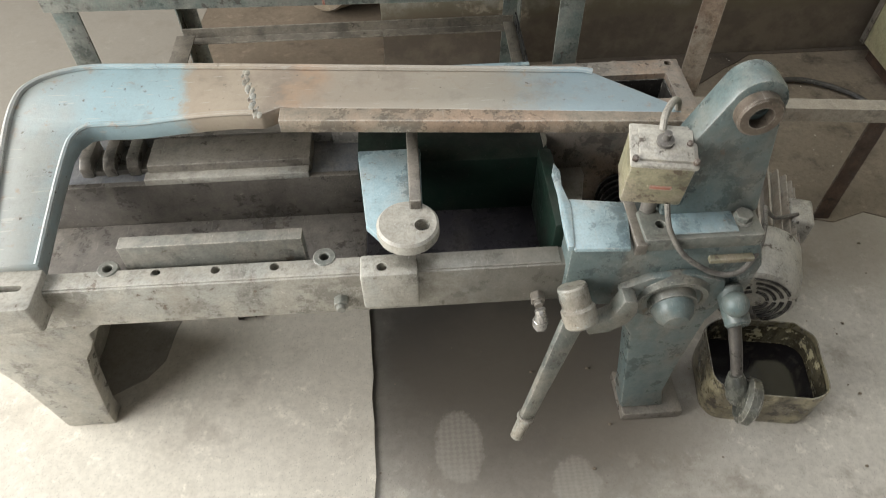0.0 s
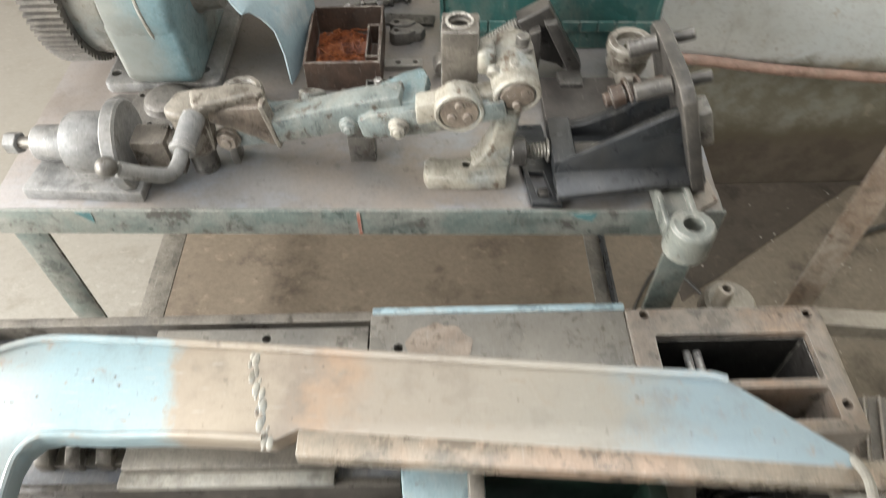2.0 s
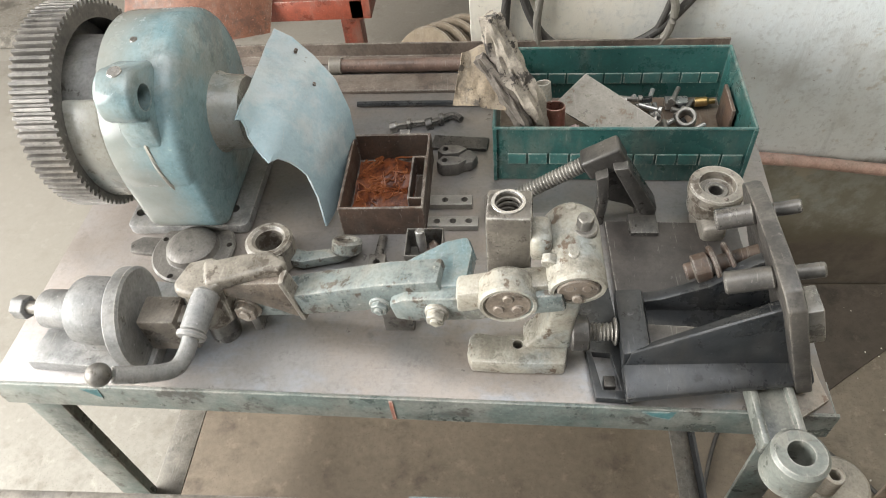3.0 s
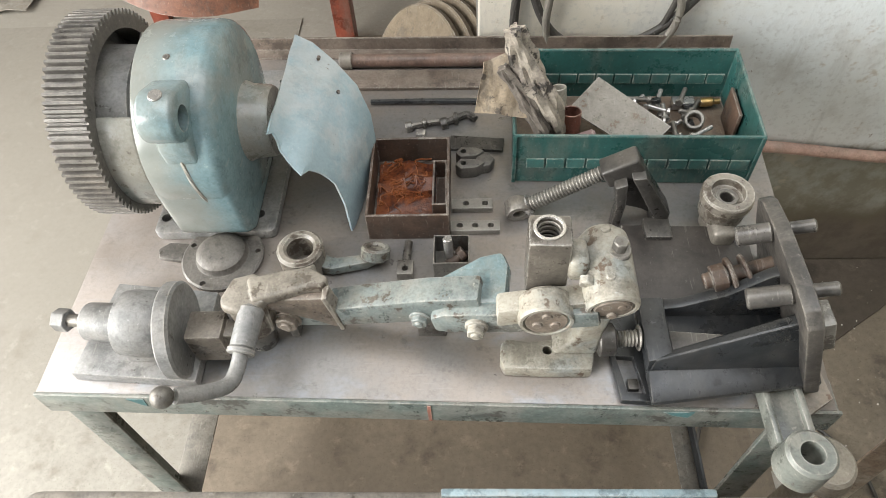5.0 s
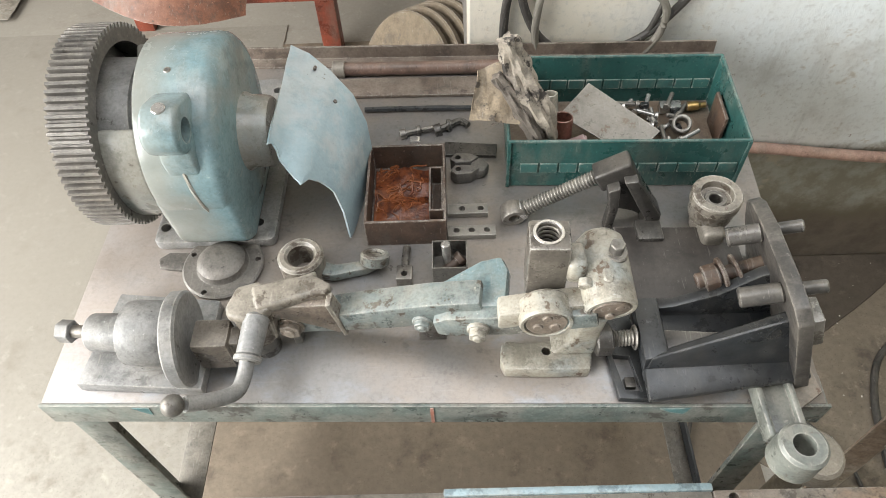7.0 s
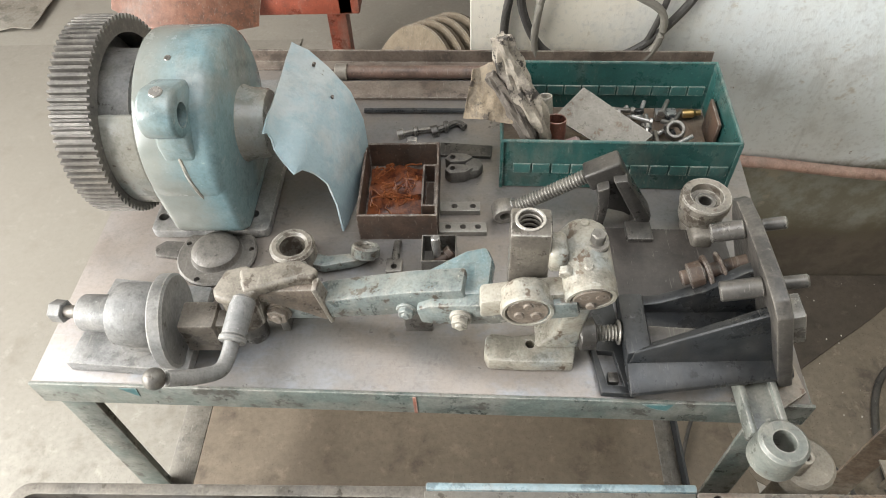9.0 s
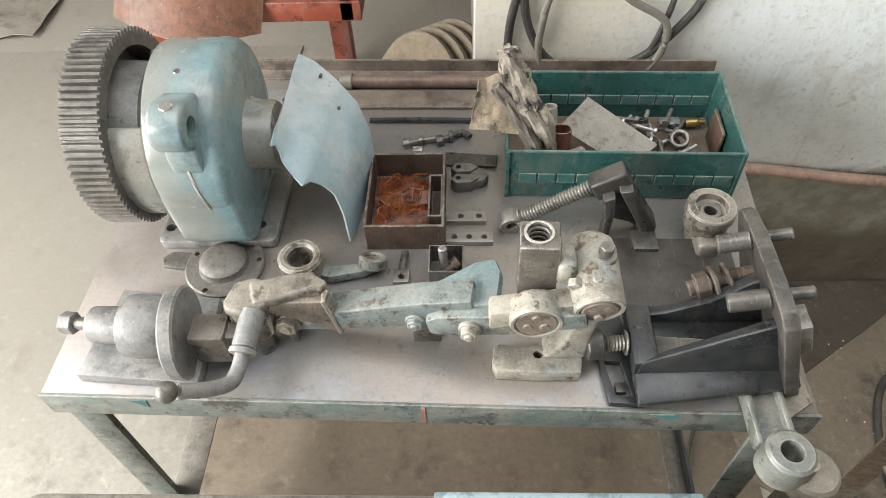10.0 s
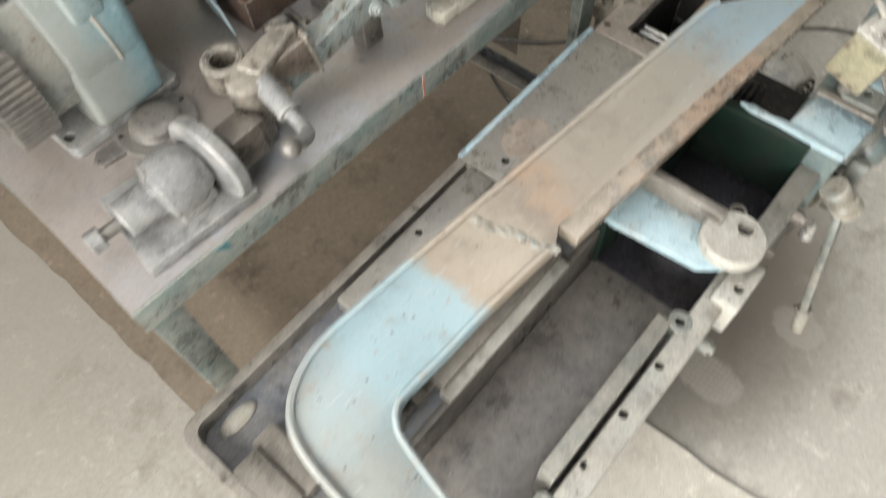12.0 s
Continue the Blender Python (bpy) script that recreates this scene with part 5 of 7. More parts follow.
def build_floor_bits():
    bm = bm_new()
    tube(bm, [(0.815, 1.31, 0.013), (0.834, 1.431, 0.013), (0.85, 1.494, 0.013), (0.877, 1.559, 0.013), (0.915, 1.61, 0.013), (0.99, 1.665, 0.016), (1.1, 1.72, 0.018), (1.25, 1.74, 0.018), (1.4, 1.64, 0.015), (1.43, 1.5, 0.015)], 0.009)
    solo("rubber_hose", bm, BLACKCABLE, (1.1, 1.7, 0.004), "black rubber hose lying on the dirt floor", "hose")
    bm = bm_new()
    tube(bm, [(0.36, 1.36, 0.01), (0.42, 1.5, 0.01), (0.52, 1.62, 0.01), (0.62, 1.48, 0.01), (0.658, 1.439, 0.01), (0.693, 1.396, 0.01), (0.73, 1.335, 0.01), (0.74, 1.26, 0.01)], 0.0045)
    tube(bm, [(0.6, 1.4, 0.009), (0.664, 1.355, 0.009), (0.688, 1.342, 0.009), (0.728, 1.343, 0.009)], 0.0045)
    solo("floor_cable", bm, BLACKCABLE, (0.5, 1.55, 0.004), "thin black cable on the floor beside the bench", "cable")
    bm = bm_new()
    box(bm, (-0.025, -0.035, 0.0), (0.025, 0.035, 0.05), 0.003, Matrix.Translation((-0.69, 1.875, 0.003)) @ Matrix.Diagonal((1.7, 1.8, 0.78, 1)))
    solo("wooden_block", bm, WOOD, (-0.73, 1.895, 0.003), "dusty pine block under the bench leg", "block")
    bm = bm_new()
    cyl(bm, (0.43, 1.19, 0.0), (0.43, 1.19, 0.43), 0.022)
    cyl(bm, (0.43, 1.19, 0.43), (0.43, 1.19, 0.47), 0.05, 0.045, bevel=0.006)
    ring(bm, (0.405, 1.18, 0.47), (0.405, 1.18, 0.52), 0.014, 0.008)
    solo("pipe_stub", bm, PALEIRON, (0.43, 1.19, 0.0), "pale pipe stub with a flange beside the bench leg", "pipe")
    bm = bm_new()
    tube(bm, [(-0.49, 0.925, 0.012), (-0.47, 0.93, 0.02), (-0.452, 0.922, 0.012)], 0.006)
    box(bm, (-0.5, 0.915, 0.007), (-0.485, 0.935, 0.018), 0.002)
    solo("scrap_clip", bm, RUST, (-0.475, 0.925, 0.007), "small rusty scrap clip on the concrete", "scrap")
    rnd = random.Random(4)
    bm = bm_new()
    for _ in range(130):
        x, y = rnd.uniform(-0.6, 1.3), rnd.uniform(0.35, 1.85)
        s = rnd.uniform(0.001, 0.0035) if x > -0.16 or y > 1.07 else rnd.uniform(0.0006, 0.0014)
        z = 0.006 if x < -0.16 and y < 1.07 or x < -0.64 else 0.002
        ball(bm, (x, y, z + s * 0.4), s, 6, (1.4, 1, 0.6))
    solo("floor_crumbs", bm, UNDERBENCH, (0, 1, 0), "crumbs of cement and dirt on the floor", "debris", kind="stuff")
    bm = bm_new()
    for _ in range(60):
        x, y = rnd.uniform(0.62, 1.25), rnd.uniform(1.3, 1.9)
        s = rnd.uniform(0.0005, 0.0016)
        box(bm, (-s * rnd.uniform(1, 2.4), -s, 0.0), (s, s, s * 0.7), 0, Matrix.Translation((x, y, 0.009 if y > 1.506 + 0.673 * (x - 0.54) else 0.004)) @ Matrix.Rotation(rnd.uniform(0, 3), 4, "Z"))
    solo("paper_scraps", bm, CEMENT, (0.9, 1.6, 0.004), "tiny pale scraps and chips on the dirt floor", "debris", kind="stuff")


build_floor_bits()


# ---- the wall behind the bench ----
def build_wall_things():
    bm = bm_new()
    tube(bm, [(0.2, 1.915, 0.475), (0.5, 1.915, 0.462), (0.83, 1.915, 0.414), (1.4, 1.915, 0.36), (2.4, 1.915, 0.3)], 0.0135, 14)
    solo("wall_pipe", bm, PINKPIPE, (0.5, 1.915, 0.45), "dusty pink plastic pipe along the wall", "pipe")
    loops = (([(-0.06, 1.92, 0.76), (-0.055, 1.918, 0.86), (-0.03, 1.915, 0.95), (0.03, 1.91, 1.02), (0.13, 1.912, 1.05), (0.24, 1.915, 1.0), (0.3, 1.918, 0.91), (0.255, 1.915, 0.82), (0.19, 1.91, 0.765), (0.1, 1.908, 0.742), (0.02, 1.91, 0.775), (-0.025, 1.912, 0.86), (-0.035, 1.915, 0.96)], 0.0085),
             ([(0.005, 1.905, 0.76), (0.0, 1.9, 0.83), (0.02, 1.902, 0.93), (0.08, 1.905, 0.96), (0.17, 1.905, 0.9), (0.235, 1.9, 0.86), (0.24, 1.897, 0.8), (0.21, 1.895, 0.74)], 0.0075),
             ([(0.19, 1.915, 0.73), (0.225, 1.912, 0.8), (0.245, 1.91, 0.9), (0.25, 1.912, 1.02)], 0.006))
    mats = (BLACKCABLE, GREYCABLE, BLACKCABLE)
    for (pts, r), mat in zip(loops, mats):
        bm = bm_new()
        tube(bm, pts, r)
        solo("hanging_cable", bm, mat, (0.1, 1.915, 0.75), "looped rubber cable hanging on the whitewashed wall", "cable", "cables on the wall")


build_wall_things()


# ---- the room behind, to the left of the wall's edge ----
def build_far_things():
    root = thing("orange_machine", (-0.9, 2.85, 0.0), "orange-red machine frame with a rusted sheet guard", "machine")
    for x, y in ((-1.36, 3.15), (-0.6, 2.95)):
        bm = bm_new()
        box(bm, (x - 0.035, y - 0.035, 0.0), (x + 0.035, y + 0.035, 0.62), 0.006)
        part("leg", bm, ORANGE, root)
    bm = bm_new()
    box(bm, (-0.83, 2.72, 0.36), (-0.5, 2.8, 0.43), 0.006)
    part("cross_bar", bm, ORANGE, root)
    bm = bm_new()
    box(bm, (-0.55, 2.72, 0.36), (-0.48, 3.3, 0.43), 0.006)
    part("side_bar", bm, ORANGE, root)
    bm = bm_new()
    g = [[(-1.25 + 0.45 * i / 8 + 0.02 * j, 2.66 - 0.09 * math.sin(math.pi * i / 8) + 0.1 * j, 0.36 + 0.12 * j + 0.07 * (1 - i / 8)) for i in range(9)] for j in range(5)]
    sheet(bm, g, 0.004)
    part("guard_sheet", bm, RUSTORANGE, root, "rusted orange guard sheet")
    for k in range(4):
        bm = bm_new()
        x, y = -0.315 + 0.034 * k, 2.4 + 0.02 * k
        lathe(bm, [(0.02, 0), (0.242, 0), (0.248, 0.004), (0.248, 0.018), (0.242, 0.022), (0.02, 0.022), (0.02, 0)], (x, y, 0.235), (x + 0.78, y + 0.46, -0.185), 44)
        solo("abrasive_disc", bm, DISC, (x, y, 0.0), "dusty brown abrasive disc leaning by the wall edge", "disc", "discs by the wall")
    bm = bm_new()
    g = [[(-2.5 + 0.08 * i, 3.2 + 0.08 * j, 0.012 + 0.05 * abs(noise.noise((i * 0.4, j * 0.5, 2)))) for i in range(8)] for j in range(9)]
    sheet(bm, g, 0.003)
    solo("plastic_bag", bm, PLASTIC, (-2.2, 3.5, 0.0), "crumpled dusty clear plastic bag on the floor", "bag")
    bm = bm_new()
    box(bm, (-3.3, 5.0, 0.0), (-0.2, 5.18, 1.4), 0.01)
    solo("timber_stack", bm, WOOD, (-1.7, 5.1, 0.0), "brown timber boards stacked along the far wall", "timber")


build_far_things()


# ---- machine parts laid out on the bench ----
TOP = 0.7502


DRUMSHELL = worn("beige_worn_drum_paint", (0.32, 0.3, 0.255), (0.25, 0.275, 0.26), (0.12, 0.1, 0.08), 0.4, 0.3, seed=70, patch=6, chips=0.66, grime=0.4, grain=0.1, mottle=0.7)
CREAMGREY = worn("dusty_beige_casting", (0.3, 0.265, 0.215), (0.2, 0.182, 0.155), (0.09, 0.07, 0.052), 0.6, 0.45, seed=44, patch=20, chips=0.6, edge=0.95, edge_to=(0.6, 0.57, 0.5))


def build_gear_housing():
    root = thing("gear_housing", (-0.55, 1.6, TOP), "pale blue cast gear housing with a toothed wheel on its shaft", "gear housing")
    cy, cz = 1.545, 0.915
    bm = bm_new()
    prism(bm, rounded(-0.641, -0.448, 1.442, 1.835, 0.012), "xy", TOP, 0.769, 0.004)
    part("base_plate", bm, DARKCAST, root, "dusty cast base plate", holes_down([(-0.478, 1.478), (-0.626, 1.473), (-0.49, 1.8), (-0.62, 1.8)], 0.0085, 0.74, 0.78))
    bm = bm_new()
    lathe(bm, [(0, 0), (0.124, 0), (0.134, 0.006), (0.136, 0.016), (0.136, 0.094), (0.1345, 0.102), (0.129, 0.1085), (0.12, 0.112), (0.085, 0.115), (0, 0.115)], (-0.585, cy, cz), (-0.4, cy, cz), 64)
    prism(bm, [(cy - 0.1, 0.767), (cy + 0.1, 0.767), (cy + 0.118, 0.786), (cy + 0.13, 0.9), (cy - 0.133, 0.9), (cy - 0.122, 0.79)], "yz", -0.588, -0.474, 0.014, None, 4)
    drum = part("drum", bm, DRUM, root, "pale blue round drum with beige wear")
    bm = bm_new()
    # the lower shell of the bearing, open at the top where the hub shows
    arc = [radians(a) for a in range(138, 404, 7)]
    rim = [(cy + 0.1285 * math.cos(a), cz + 0.1285 * math.sin(a)) for a in arc]
    back = [(cy + 0.104 * math.cos(a), cz + 0.104 * math.sin(a)) for a in arc[::-1]]
    prism(bm, rim + back, "yz", -0.634, -0.58, 0.006, None, 3)
    part("end_cover", bm, DRUMSHELL, drum, "beige worn lower bearing shell")
    bm = bm_new()
    dome = [(1.424 + 0.034 * math.cos(radians(a)), 1.024 + 0.034 * math.sin(radians(a))) for a in range(60, 256, 15)]
    prism(bm, dome + [(1.41, 0.975), (1.416, 0.93), (1.46, 0.93), (1.475, 1.04)], "yz", -0.547, -0.5, 0.006, None, 3)
    lug = part("lug", bm, DRUM, drum, "pale blue bored lug", cyl(bm_new(), (-0.54, 1.424, 1.02), (-0.46, 1.424, 1.02), 0.0165, bevel=0))
    bm = bm_new()
    cyl(bm, (-0.521, 1.423, 1.052), (-0.521, 1.4215, 1.0602), 0.009, seg=16, bevel=0.001)
    part("plug", bm, BRIGHT, lug, "bright steel plug")
    bm = bm_new()
    v = Vector((0, -0.25, 0.97))
    p = Vector((-0.535, cy, cz)) + v * 0.134
    cyl(bm, p, p + v * 0.003, 0.005, seg=16)
    part("grease_screw", bm, STEEL, drum)
    bm = bm_new()
    g = []
    for i in range(12):
        a = radians(200 - 7 * i)
        g.append((-0.515 - 0.02 * i / 12, cy + 0.1345 * math.cos(a), cz + 0.1345 * math.sin(a)))
    tube(bm, g, 0.0034, 6)
    part("paint_run", bm, CREAM, drum, "cream paint scar")
    bm = bm_new()
    lathe(bm, [(0, 0), (0.066, 0), (0.06, 0.01), (0.055, 0.02), (0.0525, 0.048), (0.05, 0.052), (0.03, 0.052), (0, 0.05)], (-0.482, cy, cz - 0.012), (-0.4, cy, cz - 0.012), 36)
    part("shaft_boss", bm, DRUMSHELL, root, "beige cast shaft boss")
    # toothed wheel
    n, ro, rr = 84, 0.147, 0.1402
    cz = 0.922
    pts = []
    for i in range(n):
        a = 2 * math.pi * i / n
        for da, r in ((-0.42, rr), (-0.25, ro), (0.12, ro), (0.3, rr)):
            b = a + da * 2 * math.pi / n
            pts.append((cy + r * math.cos(b), cz + r * math.sin(b)))
    x0, x1 = -0.684, -0.63
    bm = bm_new()
    t = bm_new()
    m = len(pts)
    inner = [(cy + 0.121 * math.cos(math.atan2(b - cz, a - cy)), cz + 0.121 * math.sin(math.atan2(b - cz, a - cy))) for a, b in pts]
    L = [[t.verts.new((x, a, b)) for a, b in q] for x, q in ((x0, pts), (x1, pts), (x1, inner), (x0, inner))]
    for r in range(4):
        p, q = L[r], L[(r + 1) % 4]
        for i in range(m):
            j = (i + 1) % m
            t.faces.new((p[i], p[j], q[j], q[i]))
    bmesh.ops.recalc_face_normals(t, faces=t.faces)
    merge(bm, t)
    gear = part("toothed_wheel", bm, GEARSTEEL, root, "dusty spur gear rim")
    bm = bm_new()
    lathe(bm, [(0, 0), (0.122, 0), (0.122, 0.012), (0.104, 0.015), (0.099, 0.02), (0.097, 0.078), (0.09, 0.08), (0.088, 0.095), (0, 0.095)], (x0 + 0.006, cy, cz), (0, cy, cz), 48)
    part("web", bm, DARKCAST, gear, "dark recessed gear web and hub")


build_gear_housing()


def build_guard():
    front = [(-0.421, 0.943), (-0.412, 0.912), (-0.38, 0.896), (-0.366, 0.872), (-0.35, 0.843), (-0.337, 0.806), (-0.329, 0.757)]
    rear = [(-0.413, 0.955), (-0.385, 0.947), (-0.352, 0.925), (-0.32, 0.893), (-0.302, 0.855), (-0.298, 0.81), (-0.303, 0.765)]
    cut = [1.474, 1.46, 1.441, 1.452, 1.456, 1.454, 1.45]
    back = [1.685, 1.675, 1.655, 1.635, 1.615, 1.6, 1.59]
    grid = []
    for j in range(13):
        u = j / 12
        w = u ** 0.75
        grid.append([(a[0] + (b[0] - a[0]) * w, c + (d - c) * u, a[1] + (b[1] - a[1]) * w + 0.006 * noise.noise((i * 0.5, j * 0.3, 3)) - 0.004 * math.exp(-((i - 2.5 - 0.12 * j) / 0.5) ** 2)) for i, (a, b, c, d) in enumerate(zip(front, rear, cut, back))])
    dense = []
    for row in grid:
        out = []
        for p, q in zip(row, row[1:]):
            for s in range(3):
                out.append(tuple(x + (y - x) * s / 3 for x, y in zip(p, q)))
        dense.append(out + [row[-1]])
    # the sheared front edge runs down in three steps
    start = [0.0, 0.06, 0.065, 0.045, 0.02, 0.005, 0.0, 0.055, 0.065, 0.072, 0.078, 0.08, 0.078, 0.07, 0.06, 0.048, 0.034, 0.018, 0.0]
    cutrows = []
    for j in range(13):
        row = []
        for i in range(len(dense[0])):
            f = (start[i] + (1 - start[i]) * j / 12) * 12
            q = min(int(f), 11)
            row.append(tuple(a + (b - a) * (f - q) for a, b in zip(dense[q][i], dense[q + 1][i])))
        cutrows.append(row)
    bm = sheet(bm_new(), cutrows, 0.0035)
    root = thing("sheet_guard", (-0.33, 1.53, TOP), "curved pale blue sheet guard with chipped edges", "guard")
    part("skin", bm, SHEETBLUE, root)
    for x, y, z in ((-0.345, 1.6, 0.905), (-0.375, 1.645, 0.935)):
        bm = bm_new()
        cyl(bm, (x, y, z), (x + 0.003, y - 0.002, z + 0.006), 0.0028, seg=10, bevel=0.0005)
        part("rivet", bm, RUST, root)


build_guard()


def build_grease_tray():
    root = thing("grease_tray", (-0.24, 1.52, TOP), "rusty brown steel tray holding amber grease", "tray")
    bm = bm_new()
    open_box(bm, -0.303, -0.177, 1.438, 1.605, TOP, 0.807, 0.004)
    part("shell", bm, RUST, root, "rusty brown tray shell")
    rows = [[(-0.2945 + 0.0118 * i, 1.45 + 0.0115 * j, 0.756 + 0.012 * max(0, 0.6 + noise.noise((i * 0.35, j * 0.35, 1)) + 0.4 * noise.noise((i * 1.1, j * 1.1, 5)))) for i in range(9)] for j in range(13)]
    bm = sheet(bm_new(), rows, 0.003)
    part("grease", bm, GREASE, root, "lumpy amber grease")
    # thin lighter strands modelled in place of highlights on the grease
    rnd = random.Random(12)
    bm = bm_new()
    for _ in range(26):
        x, y, a = rnd.uniform(-0.285, -0.225), rnd.uniform(1.47, 1.585), rnd.uniform(0, 3.14)
        pts = []
        for i in range(6):
            px, py = min(-0.208, max(-0.29, x + 0.007 * i * math.cos(a))), min(1.597, max(1.455, y + 0.007 * i * math.sin(a)))
            gi, gj = (px + 0.2945) / 0.0118, (py - 1.45) / 0.0115
            pts.append((px, py, 0.757 + 0.012 * max(0, 0.6 + noise.noise((gi * 0.35, gj * 0.35, 1)) + 0.4 * noise.noise((gi * 1.1, gj * 1.1, 5)))))
            a += rnd.uniform(-0.7, 0.7)
        tube(bm, pts, rnd.uniform(0.0008, 0.002), 6)
    tagged(part("grease_glint", bm, GREASEGLINT, root, "lighter strings that stand for glints on the grease"), kind="stuff")
    bm = bm_new()
    open_box(bm, -0.204, -0.181, 1.468, 1.562, TOP + 0.005, 0.797, 0.003)
    part("inner_box", bm, RUST, root, "small inner steel box")


build_grease_tray()


def build_green_tray():
    root = thing("parts_tray", (0.11, 1.64, TOP), "teal green steel parts tray with slotted sides", "tray")
    m = Matrix.Translation((0.11, 1.635, 0)) @ Matrix.Rotation(radians(-2.2), 4, "Z")
    w, d, z0, z1, t = 0.186, 0.104, 0.7515, 0.853, 0.002
    bm = bm_new()
    open_box(bm, -w, w, -d, d, z0, z1, t, m)
    body = part("body", bm, TRAYGREEN, root)
    for s in (-1, 1):
        for a, b in (((-w, s * d, z1), (w, s * d, z1)), ((s * w, -d, z1), (s * w, d, z1))):
            bm = bm_new()
            tube(bm, [m @ Vector(a), m @ Vector(b)], 0.0028, 8)
            part("rolled_rim", bm, TRAYGREEN, body)
    bm = bm_new()
    box(bm, (-w + t, -d + t, z0 + t), (w - t, d - t, z0 + t + 0.001), 0, m)
    part("rusty_bottom", bm, WOODBROWN, root, "brown dusty tray bottom")
    for side, y in (("front", -d - 0.0032), ("back", d - t - 0.0032), ):
        for i in range(11):
            x = -w + 0.02 + 0.0315 * i
            bm = bm_new()
            box(bm, (x, y, 0.786), (x + 0.0285, y + 0.003, 0.806), 0.0006, m, 1)
            part("slot_tab", bm, TRAYLIGHT, body)
    for s in (-1, 1):
        bm = bm_new()
        box(bm, (s * w - 0.004 if s > 0 else -w - 0.002, -d - 0.0035, z0), (s * w + 0.002 if s > 0 else -w + 0.004, -d + 0.001, z1), 0.0006, m, 1)
        part("corner_fold", bm, TRAYGREEN, body)
    bm = bm_new()
    box(bm, (w - 0.012, -0.02, 0.754), (w - 0.006, 0.05, 0.82), 0.002, m)
    part("divider", bm, RUST, root, "rusty loose divider plate")


WOODBROWN = worn("brown_dusty_tray_bottom", (0.16, 0.11, 0.075), (0.2, 0.15, 0.1), (0.08, 0.06, 0.045), 0.4, 0.7, seed=40)
TRAYLIGHT = worn("dusty_teal_slot_edge", (0.05, 0.145, 0.13), (0.035, 0.12, 0.108), (0.1, 0.12, 0.11), 0.6, 0.45, seed=41)
TIN_FLOOR = 0.755
BEFORE_TRAY = set(bpy.data.objects)
build_green_tray()


def build_tray_contents():
    bm = bm_new()
    ring(bm, (0.012, 1.585, 0.757), (0.012, 1.6, 0.845), 0.017, 0.0145, 24, 0.0008)
    solo("copper_pipe", bm, COPPER, (0.012, 1.59, 0.757), "short upright dull copper pipe", "pipe")
    bm = bm_new()
    ring(bm, (0.005, 1.625, 0.757), (-0.004, 1.65, 0.852), 0.0125, 0.0105, 24, 0.0008)
    solo("white_tube", bm, CREAM, (0.005, 1.625, 0.757), "pale tube leaning in the tray", "tube")
    bm = bm_new()
    cyl(bm, (0.018, 1.562, 0.8), (0.054, 1.566, 0.812), 0.0205, bevel=0.004)
    solo("pink_sleeve", bm, PINKTUBE, (0.03, 1.56, 0.757), "dusty pink sleeve lying in the tray", "sleeve")
    bm = bm_new()
    P = Matrix.Translation((0.09, 1.614, 0.822)) @ Matrix.Rotation(radians(-39), 4, "Z") @ Matrix.Rotation(radians(16), 4, "X") @ Matrix.Rotation(radians(6), 4, "Y")
    prism(bm, [(-0.072, -0.034), (0.07, -0.04), (0.082, 0.026), (-0.064, 0.044)], "xy", -0.0012, 0.0012, 0.0, P)
    solo("steel_plate", bm, PALESTEEL, (0.09, 1.62, 0.79), "thin dusty steel plate leaning across the tray", "plate")
    rnd = random.Random(11)
    bm = bm_new()
    ring(bm, (0.226, 1.638, 0.778), (0.222, 1.628, 0.796), 0.0165, 0.0105, 24)
    solo("ring_nut", bm, STEEL, (0.225, 1.635, 0.757), "round steel ring among the small parts", "ring", "small parts in the tray")
    bm = bm_new()
    lathe(bm, [(0, 0), (0.007, 0), (0.008, 0.003), (0.008, 0.02), (0.005, 0.024), (0.005, 0.034), (0, 0.034)], (0.252, 1.7, 0.768), (0.3, 1.702, 0.77), 16)
    solo("brass_fitting", bm, BRASS, (0.262, 1.7, 0.757), "small dull brass pipe fitting", "fitting", "small parts in the tray")
    bm = bm_new()
    box(bm, (0.205, 1.694, 0.757), (0.243, 1.714, 0.772), 0.0015)
    solo("steel_block", bm, BRIGHT, (0.222, 1.704, 0.757), "bright rectangular steel block", "block", "small parts in the tray")
    for i in range(36):
        x, y = rnd.uniform(0.13, 0.235), rnd.uniform(1.585, 1.7)
        a, ln = rnd.uniform(0, 3.14), rnd.uniform(0.018, 0.038)
        z = 0.763 + rnd.uniform(0, 0.02)
        dx, dy = math.cos(a) * ln, math.sin(a) * ln
        bm = bm_new()
        if i % 3 == 2:
            hexa(bm, (x, y, z), (x + dx * 0.2, y + dy * 0.2, z + 0.008), 0.009)
            solo("hex_nut", bm, (STEEL, BLACK)[i % 2], (x, y, TIN_FLOOR), "small loose steel nut in the tray", "nut", "small parts in the tray")
        else:
            cyl(bm, (x, y, z), (x + dx, y + dy, z + 0.004), 0.0042, seg=12)
            hexa(bm, (x - dx * 0.2, y - dy * 0.2, z), (x, y, z), 0.0075)
            solo("loose_bolt", bm, (BRIGHT, STEEL, GREY)[(i * 7) % 3], (x, y, TIN_FLOOR), "small loose steel bolt in the tray", "bolt", "small parts in the tray")
    for i in range(3):
        bm = bm_new()
        cyl(bm, (0.13 + 0.02 * i, 1.572 - 0.004 * i, 0.768), (0.205 + 0.02 * i, 1.556 + 0.006 * i, 0.77), 0.0055, seg=14)
        solo("steel_pin", bm, BRIGHT, (0.17, 1.565, 0.757), "bright steel pin lying in the tray", "pin", "small parts in the tray")
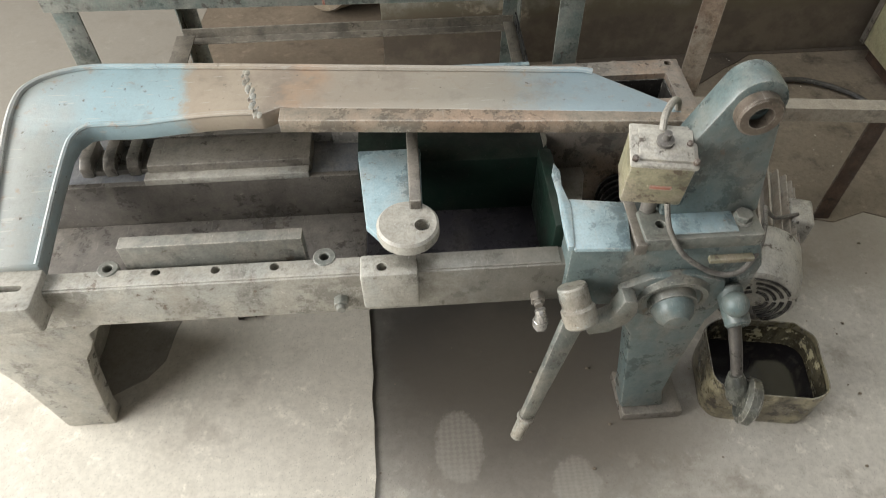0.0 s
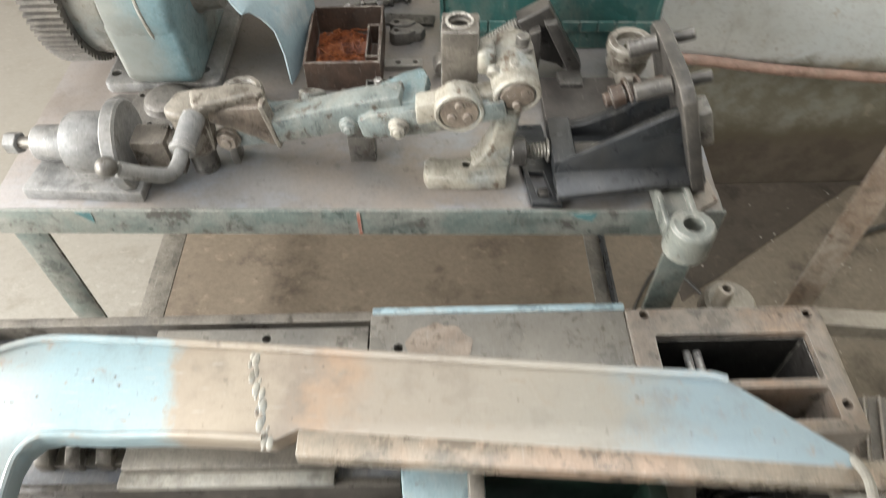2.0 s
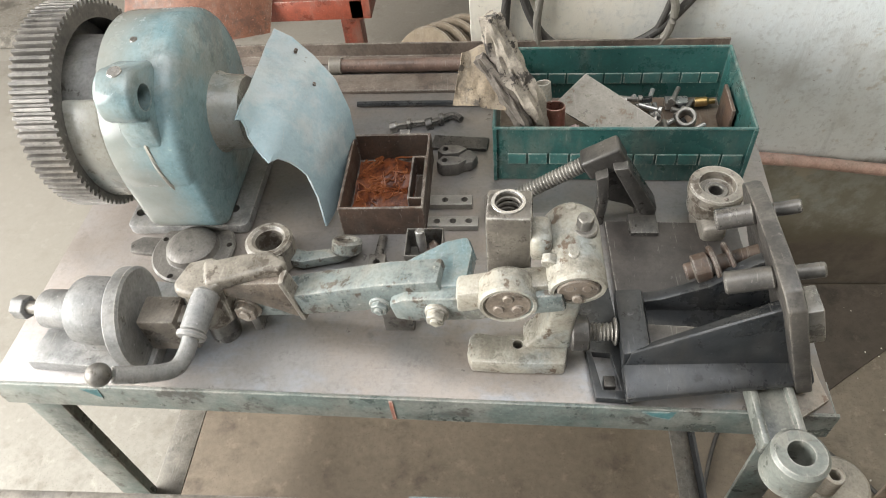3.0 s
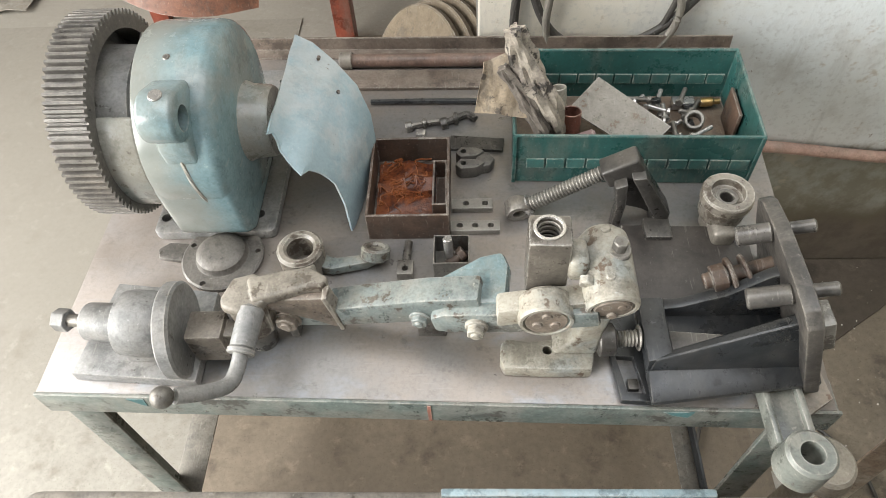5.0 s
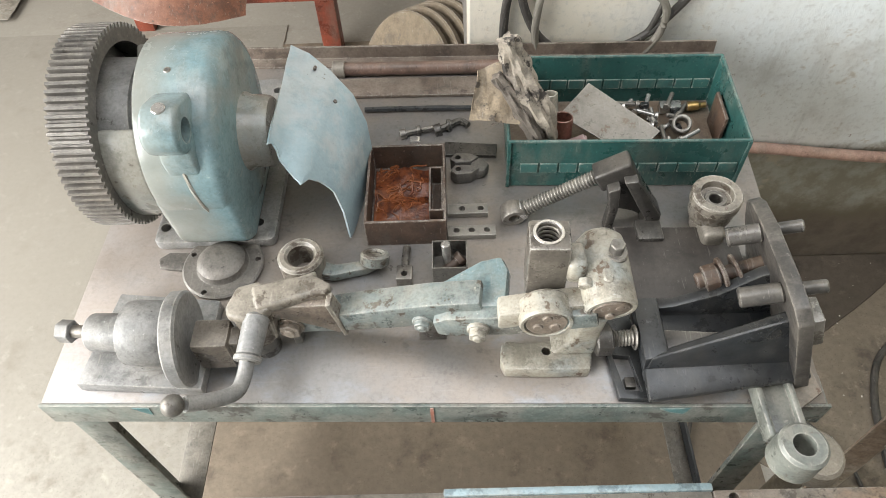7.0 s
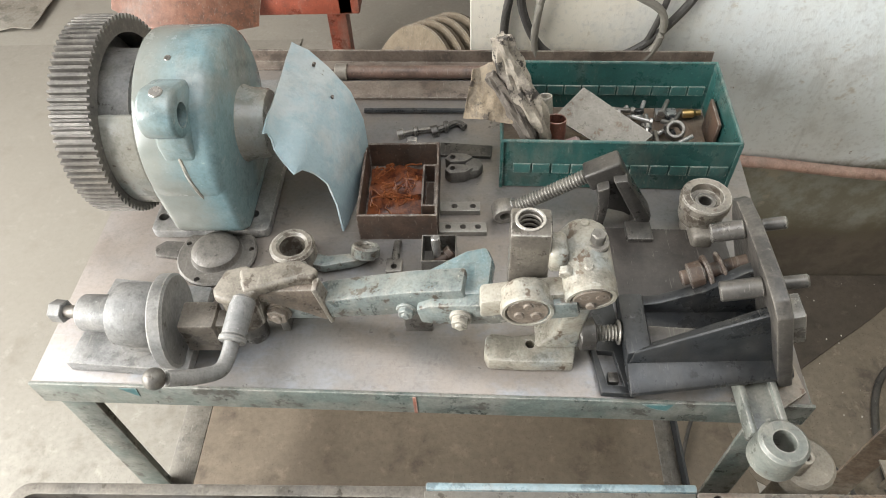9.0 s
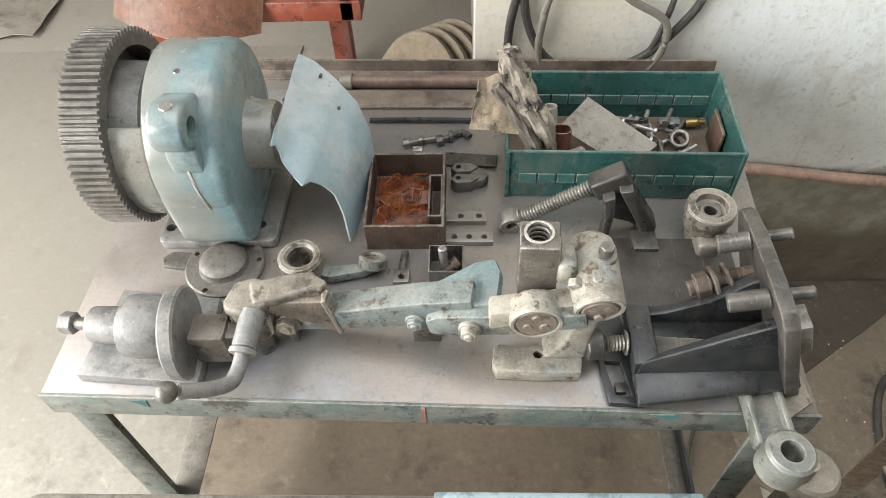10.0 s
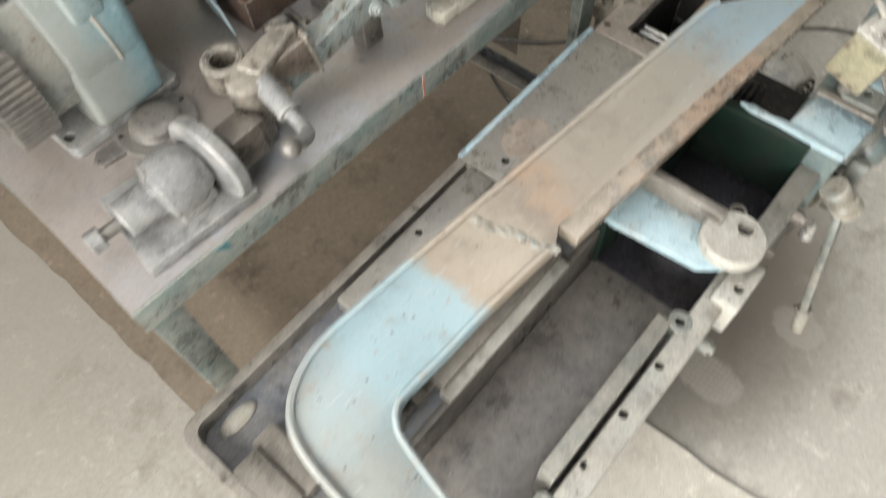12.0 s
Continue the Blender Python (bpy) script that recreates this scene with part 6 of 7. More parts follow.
    # rag over the corner of the tray
    def fold(c, nu, nv, amp, seed):
        rows = []
        for j in range(nv + 1):
            v, row = j / nv, []
            for i in range(nu + 1):
                u = i / nu
                p = Vector(c[0]) * (1 - u) * (1 - v) + Vector(c[1]) * u * (1 - v) + Vector(c[2]) * u * v + Vector(c[3]) * (1 - u) * v
                n = noise.noise((u * 3.2 + seed, v * 2.2, seed)) + 0.45 * noise.noise((u * 8 + seed, v * 7, 1))
                row.append(p + Vector((0.35, -0.55, 0.75)) * amp * (n + 0.55 * math.sin(u * 9 + v * 2 + seed)))
            rows.append(row)
        return rows
    rag = thing("canvas_rag", (-0.07, 1.58, 0.855), "oily crumpled canvas rag hanging over the tray corner", "rag")
    bm = bm_new()
    sheet(bm, fold(((-0.128, 1.61, 0.935), (-0.062, 1.63, 0.95), (-0.062, 1.56, 0.868), (-0.14, 1.565, 0.878)), 22, 18, 0.0065, 2.0), 0.0016)
    part("flap", bm, RAG, rag, "dirty beige flap")

    def roll(pts, r0, seed, turns):
        tm, rows, n = bm_new(), [], 26
        for i in range(41):
            u = i / 40 * (len(pts) - 1)
            q = min(int(u), len(pts) - 2)
            p = Vector(pts[q]).lerp(Vector(pts[q + 1]), u - q)
            d = (Vector(pts[q + 1]) - Vector(pts[q])).normalized()
            a = d.cross(Vector((0, 1, 0))).normalized()
            b = d.cross(a)
            row = []
            for j in range(n):
                w = 2 * math.pi * j / n
                rad = r0 * (1 + 0.27 * math.sin(4 * w + turns * i / 40 * 6.28 + seed) + 0.14 * math.sin(9 * w - turns * i / 40 * 9 + seed) + 0.22 * noise.noise((math.cos(w) * 2, math.sin(w) * 2 + seed, i * 0.22))) * (0.72 + 0.35 * math.sin(math.pi * i / 40))
                row.append(tm.verts.new(p + a * rad * math.cos(w) + b * rad * math.sin(w)))
            rows.append(row)
        for p, q in zip(rows, rows[1:]):
            for j in range(n):
                tm.faces.new((p[j], p[(j + 1) % n], q[(j + 1) % n], q[j]))
        tm.faces.new(rows[0]), tm.faces.new(rows[-1][::-1])
        bmesh.ops.recalc_face_normals(tm, faces=tm.faces)
        return merge(bm_new(), tm)

    part("twisted_roll", roll([(-0.085, 1.6, 1.0), (-0.07, 1.595, 0.955), (-0.048, 1.585, 0.91), (-0.024, 1.575, 0.865), (-0.01, 1.572, 0.815)], 0.0175, 1.0, 1.6), PALERAG, rag, "twisted pale end")
    part("twisted_roll", roll([(-0.1, 1.585, 0.945), (-0.078, 1.58, 0.915), (-0.055, 1.567, 0.88), (-0.035, 1.556, 0.845), (-0.03, 1.557, 0.815)], 0.011, 4.0, 1.2), DARKRAG, rag, "oily dark twisted fold")


OILBLOCK = worn("oil_dark_block_with_bright_edges", (0.13, 0.115, 0.098), (0.2, 0.18, 0.15), (0.05, 0.042, 0.035), 0.5, 0.34, 0.3, seed=64, patch=22, edge=0.95, edge_to=(0.55, 0.52, 0.47))
PALERAG = worn("pale_stained_canvas", (0.42, 0.37, 0.3), (0.2, 0.17, 0.14), (0.06, 0.052, 0.045), 0.0, 0.9, seed=61, patch=26, grain=0.5, chips=0.6, edge=0.0, grime=0.8)
DARKRAG = worn("oil_soaked_canvas", (0.14, 0.12, 0.1), (0.2, 0.17, 0.14), (0.05, 0.042, 0.036), 0.0, 0.8, seed=62, patch=26, grain=0.5, edge=0.0)
PALESTEEL = worn("dusty_pale_sheet_steel", (0.31, 0.292, 0.26), (0.24, 0.225, 0.2), (0.16, 0.12, 0.09), 0.2, 0.32, 0.25, seed=42)
build_tray_contents()
for ob in set(bpy.data.objects) - BEFORE_TRAY:
    if ob.parent is None:
        ob.location += Vector((0.004, 0.017, 0.0))


OILNUT = worn("oil_brown_nut_block", (0.12, 0.1, 0.082), (0.2, 0.175, 0.145), (0.05, 0.042, 0.035), 0.4, 0.4, 0.2, seed=72, patch=24, edge=0.9, edge_to=(0.45, 0.41, 0.35))


def build_tailstock():
    root = thing("screw_block", (-0.6, 1.27, TOP), "dusty grey cast block with a disc and a clamping screw", "screw block")
    bm = bm_new()
    prism(bm, [(-0.688, 1.2), (-0.512, 1.187), (-0.512, 1.33), (-0.665, 1.347)], "xy", TOP, 0.771, 0.003)
    part("base_block", bm, DARKCAST, root, "dusty flat base block")
    bm = bm_new()
    lathe(bm, [(0, 0), (0.024, 0), (0.026, 0.003), (0.027, 0.05), (0.031, 0.053), (0.044, 0.058), (0.046, 0.07), (0.045, 0.098), (0.038, 0.112), (0.03, 0.125), (0, 0.125)], (-0.668, 1.262, 0.803), (-0.5, 1.248, 0.812), 36)
    prism(bm, [(1.215, 0.77), (1.3, 0.77), (1.295, 0.8), (1.22, 0.8)], "yz", -0.612, -0.553, 0.006)
    part("barrel", bm, DARKCAST, root, "rounded cast barrel")
    bm = bm_new()
    lathe(bm, [(0, 0), (0.061, 0), (0.0645, 0.003), (0.0645, 0.018), (0.061, 0.021), (0.05, 0.021), (0, 0.018)], (-0.543, 1.239, 0.8165), (-0.4, 1.25, 0.8165), 48)
    part("disc", bm, DARKCAST, root, "round dusty face disc")
    bm = bm_new()
    cyl(bm, (-0.7, 1.266, 0.8), (-0.66, 1.262, 0.803), 0.009)
    part("screw", bm, STEEL, root)
    bm = bm_new()
    hexa(bm, (-0.716, 1.268, 0.799), (-0.697, 1.2655, 0.8), 0.0165)
    part("screw_head", bm, DARKCAST, root)
    bm = bm_new()
    box(bm, (-0.51, 1.21, 0.785), (-0.462, 1.252, 0.845), 0.004, None, 2)
    box(bm, (-0.475, 1.218, 0.776), (-0.45, 1.245, 0.836), 0.003)
    part("square_nut", bm, OILNUT, root, "dark square nut block")


build_tailstock()


def build_clamp_lever():
    root = thing("clamp_lever", (-0.42, 1.24, TOP), "cream cast knuckle with a ball-ended steel clamp lever", "lever")
    bm = bm_new()
    cyl(bm, (-0.437, 1.262, 0.79), (-0.435, 1.262, 0.868), 0.0265, 0.026, 28, 0.004)
    prism(bm, [(-0.462, 1.25), (-0.458, 1.238), (-0.436, 1.231), (-0.412, 1.236), (-0.4, 1.252), (-0.404, 1.28), (-0.425, 1.29), (-0.452, 1.282)], "xy", 0.858, 0.8755, 0.005, None, 3)
    prism(bm, [(-0.432, 1.279), (-0.41, 1.284), (-0.385, 1.291), (-0.352, 1.296), (-0.326, 1.279), (-0.331, 1.265), (-0.358, 1.262), (-0.392, 1.25), (-0.42, 1.243)], "xy", 0.862, 0.88, 0.005, None, 3)
    prism(bm, [(-0.44, 0.79), (-0.41, 0.79), (-0.405, 0.862), (-0.44, 0.862)], "xz", 1.25, 1.276, 0.005)
    part("knuckle", bm, CREAMGREY, root, "cream cast knuckle with chipped edges")
    bm = bm_new()
    prism(bm, [(-0.412, 0.864), (-0.333, 0.867), (-0.318, 0.8), (-0.326, 0.797), (-0.348, 0.812), (-0.385, 0.832), (-0.41, 0.842)], "xz", 1.253, 1.266, 0.003, None, 2)
    part("web", bm, ENDBROWN, root, "brown rusty front web")
    bm = bm_new()
    slab(bm, [(-0.334, 1.25, 0.87), (-0.327, 1.25, 0.872), (-0.314, 1.25, 0.795), (-0.32, 1.25, 0.793)], [(-0.334, 1.27, 0.872), (-0.325, 1.27, 0.874), (-0.308, 1.27, 0.8), (-0.316, 1.27, 0.796)], 0.002)
    part("lip", bm, CREAMGREY, root, "pale chipped lip of the web")
    bm = bm_new()
    cyl(bm, (-0.436, 1.262, TOP), (-0.436, 1.262, 0.792), 0.02)
    part("pin", bm, STEEL, root)
    bm = bm_new()
    cyl(bm, (-0.421, 1.245, 0.864), (-0.428, 1.188, 0.852), 0.0165, 0.0155, 22, 0.005)
    part("socket", bm, DARKCAST, root, "dusty lever socket")
    bm = bm_new()
    ring(bm, (-0.4275, 1.191, 0.853), (-0.4285, 1.184, 0.851), 0.0175, 0.009, 22)
    tube(bm, [(-0.428, 1.188, 0.852), (-0.43, 1.165, 0.847), (-0.436, 1.145, 0.848), (-0.453, 1.127, 0.866), (-0.477, 1.11, 0.892)], 0.0098, 14)
    part("lever_rod", bm, DARKCAST, root, "bent steel lever rod")
    bm = bm_new()
    ball(bm, (-0.486, 1.104, 0.902), 0.0132, 24)
    part("ball_knob", bm, STEEL, root, "round steel knob")


build_clamp_lever()


def build_rod():
    root = thing("connecting_rod", (-0.2, 1.25, TOP), "grey-blue cast connecting rod with bolted pivots", "connecting rod")
    A, B = Vector((-0.392, 1.262, 0.812)), Vector((-0.02, 1.213, 0.893))
    x = (B - A).normalized()
    y = Vector((0, 0, 1)).cross(x).normalized()
    z = x.cross(y)
    M = Matrix(((x.x, y.x, z.x, A.x), (x.y, y.y, z.y, A.y), (x.z, y.z, z.z, A.z), (0, 0, 0, 1)))
    w = lambda *p: M @ Vector(p)
    bm = bm_new()
    prism(bm, [(-0.012, -0.026), (0.06, -0.026), (0.16, -0.02), (0.2, -0.01), (0.245, -0.01), (0.25, -0.02), (0.27, -0.02), (0.27, 0.032), (0.2, 0.03), (0.08, 0.015), (0.035, 0.005), (-0.012, 0.004), (-0.022, -0.01)],
          "xz", 0.0, 0.038, 0.004, M)
    part("shank", bm, RODPAINT, root, "grey-blue tapered shank")
    bm = bm_new()
    prism(bm, [(0.15, 0.0), (0.3, 0.004), (0.3, 0.06), (0.29, 0.082), (0.262, 0.076), (0.215, 0.046)], "xy", -0.004, 0.02, 0.006, M)
    part("web", bm, WEBBLUE, root, "pale blue flared web")
    bm = bm_new()
    prism(bm, [(0.205, -0.02), (0.225, -0.026), (0.3, -0.026), (0.34, -0.02), (0.41, -0.012), (0.41, 0.016), (0.225, 0.016), (0.205, 0.008)], "xz", -0.012, 0.012, 0.004, M)
    part("strap", bm, RODPAINT, root, "bolted front strap")
    for px, r, th, mat, nm in ((0.0, 0.0155, 0.012, ENDBROWN, "pivot_bolt"), (0.187, 0.011, 0.01, RODPAINT, "pivot_nut"), (0.262, 0.0115, 0.013, CREAM, "pivot_bolt")):
        bm = bm_new()
        o = -0.014 if px > 0.2 else 0.0
        hexa(bm, w(px, o - th, -0.006), w(px, o, -0.006), r)
        cyl(bm, w(px, o - 0.003, -0.006), w(px, o + 0.004, -0.006), r + 0.003)
        cyl(bm, w(px, o - th - 0.003, -0.006), w(px, o - th + 0.002, -0.006), r * 0.5)
        part(nm, bm, mat, root)
    for c, c1, r in (((-0.057, 1.2, 0.893), (-0.057, 1.258, 0.896), 0.0365), ):
        bm = bm_new()
        lathe(bm, [(0, 0.004), (0.0265, 0.004), (0.028, 0.0), (0.0315, 0.0), (0.0335, 0.003), (0.0335, 0.028), (0.03, 0.033), (0, 0.034)], c, c1, 36)
        e = part("round_end", bm, CREAM, root, "cream round rod end")
        bm = bm_new()
        cyl(bm, (c[0], c[1] + 0.001, c[2]), (c[0], c[1] + 0.005, c[2]), 0.0255)
        for k in range(3):
            a = radians(90 + 120 * k)
            cyl(bm, (c[0] + 0.012 * math.cos(a), c[1] - 0.001, c[2] + 0.012 * math.sin(a)), (c[0] + 0.012 * math.cos(a), c[1] + 0.004, c[2] + 0.012 * math.sin(a)), 0.0065, seg=12)
        part("end_face", bm, ENDBROWN, e, "brown machined end face")
    bm = bm_new()
    T = Matrix.Translation((-0.055, 1.263, 0.0)) @ Matrix.Rotation(radians(-3), 4, "Z")
    box(bm, (-0.0245, -0.0225, 0.895), (0.0245, 0.0225, 0.989), 0.004, T)
    blk = part("threaded_block", bm, OILBLOCK, root, "oily square block with a threaded bore", cyl(bm_new(), (-0.056, 1.266, 0.9), (-0.056, 1.266, 1.02), 0.0145, bevel=0))
    bm = bm_new()
    for k in range(6):
        ring(bm, (-0.056, 1.266, 0.94 + 0.008 * k), (-0.056, 1.266, 0.944 + 0.008 * k), 0.0148, 0.0125, 24, 0.001)
    part("thread", bm, GREY, blk)
    bm = bm_new()
    ring(bm, (-0.056, 1.266, 0.9885), (-0.056, 1.266, 0.9905), 0.0185, 0.0145, 28, 0.0005)
    part("bright_rim", bm, BRIGHT, blk, "bright chamfer")
    bm = bm_new()
    lathe(bm, [(0, 0.004), (0.0235, 0.004), (0.0255, 0.0), (0.0295, 0.0), (0.0315, 0.003), (0.0315, 0.08), (0.029, 0.092), (0.021, 0.1), (0, 0.102)], (0.017, 1.203, 0.917), (0.012, 1.3, 0.934), 40)
    cb = part("clamp_barrel", bm, CREAM, root, "cream painted clamp barrel with blue remains")
    bm = bm_new()
    cyl(bm, (0.017, 1.2025, 0.917), (0.0168, 1.208, 0.918), 0.0225)
    for k in range(3):
        a = radians(30 + 120 * k)
        cyl(bm, (0.017 + 0.0105 * math.cos(a), 1.2005, 0.917 + 0.013 * math.sin(a)), (0.017 + 0.0105 * math.cos(a), 1.205, 0.917 + 0.013 * math.sin(a)), 0.006, seg=12)
    part("end_face", bm, ENDBROWN, cb, "brown end face with cast ribs")
    bm = bm_new()
    cyl(bm, (0.024, 1.26, 0.944), (0.025, 1.26, 0.957), 0.015)
    hexa(bm, (0.025, 1.26, 0.957), (0.0255, 1.26, 0.971), 0.0095)
    part("pinch_bolt", bm, STEEL, cb, "grey pinch bolt on a cream washer boss")
    bm = bm_new()
    box(bm, (-0.034, 1.235, 0.925), (-0.01, 1.275, 0.962), 0.008, None, 3)
    hexa(bm, (-0.012, 1.232, 0.94), (-0.014, 1.222, 0.938), 0.0095)
    part("clamp_ear", bm, CREAM, cb)
    for yy, zz in ((1.285, 0.966), (1.225, 0.956)):
        bm = bm_new()
        cyl(bm, (0.012, yy, zz - 0.006), (0.012, yy, zz - 0.002), 0.006, seg=14)
        part("stud", bm, CREAM, cb)
    bm = bm_new()
    prism(bm, [(-0.115, 0.866), (-0.05, 0.877), (0.005, 0.888), (0.005, 0.92), (-0.05, 0.913), (-0.115, 0.9)], "xz", 1.21, 1.24, 0.005)
    part("cross_link", bm, CREAM, root, "cream link between the two pivots")
    # cream foot that props the barrel
    bm = bm_new()
    prism(bm, [(-0.108, 1.216), (-0.103, 1.203), (-0.05, 1.2), (0.012, 1.2), (0.02, 1.24), (0.032, 1.285), (-0.01, 1.288), (-0.018, 1.26), (-0.032, 1.246), (-0.07, 1.242), (-0.098, 1.247), (-0.106, 1.24)], "xy", TOP, 0.776, 0.004)
    ft = part("prop_foot", bm, CREAM, root, "cream cast foot", holes_down([(-0.045, 1.228)], 0.0065, 0.74, 0.79))
    bm = bm_new()
    prism(bm, [(-0.04, 0.774), (0.02, 0.774), (0.022, 0.83), (0.03, 0.888), (-0.004, 0.888), (-0.007, 0.85), (-0.014, 0.815), (-0.026, 0.792)], "xz", 1.222, 1.262, 0.006, None, 3)
    part("prop_arm", bm, CREAM, ft)
    for x0, x1, z1 in ((-0.398, -0.385, 0.79), (-0.22, -0.18, 0.80)):
        bm = bm_new()
        box(bm, (x0, 1.264, TOP), (x1, 1.295, z1), 0.003)
        part("rod_rest", bm, STEEL, root, "steel packing under the rod")


build_rod()


def build_small_parts():
    root = thing("bearing_cover", (-0.526, 1.405, TOP), "round dusty bearing cover with a domed middle", "cover")
    bm = bm_new()
    lathe(bm, [(0, 0), (0.061, 0), (0.063, 0.002), (0.063, 0.006), (0.06, 0.008), (0.0405, 0.008), (0.0385, 0.0105), (0.037, 0.018), (0.033, 0.0215), (0.025, 0.0245), (0.013, 0.026), (0, 0.0265)], (-0.526, 1.405, TOP), (-0.526, 1.405, 1), 44)
    part("dome_flange", bm, GEARSTEEL, root, "", holes_down([(-0.472, 1.413), (-0.575, 1.425), (-0.545, 1.353)], 0.0045, 0.74, 0.77))
    bm = bm_new()
    prism(bm, [(-0.625, 1.402), (-0.585, 1.396), (-0.58, 1.43), (-0.615, 1.432), (-0.63, 1.42)], "xy", TOP, 0.757, 0.002)
    part("ear", bm, GEARSTEEL, root)

    root = thing("eye_lever", (-0.36, 1.385, TOP), "small blue-grey lever with a split clamp hub", "lever")
    bm = bm_new()
    ring(bm, (-0.396, 1.389, TOP), (-0.396, 1.389, 0.798), 0.0345, 0.02, 36, 0.004)
    part("hub", bm, CREAMGREY, root, "cream split hub")
    bm = bm_new()
    box(bm, (-0.396, 1.345, 0.756), (-0.372, 1.372, 0.792), 0.006, None, 3)
    part("clamp_ear", bm, CREAM, root)
    bm = bm_new()
    prism(bm, [(-0.372, 1.372), (-0.35, 1.367), (-0.3, 1.378), (-0.28, 1.39), (-0.285, 1.402), (-0.31, 1.395), (-0.345, 1.39), (-0.37, 1.398)], "xy", 0.754, 0.772, 0.005)
    part("arm", bm, RODPAINT, root)
    bm = bm_new()
    ring(bm, (-0.288, 1.39, 0.766), (-0.286, 1.4, 0.783), 0.022, 0.0115, 28, 0.003)
    cyl(bm, (-0.288, 1.392, 0.768), (-0.2865, 1.398, 0.779), 0.0115)
    part("eye", bm, RODPAINT, root)

    root = thing("slotted_bolt", (-0.243, 1.4, TOP), "short steel bolt through a small block", "bolt")
    bm = bm_new()
    cyl(bm, (-0.24, 1.428, 0.7575), (-0.243, 1.385, 0.7575), 0.0065, seg=16)
    part("shank", bm, STEEL, root)
    bm = bm_new()
    box(bm, (-0.255, 1.36, TOP), (-0.23, 1.386, 0.768), 0.002)
    part("block", bm, STEEL, root, "", holes_down([(-0.2425, 1.37)], 0.005, 0.755, 0.78))

    root = thing("small_tin", (-0.173, 1.39, TOP), "small rusty tin with two bolts in it", "tin")
    bm = bm_new()
    open_box(bm, -0.2, -0.147, 1.362, 1.414, TOP, 0.79, 0.0018)
    part("shell", bm, STEEL, root)
    bm = bm_new()
    cyl(bm, (-0.176, 1.388, 0.753), (-0.179, 1.395, 0.806), 0.007)
    part("upright_pin", bm, BRIGHT, root, "bright upright pin")
    bm = bm_new()
    cyl(bm, (-0.184, 1.376, 0.76), (-0.158, 1.392, 0.772), 0.0075)
    hexa(bm, (-0.162, 1.389, 0.77), (-0.154, 1.394, 0.775), 0.012)
    part("rusty_bolt", bm, RUST, root, "rusty bolt")

    for x0, x1, y, hs in ((-0.175, -0.11, 1.5, (-0.152, -0.122)), (-0.176, -0.1, 1.455, (-0.162, -0.138, -0.114))):
        bm = bm_new()
        box(bm, (x0, y - 0.0105, TOP), (x1, y + 0.0105, 0.761), 0.0012)
        solo("drilled_strip", bm, SLIDEMETAL, ((x0 + x1) / 2, y, TOP), "small drilled steel strip", "strip", "drilled strips",
             holes=holes_down([(h, y) for h in hs], 0.0052, 0.74, 0.77))
    root = thing("forked_clip", (-0.14, 1.59, TOP), "dark cast forked clip", "clip")
    for dy in (-0.013, 0.014):
        bm = bm_new()
        prism(bm, [(-0.17, 1.586 + dy), (-0.16, 1.6 + dy), (-0.135, 1.598 + dy), (-0.12, 1.59 + dy), (-0.135, 1.578 + dy), (-0.16, 1.576 + dy)], "xy", TOP, 0.775, 0.003)
        part("jaw", bm, GEARSTEEL, root, "", holes_down([(-0.156, 1.588 + dy)], 0.005, 0.74, 0.79))
    bm = bm_new()
    prism(bm, [(-0.135, 1.57), (-0.112, 1.575), (-0.103, 1.59), (-0.115, 1.606), (-0.135, 1.61)], "xy", TOP, 0.77, 0.004)
    part("bridge", bm, GEARSTEEL, root)
    bm = bm_new()
    prism(bm, [(-0.185, 1.628), (-0.09, 1.622), (-0.086, 1.65), (-0.178, 1.66)], "xy", TOP, 0.757, 0.001)
    solo("flat_bar", bm, BLACKISH, (-0.13, 1.64, TOP), "short dark oily flat steel bar", "bar")
    for pts, r, mt in (([(-0.252, 1.683, 0.757), (-0.225, 1.69, 0.757), (-0.19, 1.697, 0.757)], 0.0052, STEEL), ([(-0.19, 1.69, 0.757), (-0.17, 1.7, 0.758), (-0.15, 1.712, 0.757), (-0.135, 1.7, 0.757)], 0.006, BLACKISH)):
        bm = bm_new()
        tube(bm, pts, r, 8)
        hexa(bm, Vector(pts[0]) - Vector((0.006, 0, 0.002)), Vector(pts[0]) + Vector((0.006, 0.002, 0)), r * 2)
        ring(bm, Vector(pts[1]) - Vector((0.004, 0, 0)), Vector(pts[1]) + Vector((0.004, 0.001, 0)), r * 1.9, r, 16)
        solo("oily_fitting", bm, mt, (pts[1][0], pts[1][1], TOP), "small oily pipe fitting", "fitting", "fittings on the bench")
    bm = bm_new()
    box(bm, (-0.24, 1.662, TOP), (-0.222, 1.676, 0.758), 0.002)
    solo("bright_clip", bm, BRIGHT, (-0.23, 1.67, TOP), "small bright steel clip", "clip")


BLACKISH = worn("dark_oily_casting", (0.058, 0.054, 0.049), (0.09, 0.082, 0.073), (0.04, 0.034, 0.029), 0.3, 0.36, 0.3, seed=43, edge_to=(0.3, 0.28, 0.25))
build_small_parts()


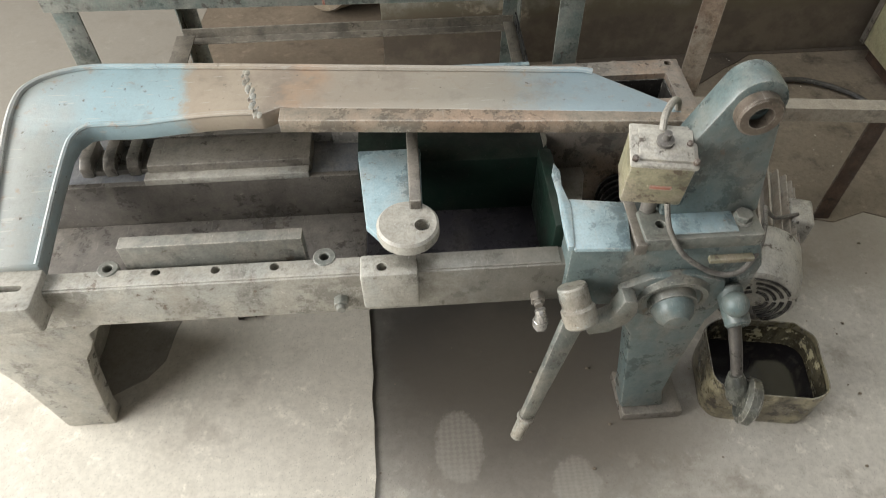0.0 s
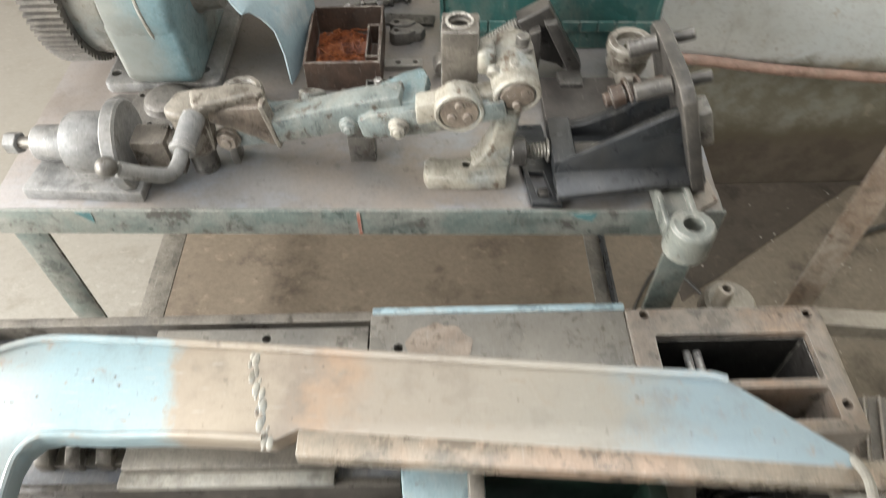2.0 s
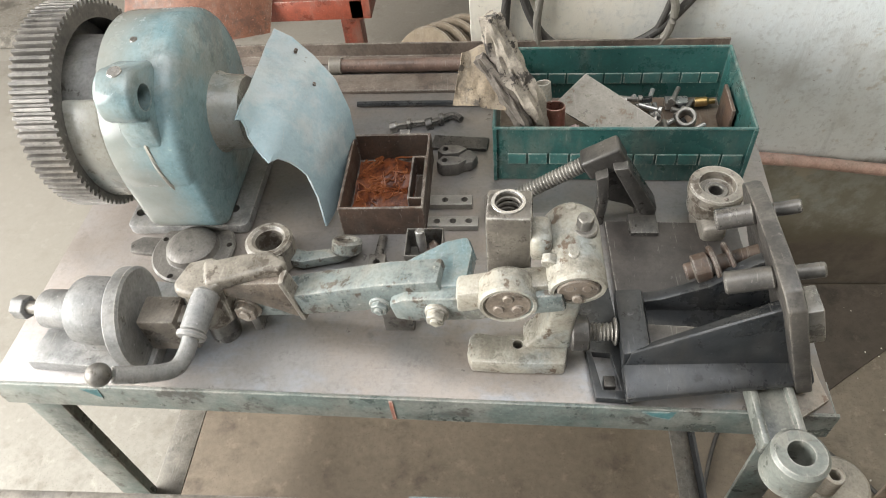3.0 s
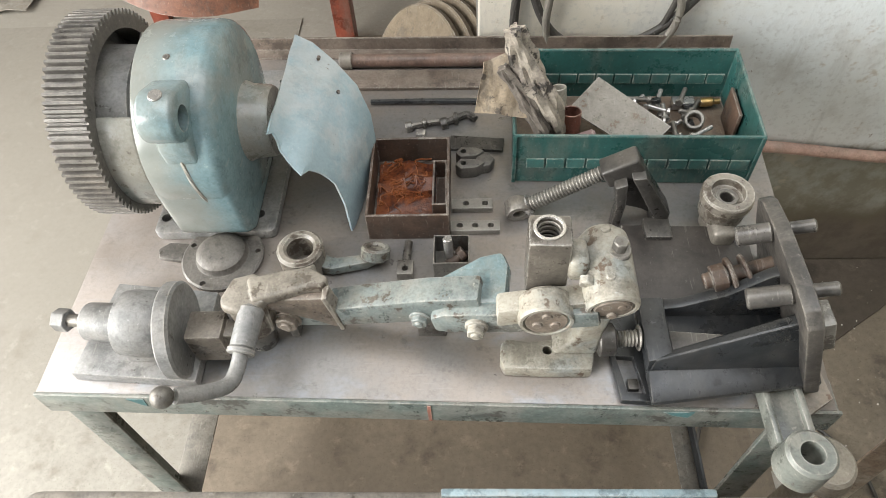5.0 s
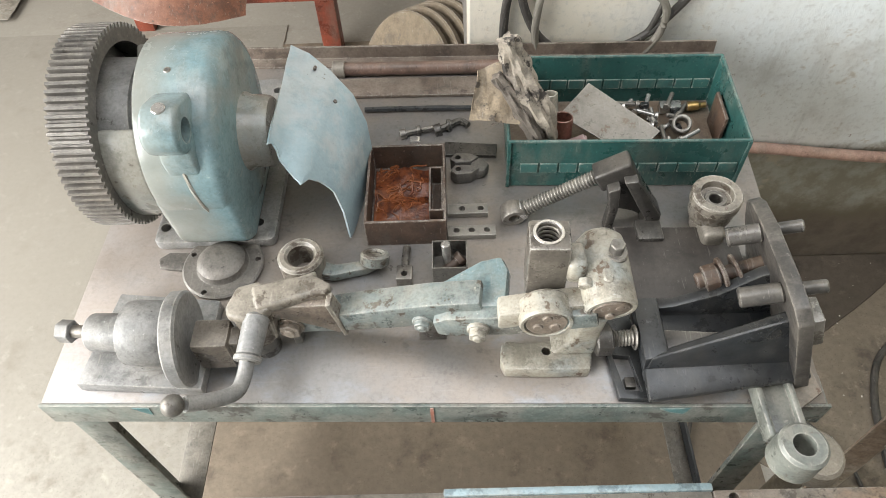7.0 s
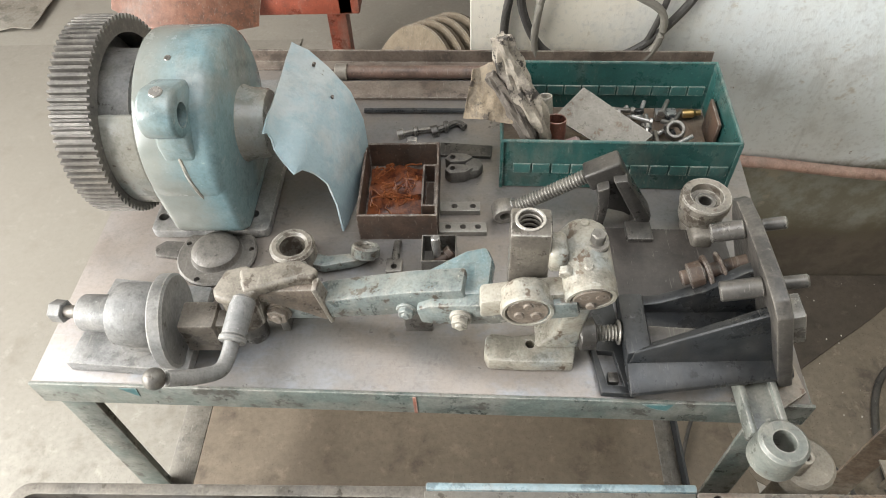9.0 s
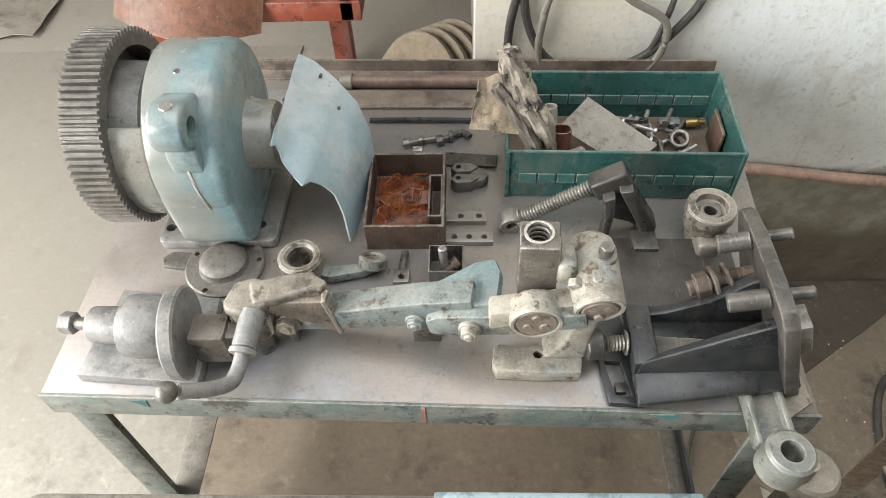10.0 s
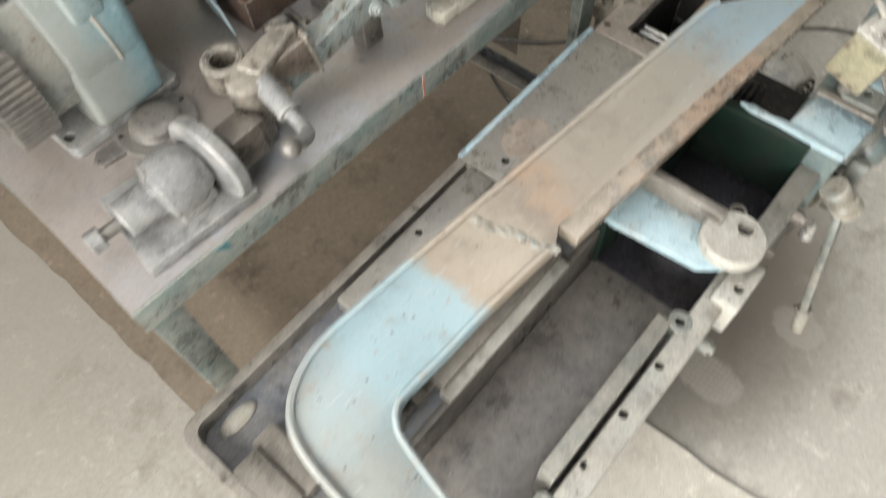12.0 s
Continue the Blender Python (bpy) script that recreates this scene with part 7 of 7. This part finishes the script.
def build_screw_yoke():
    root = thing("screw_yoke", (0.06, 1.46, TOP), "dark cast yoke with a threaded adjusting screw", "yoke")
    a, b = Vector((-0.06, 1.483, 0.772)), Vector((0.062, 1.487, 0.848))
    bm = bm_new()
    lathe(bm, [(0, 0), (0.0185, 0), (0.02, 0.003), (0.02, 0.022), (0.0185, 0.025), (0, 0.025)], (-0.07, 1.468, 0.769), (-0.074, 1.5, 0.774), 26)
    part("eye_end", bm, GREY, root, "", cyl(bm_new(), (-0.068, 1.44, 0.769), (-0.075, 1.53, 0.774), 0.0095, bevel=0))
    prof, n, h = [(0, 0)], 26, 0.0052
    for k in range(n):
        prof += [(0.0095, k * h), (0.0118, k * h + h * 0.35), (0.0118, k * h + h * 0.6)]
    prof += [(0.0095, n * h), (0, n * h)]
    bm = bm_new()
    lathe(bm, prof, a, b, 20)
    part("threaded_screw", bm, STEEL, root, "grey steel thread")
    bm = bm_new()
    ring(bm, a, a + (b - a) * 0.06, 0.0165, 0.009, 20)
    part("washer", bm, BRIGHT, root)
    R = frame_to((0.052, 1.4865, 0.838), (0.052 + 0.122, 1.4865, 0.838 + 0.07))
    bm = bm_new()
    box(bm, (-0.017, -0.018, 0.0), (0.017, 0.018, 0.058), 0.005, R, 3)
    part("nut_block", bm, BLACKISH, root, "dark square nut block")
    for pts, y0, y1 in (([(0.064, 0.842), (0.082, 0.85), (0.086, 0.8), (0.083, TOP), (0.069, TOP), (0.071, 0.8)], 1.452, 1.472),
                        ([(0.086, 0.858), (0.107, 0.86), (0.156, 0.78), (0.156, TOP), (0.13, TOP), (0.13, 0.775)], 1.455, 1.49)):
        bm = bm_new()
        prism(bm, pts, "xz", y0, y1, 0.004)
        part("yoke_leg", bm, BLACKISH, root)
    bm = bm_new()
    prism(bm, [(0.068, 0.842), (0.1, 0.852), (0.143, 0.785), (0.132, TOP + 0.006), (0.118, TOP + 0.016), (0.076, TOP + 0.03)], "xz", 1.479, 1.487, 0.002)
    part("yoke_web", bm, BLACKISH, root, "thin web between the yoke legs")
    bm = bm_new()
    box(bm, (0.116, 1.42, TOP), (0.157, 1.46, 0.77), 0.004)
    part("pad", bm, BLACKISH, root)


build_screw_yoke()


def build_ring_flange():
    root = thing("flanged_bearing", (0.232, 1.46, TOP), "dusty round flanged bearing on a short stem", "bearing")
    bm = bm_new()
    lathe(bm, [(0.0165, 0), (0.032, 0), (0.034, 0.006), (0.035, 0.03), (0.038, 0.033), (0.038, 0.046), (0.036, 0.049), (0.0245, 0.049), (0.0235, 0.036), (0.0165, 0.034), (0.0165, 0)], (0.232, 1.462, 0.775), (0.232, 1.455, 1), 44)
    part("flange", bm, CREAMGREY, root)
    for k in range(3):
        bm = bm_new()
        a = radians(40 + 120 * k)
        cyl(bm, (0.232 + 0.031 * math.cos(a), 1.4605 + 0.031 * math.sin(a), 0.8225), (0.232 + 0.031 * math.cos(a), 1.4605 + 0.031 * math.sin(a), 0.8255), 0.0032, seg=12)
        part("screw", bm, RUST, root)
    bm = bm_new()
    ring(bm, (0.232, 1.461, 0.785), (0.232, 1.4605, 0.813), 0.017, 0.0095, 30)
    part("bearing_race", bm, STEEL, root)
    bm = bm_new()
    box(bm, (0.212, 1.41, TOP), (0.245, 1.45, 0.785), 0.008, None, 3)
    cyl(bm, (0.232, 1.462, TOP), (0.232, 1.462, 0.779), 0.026)
    part("stem", bm, GREY, root)


build_ring_flange()


UPRIGHT = worn("dusty_black_upright", (0.05, 0.046, 0.042), (0.085, 0.076, 0.065), (0.03, 0.026, 0.022), 0.5, 0.5, 0.0, seed=71, patch=12, edge=0.7, edge_to=(0.27, 0.24, 0.2), grain=0.2)
BROWNPLATE = worn("dusty_brown_black_plate", (0.05, 0.043, 0.038), (0.07, 0.06, 0.053), (0.03, 0.026, 0.022), 0.12, 0.5, 0.0, seed=73, patch=7, grain=0.12, mottle=0.7)


def build_black_bracket():
    root = thing("angle_bracket", (0.2, 1.28, TOP), "large black oiled cast angle bracket with two pins", "bracket")
    bm = bm_new()
    prism(bm, [(0.088, 1.27), (0.084, 1.452), (0.268, 1.444), (0.268, 1.27)], "xy", TOP, 0.762, 0.0015)
    part("rear_plate", bm, BROWNPLATE, root, "flat black rear plate")
    # the casting lies on the strip and on the link arm, its upright leaning inwards
    bm = bm_new()
    prism(bm, [(0.077, 1.186), (0.08, 1.3), (0.285, 1.3), (0.29, 1.186)], "xy", 0.7795, 0.789, 0.0015)
    part("base_web", bm, BLACK, root)
    bm = bm_new()
    slab(bm, [(0.077, 1.146, 0.7805), (0.289, 1.172, 0.7805), (0.288, 1.2, 0.7805), (0.076, 1.19, 0.7805)],
         [(0.077, 1.146, 0.79), (0.289, 1.172, 0.79), (0.286, 1.191, 0.803), (0.076, 1.186, 0.8)], 0.002)
    part("front_skirt", bm, BLACK, root, "sloping black front skirt")
    bm = bm_new()
    slab(bm, [(0.077, 1.184, 0.786), (0.285, 1.188, 0.786), (0.236, 1.195, 0.897), (0.083, 1.192, 0.812)],
         [(0.085, 1.212, 0.786), (0.285, 1.214, 0.786), (0.238, 1.211, 0.899), (0.11, 1.206, 0.818)], 0.003)
    part("front_rib", bm, BLACK, root, "black front rib rising to the upright")
    bm = bm_new()
    slab(bm, [(0.077, 1.19, 0.786), (0.116, 1.196, 0.786), (0.116, 1.288, 0.786), (0.077, 1.288, 0.786)],
         [(0.075, 1.191, 0.813), (0.107, 1.197, 0.815), (0.107, 1.286, 0.815), (0.075, 1.286, 0.813)], 0.003)
    part("end_block", bm, BLACK, root)
    bm = bm_new()
    prism(bm, [(0.1, 0.786), (0.282, 0.786), (0.246, 0.888), (0.225, 0.876), (0.184, 0.836), (0.13, 0.81), (0.1, 0.804)], "xz", 1.272, 1.288, 0.003)
    part("rear_rib", bm, BLACK, root)
    # paler slab that paints the highlight on the sloping web
    bm = bm_new()
    slab(bm, [(0.108, 1.204, 0.788), (0.23, 1.208, 0.788), (0.23, 1.222, 0.788), (0.108, 1.244, 0.788)],
         [(0.108, 1.204, 0.803), (0.23, 1.208, 0.826), (0.23, 1.216, 0.828), (0.108, 1.24, 0.805)], 0.002)
    part("lit_ledge", bm, PINSTEEL, root, "paler ledge inside the bracket, standing for its lit top")
    a = radians(19)
    L = Matrix(((math.cos(a), 0, -math.sin(a), 0.291), (0, 1, 0, 0), (math.sin(a), 0, math.cos(a), 0.772), (0, 0, 0, 1)))
    bm = bm_new()
    prism(bm, [(1.168, 0.0), (1.165, 0.172), (1.18, 0.188), (1.215, 0.193), (1.3, 0.187), (1.352, 0.17), (1.378, 0.145), (1.392, 0.09), (1.4, -0.014), (1.302, -0.014), (1.3, 0.0)], "yz", -0.0185, 0.0, 0.0025, L)
    up = part("upright_plate", bm, UPRIGHT, root, "leaning upright plate with a worn edge")
    for y, h, n0, n1 in ((1.306, 0.168, -0.06, 0.03), (1.219, 0.164, -0.068, 0.03)):
        bm = bm_new()
        cyl(bm, L @ Vector((n0, y + 0.004, h)), L @ Vector((-0.0185, y, h)), 0.0125, bevel=0.002)
        cyl(bm, L @ Vector((0.0, y, h)), L @ Vector((n1, y - 0.003, h)), 0.0082, bevel=0.002)
        part("pin", bm, PINSTEEL, up, "steel pin through the plate")
    bm = bm_new()
    hexa(bm, (0.168, 1.297, 0.837), (0.186, 1.299, 0.843), 0.0185)
    ring(bm, (0.188, 1.3, 0.844), (0.194, 1.301, 0.846), 0.0225, 0.011, 22)
    cyl(bm, (0.158, 1.296, 0.834), (0.252, 1.306, 0.864), 0.0105)
    ring(bm, (0.206, 1.302, 0.85), (0.211, 1.303, 0.852), 0.022, 0.011, 22)
    part("rusty_nut", bm, RUST, root, "rusty nut and washers on a stud")
    bm = bm_new()
    hexa(bm, (0.018, 1.231, 0.797), (0.04, 1.232, 0.797), 0.0225, 0.002)
    part("jack_bolt", bm, BLACKISH, root, "dark hexagon jack bolt")
    prof = [(0, 0)]
    for k in range(11):
        prof += [(0.0095, k * 0.0045), (0.0115, k * 0.0045 + 0.002)]
    bm = bm_new()
    lathe(bm, prof + [(0.0095, 0.055), (0, 0.055)], (0.034, 1.232, 0.797), (0.09, 1.235, 0.797), 18)
    ring(bm, (0.07, 1.234, 0.797), (0.0735, 1.234, 0.797), 0.0175, 0.0115, 26)
    part("bolt_thread", bm, STEEL, root)
    bm = bm_new()
    box(bm, (0.0005, 1.192, 0.065), (0.022, 1.228, 0.126), 0.003, L)
    part("pale_block", bm, PALESTEEL, up, "pale grey block bolted outside")
    # black slotted strip under the bolt
    root = thing("slotted_strip", (0.065, 1.25, TOP), "black slotted steel strip beside the bracket", "strip")
    bm = bm_new()
    prism(bm, [(0.046, 1.163), (0.09, 1.16), (0.078, 1.33), (0.03, 1.332)], "xy", TOP, 0.762, 0.002)
    part("strip", bm, BLACK, root, "", prism(bm_new(), [(0.055, 1.174), (0.078, 1.172), (0.07, 1.225), (0.046, 1.227)], "xy", 0.74, 0.78, 0))
    bm = bm_new()
    box(bm, (0.058, 1.18, TOP), (0.072, 1.195, 0.759), 0.001)
    part("insert", bm, BLACKISH, root)


build_black_bracket()


def build_link():
    root = thing("link_arm", (0.243, 1.12, TOP), "grey-green link arm with a bored eye hanging over the bench edge", "link arm")
    bm = bm_new()
    cyl(bm, (0.243, 1.077, 0.756), (0.243, 1.077, 0.808), 0.0305, 0.0295, 40, 0.004)
    part("eye", bm, SEADARK, root, "bored grey-green eye", cyl(bm_new(), (0.243, 1.077, 0.7), (0.243, 1.077, 0.85), 0.014, bevel=0))
    bm = bm_new()
    box(bm, (0.222, 1.1, 0.762), (0.266, 1.2, 0.77), 0.002)
    box(bm, (0.219, 1.1, 0.752), (0.228, 1.2, 0.779), 0.003)
    box(bm, (0.26, 1.1, 0.752), (0.269, 1.2, 0.779), 0.003)
    part("shank", bm, SEADARK, root, "channel-shaped shank")
    bm = bm_new()
    prism(bm, [(0.272, 1.14), (0.312, 1.165), (0.306, 1.22), (0.278, 1.2)], "xy", 0.7525, 0.76, 0.001)
    part("tail", bm, PALEIRON, root)


build_link()


def build_back_stock():
    bm = bm_new()
    ring(bm, (-0.375, 1.862, 0.7635), (0.34, 1.845, 0.7635), 0.013, 0.0105, 20)
    solo("rusty_pipe", bm, PIPEBROWN, (-0.1, 1.86, TOP), "rusty brown pipe along the back of the bench", "pipe")
    bm = bm_new()
    ring(bm, (-0.392, 1.863, 0.7635), (-0.368, 1.862, 0.7635), 0.0165, 0.0132, 20)
    solo("pipe_socket", bm, GREY, (-0.38, 1.862, TOP), "grey pipe socket on the pipe end", "socket")
    bm = bm_new()
    box(bm, (-0.44, -0.026, TOP), (0.34, 0.026, 0.757), 0.001, Matrix.Translation((0, 1.808, 0)) @ Matrix.Rotation(radians(-1.3), 4, "Z"))
    solo("flat_stock", bm, FLATBROWN, (-0.1, 1.81, TOP), "long brown flat steel bar at the back of the bench", "bar")
    bm = bm_new()
    angle_iron(bm, (-0.735, 1.925, TOP), (0.35, 1.89, TOP), (0, -1, 0), (0, 0, 1), 0.03, 0.004)
    solo("back_angle", bm, FLATBROWN, (-0.1, 1.9, TOP), "rust-brown angle iron along the back edge", "angle iron")
    bm = bm_new()
    tube(bm, [(-0.325, 1.752, 0.756), (-0.2, 1.75, 0.756), (-0.07, 1.745, 0.756)], 0.005, 8)
    solo("thin_rod", bm, BLACK, (-0.2, 1.75, TOP), "thin black rod on the bench", "rod")


PIPEBROWN = worn("brown_painted_pipe", (0.17, 0.105, 0.08), (0.2, 0.13, 0.1), (0.08, 0.055, 0.045), 0.35, 0.5, seed=45)
FLATBROWN = worn("dull_brown_flat_steel", (0.16, 0.125, 0.1), (0.2, 0.16, 0.13), (0.09, 0.07, 0.055), 0.5, 0.55, 0.2, seed=46)
build_back_stock()
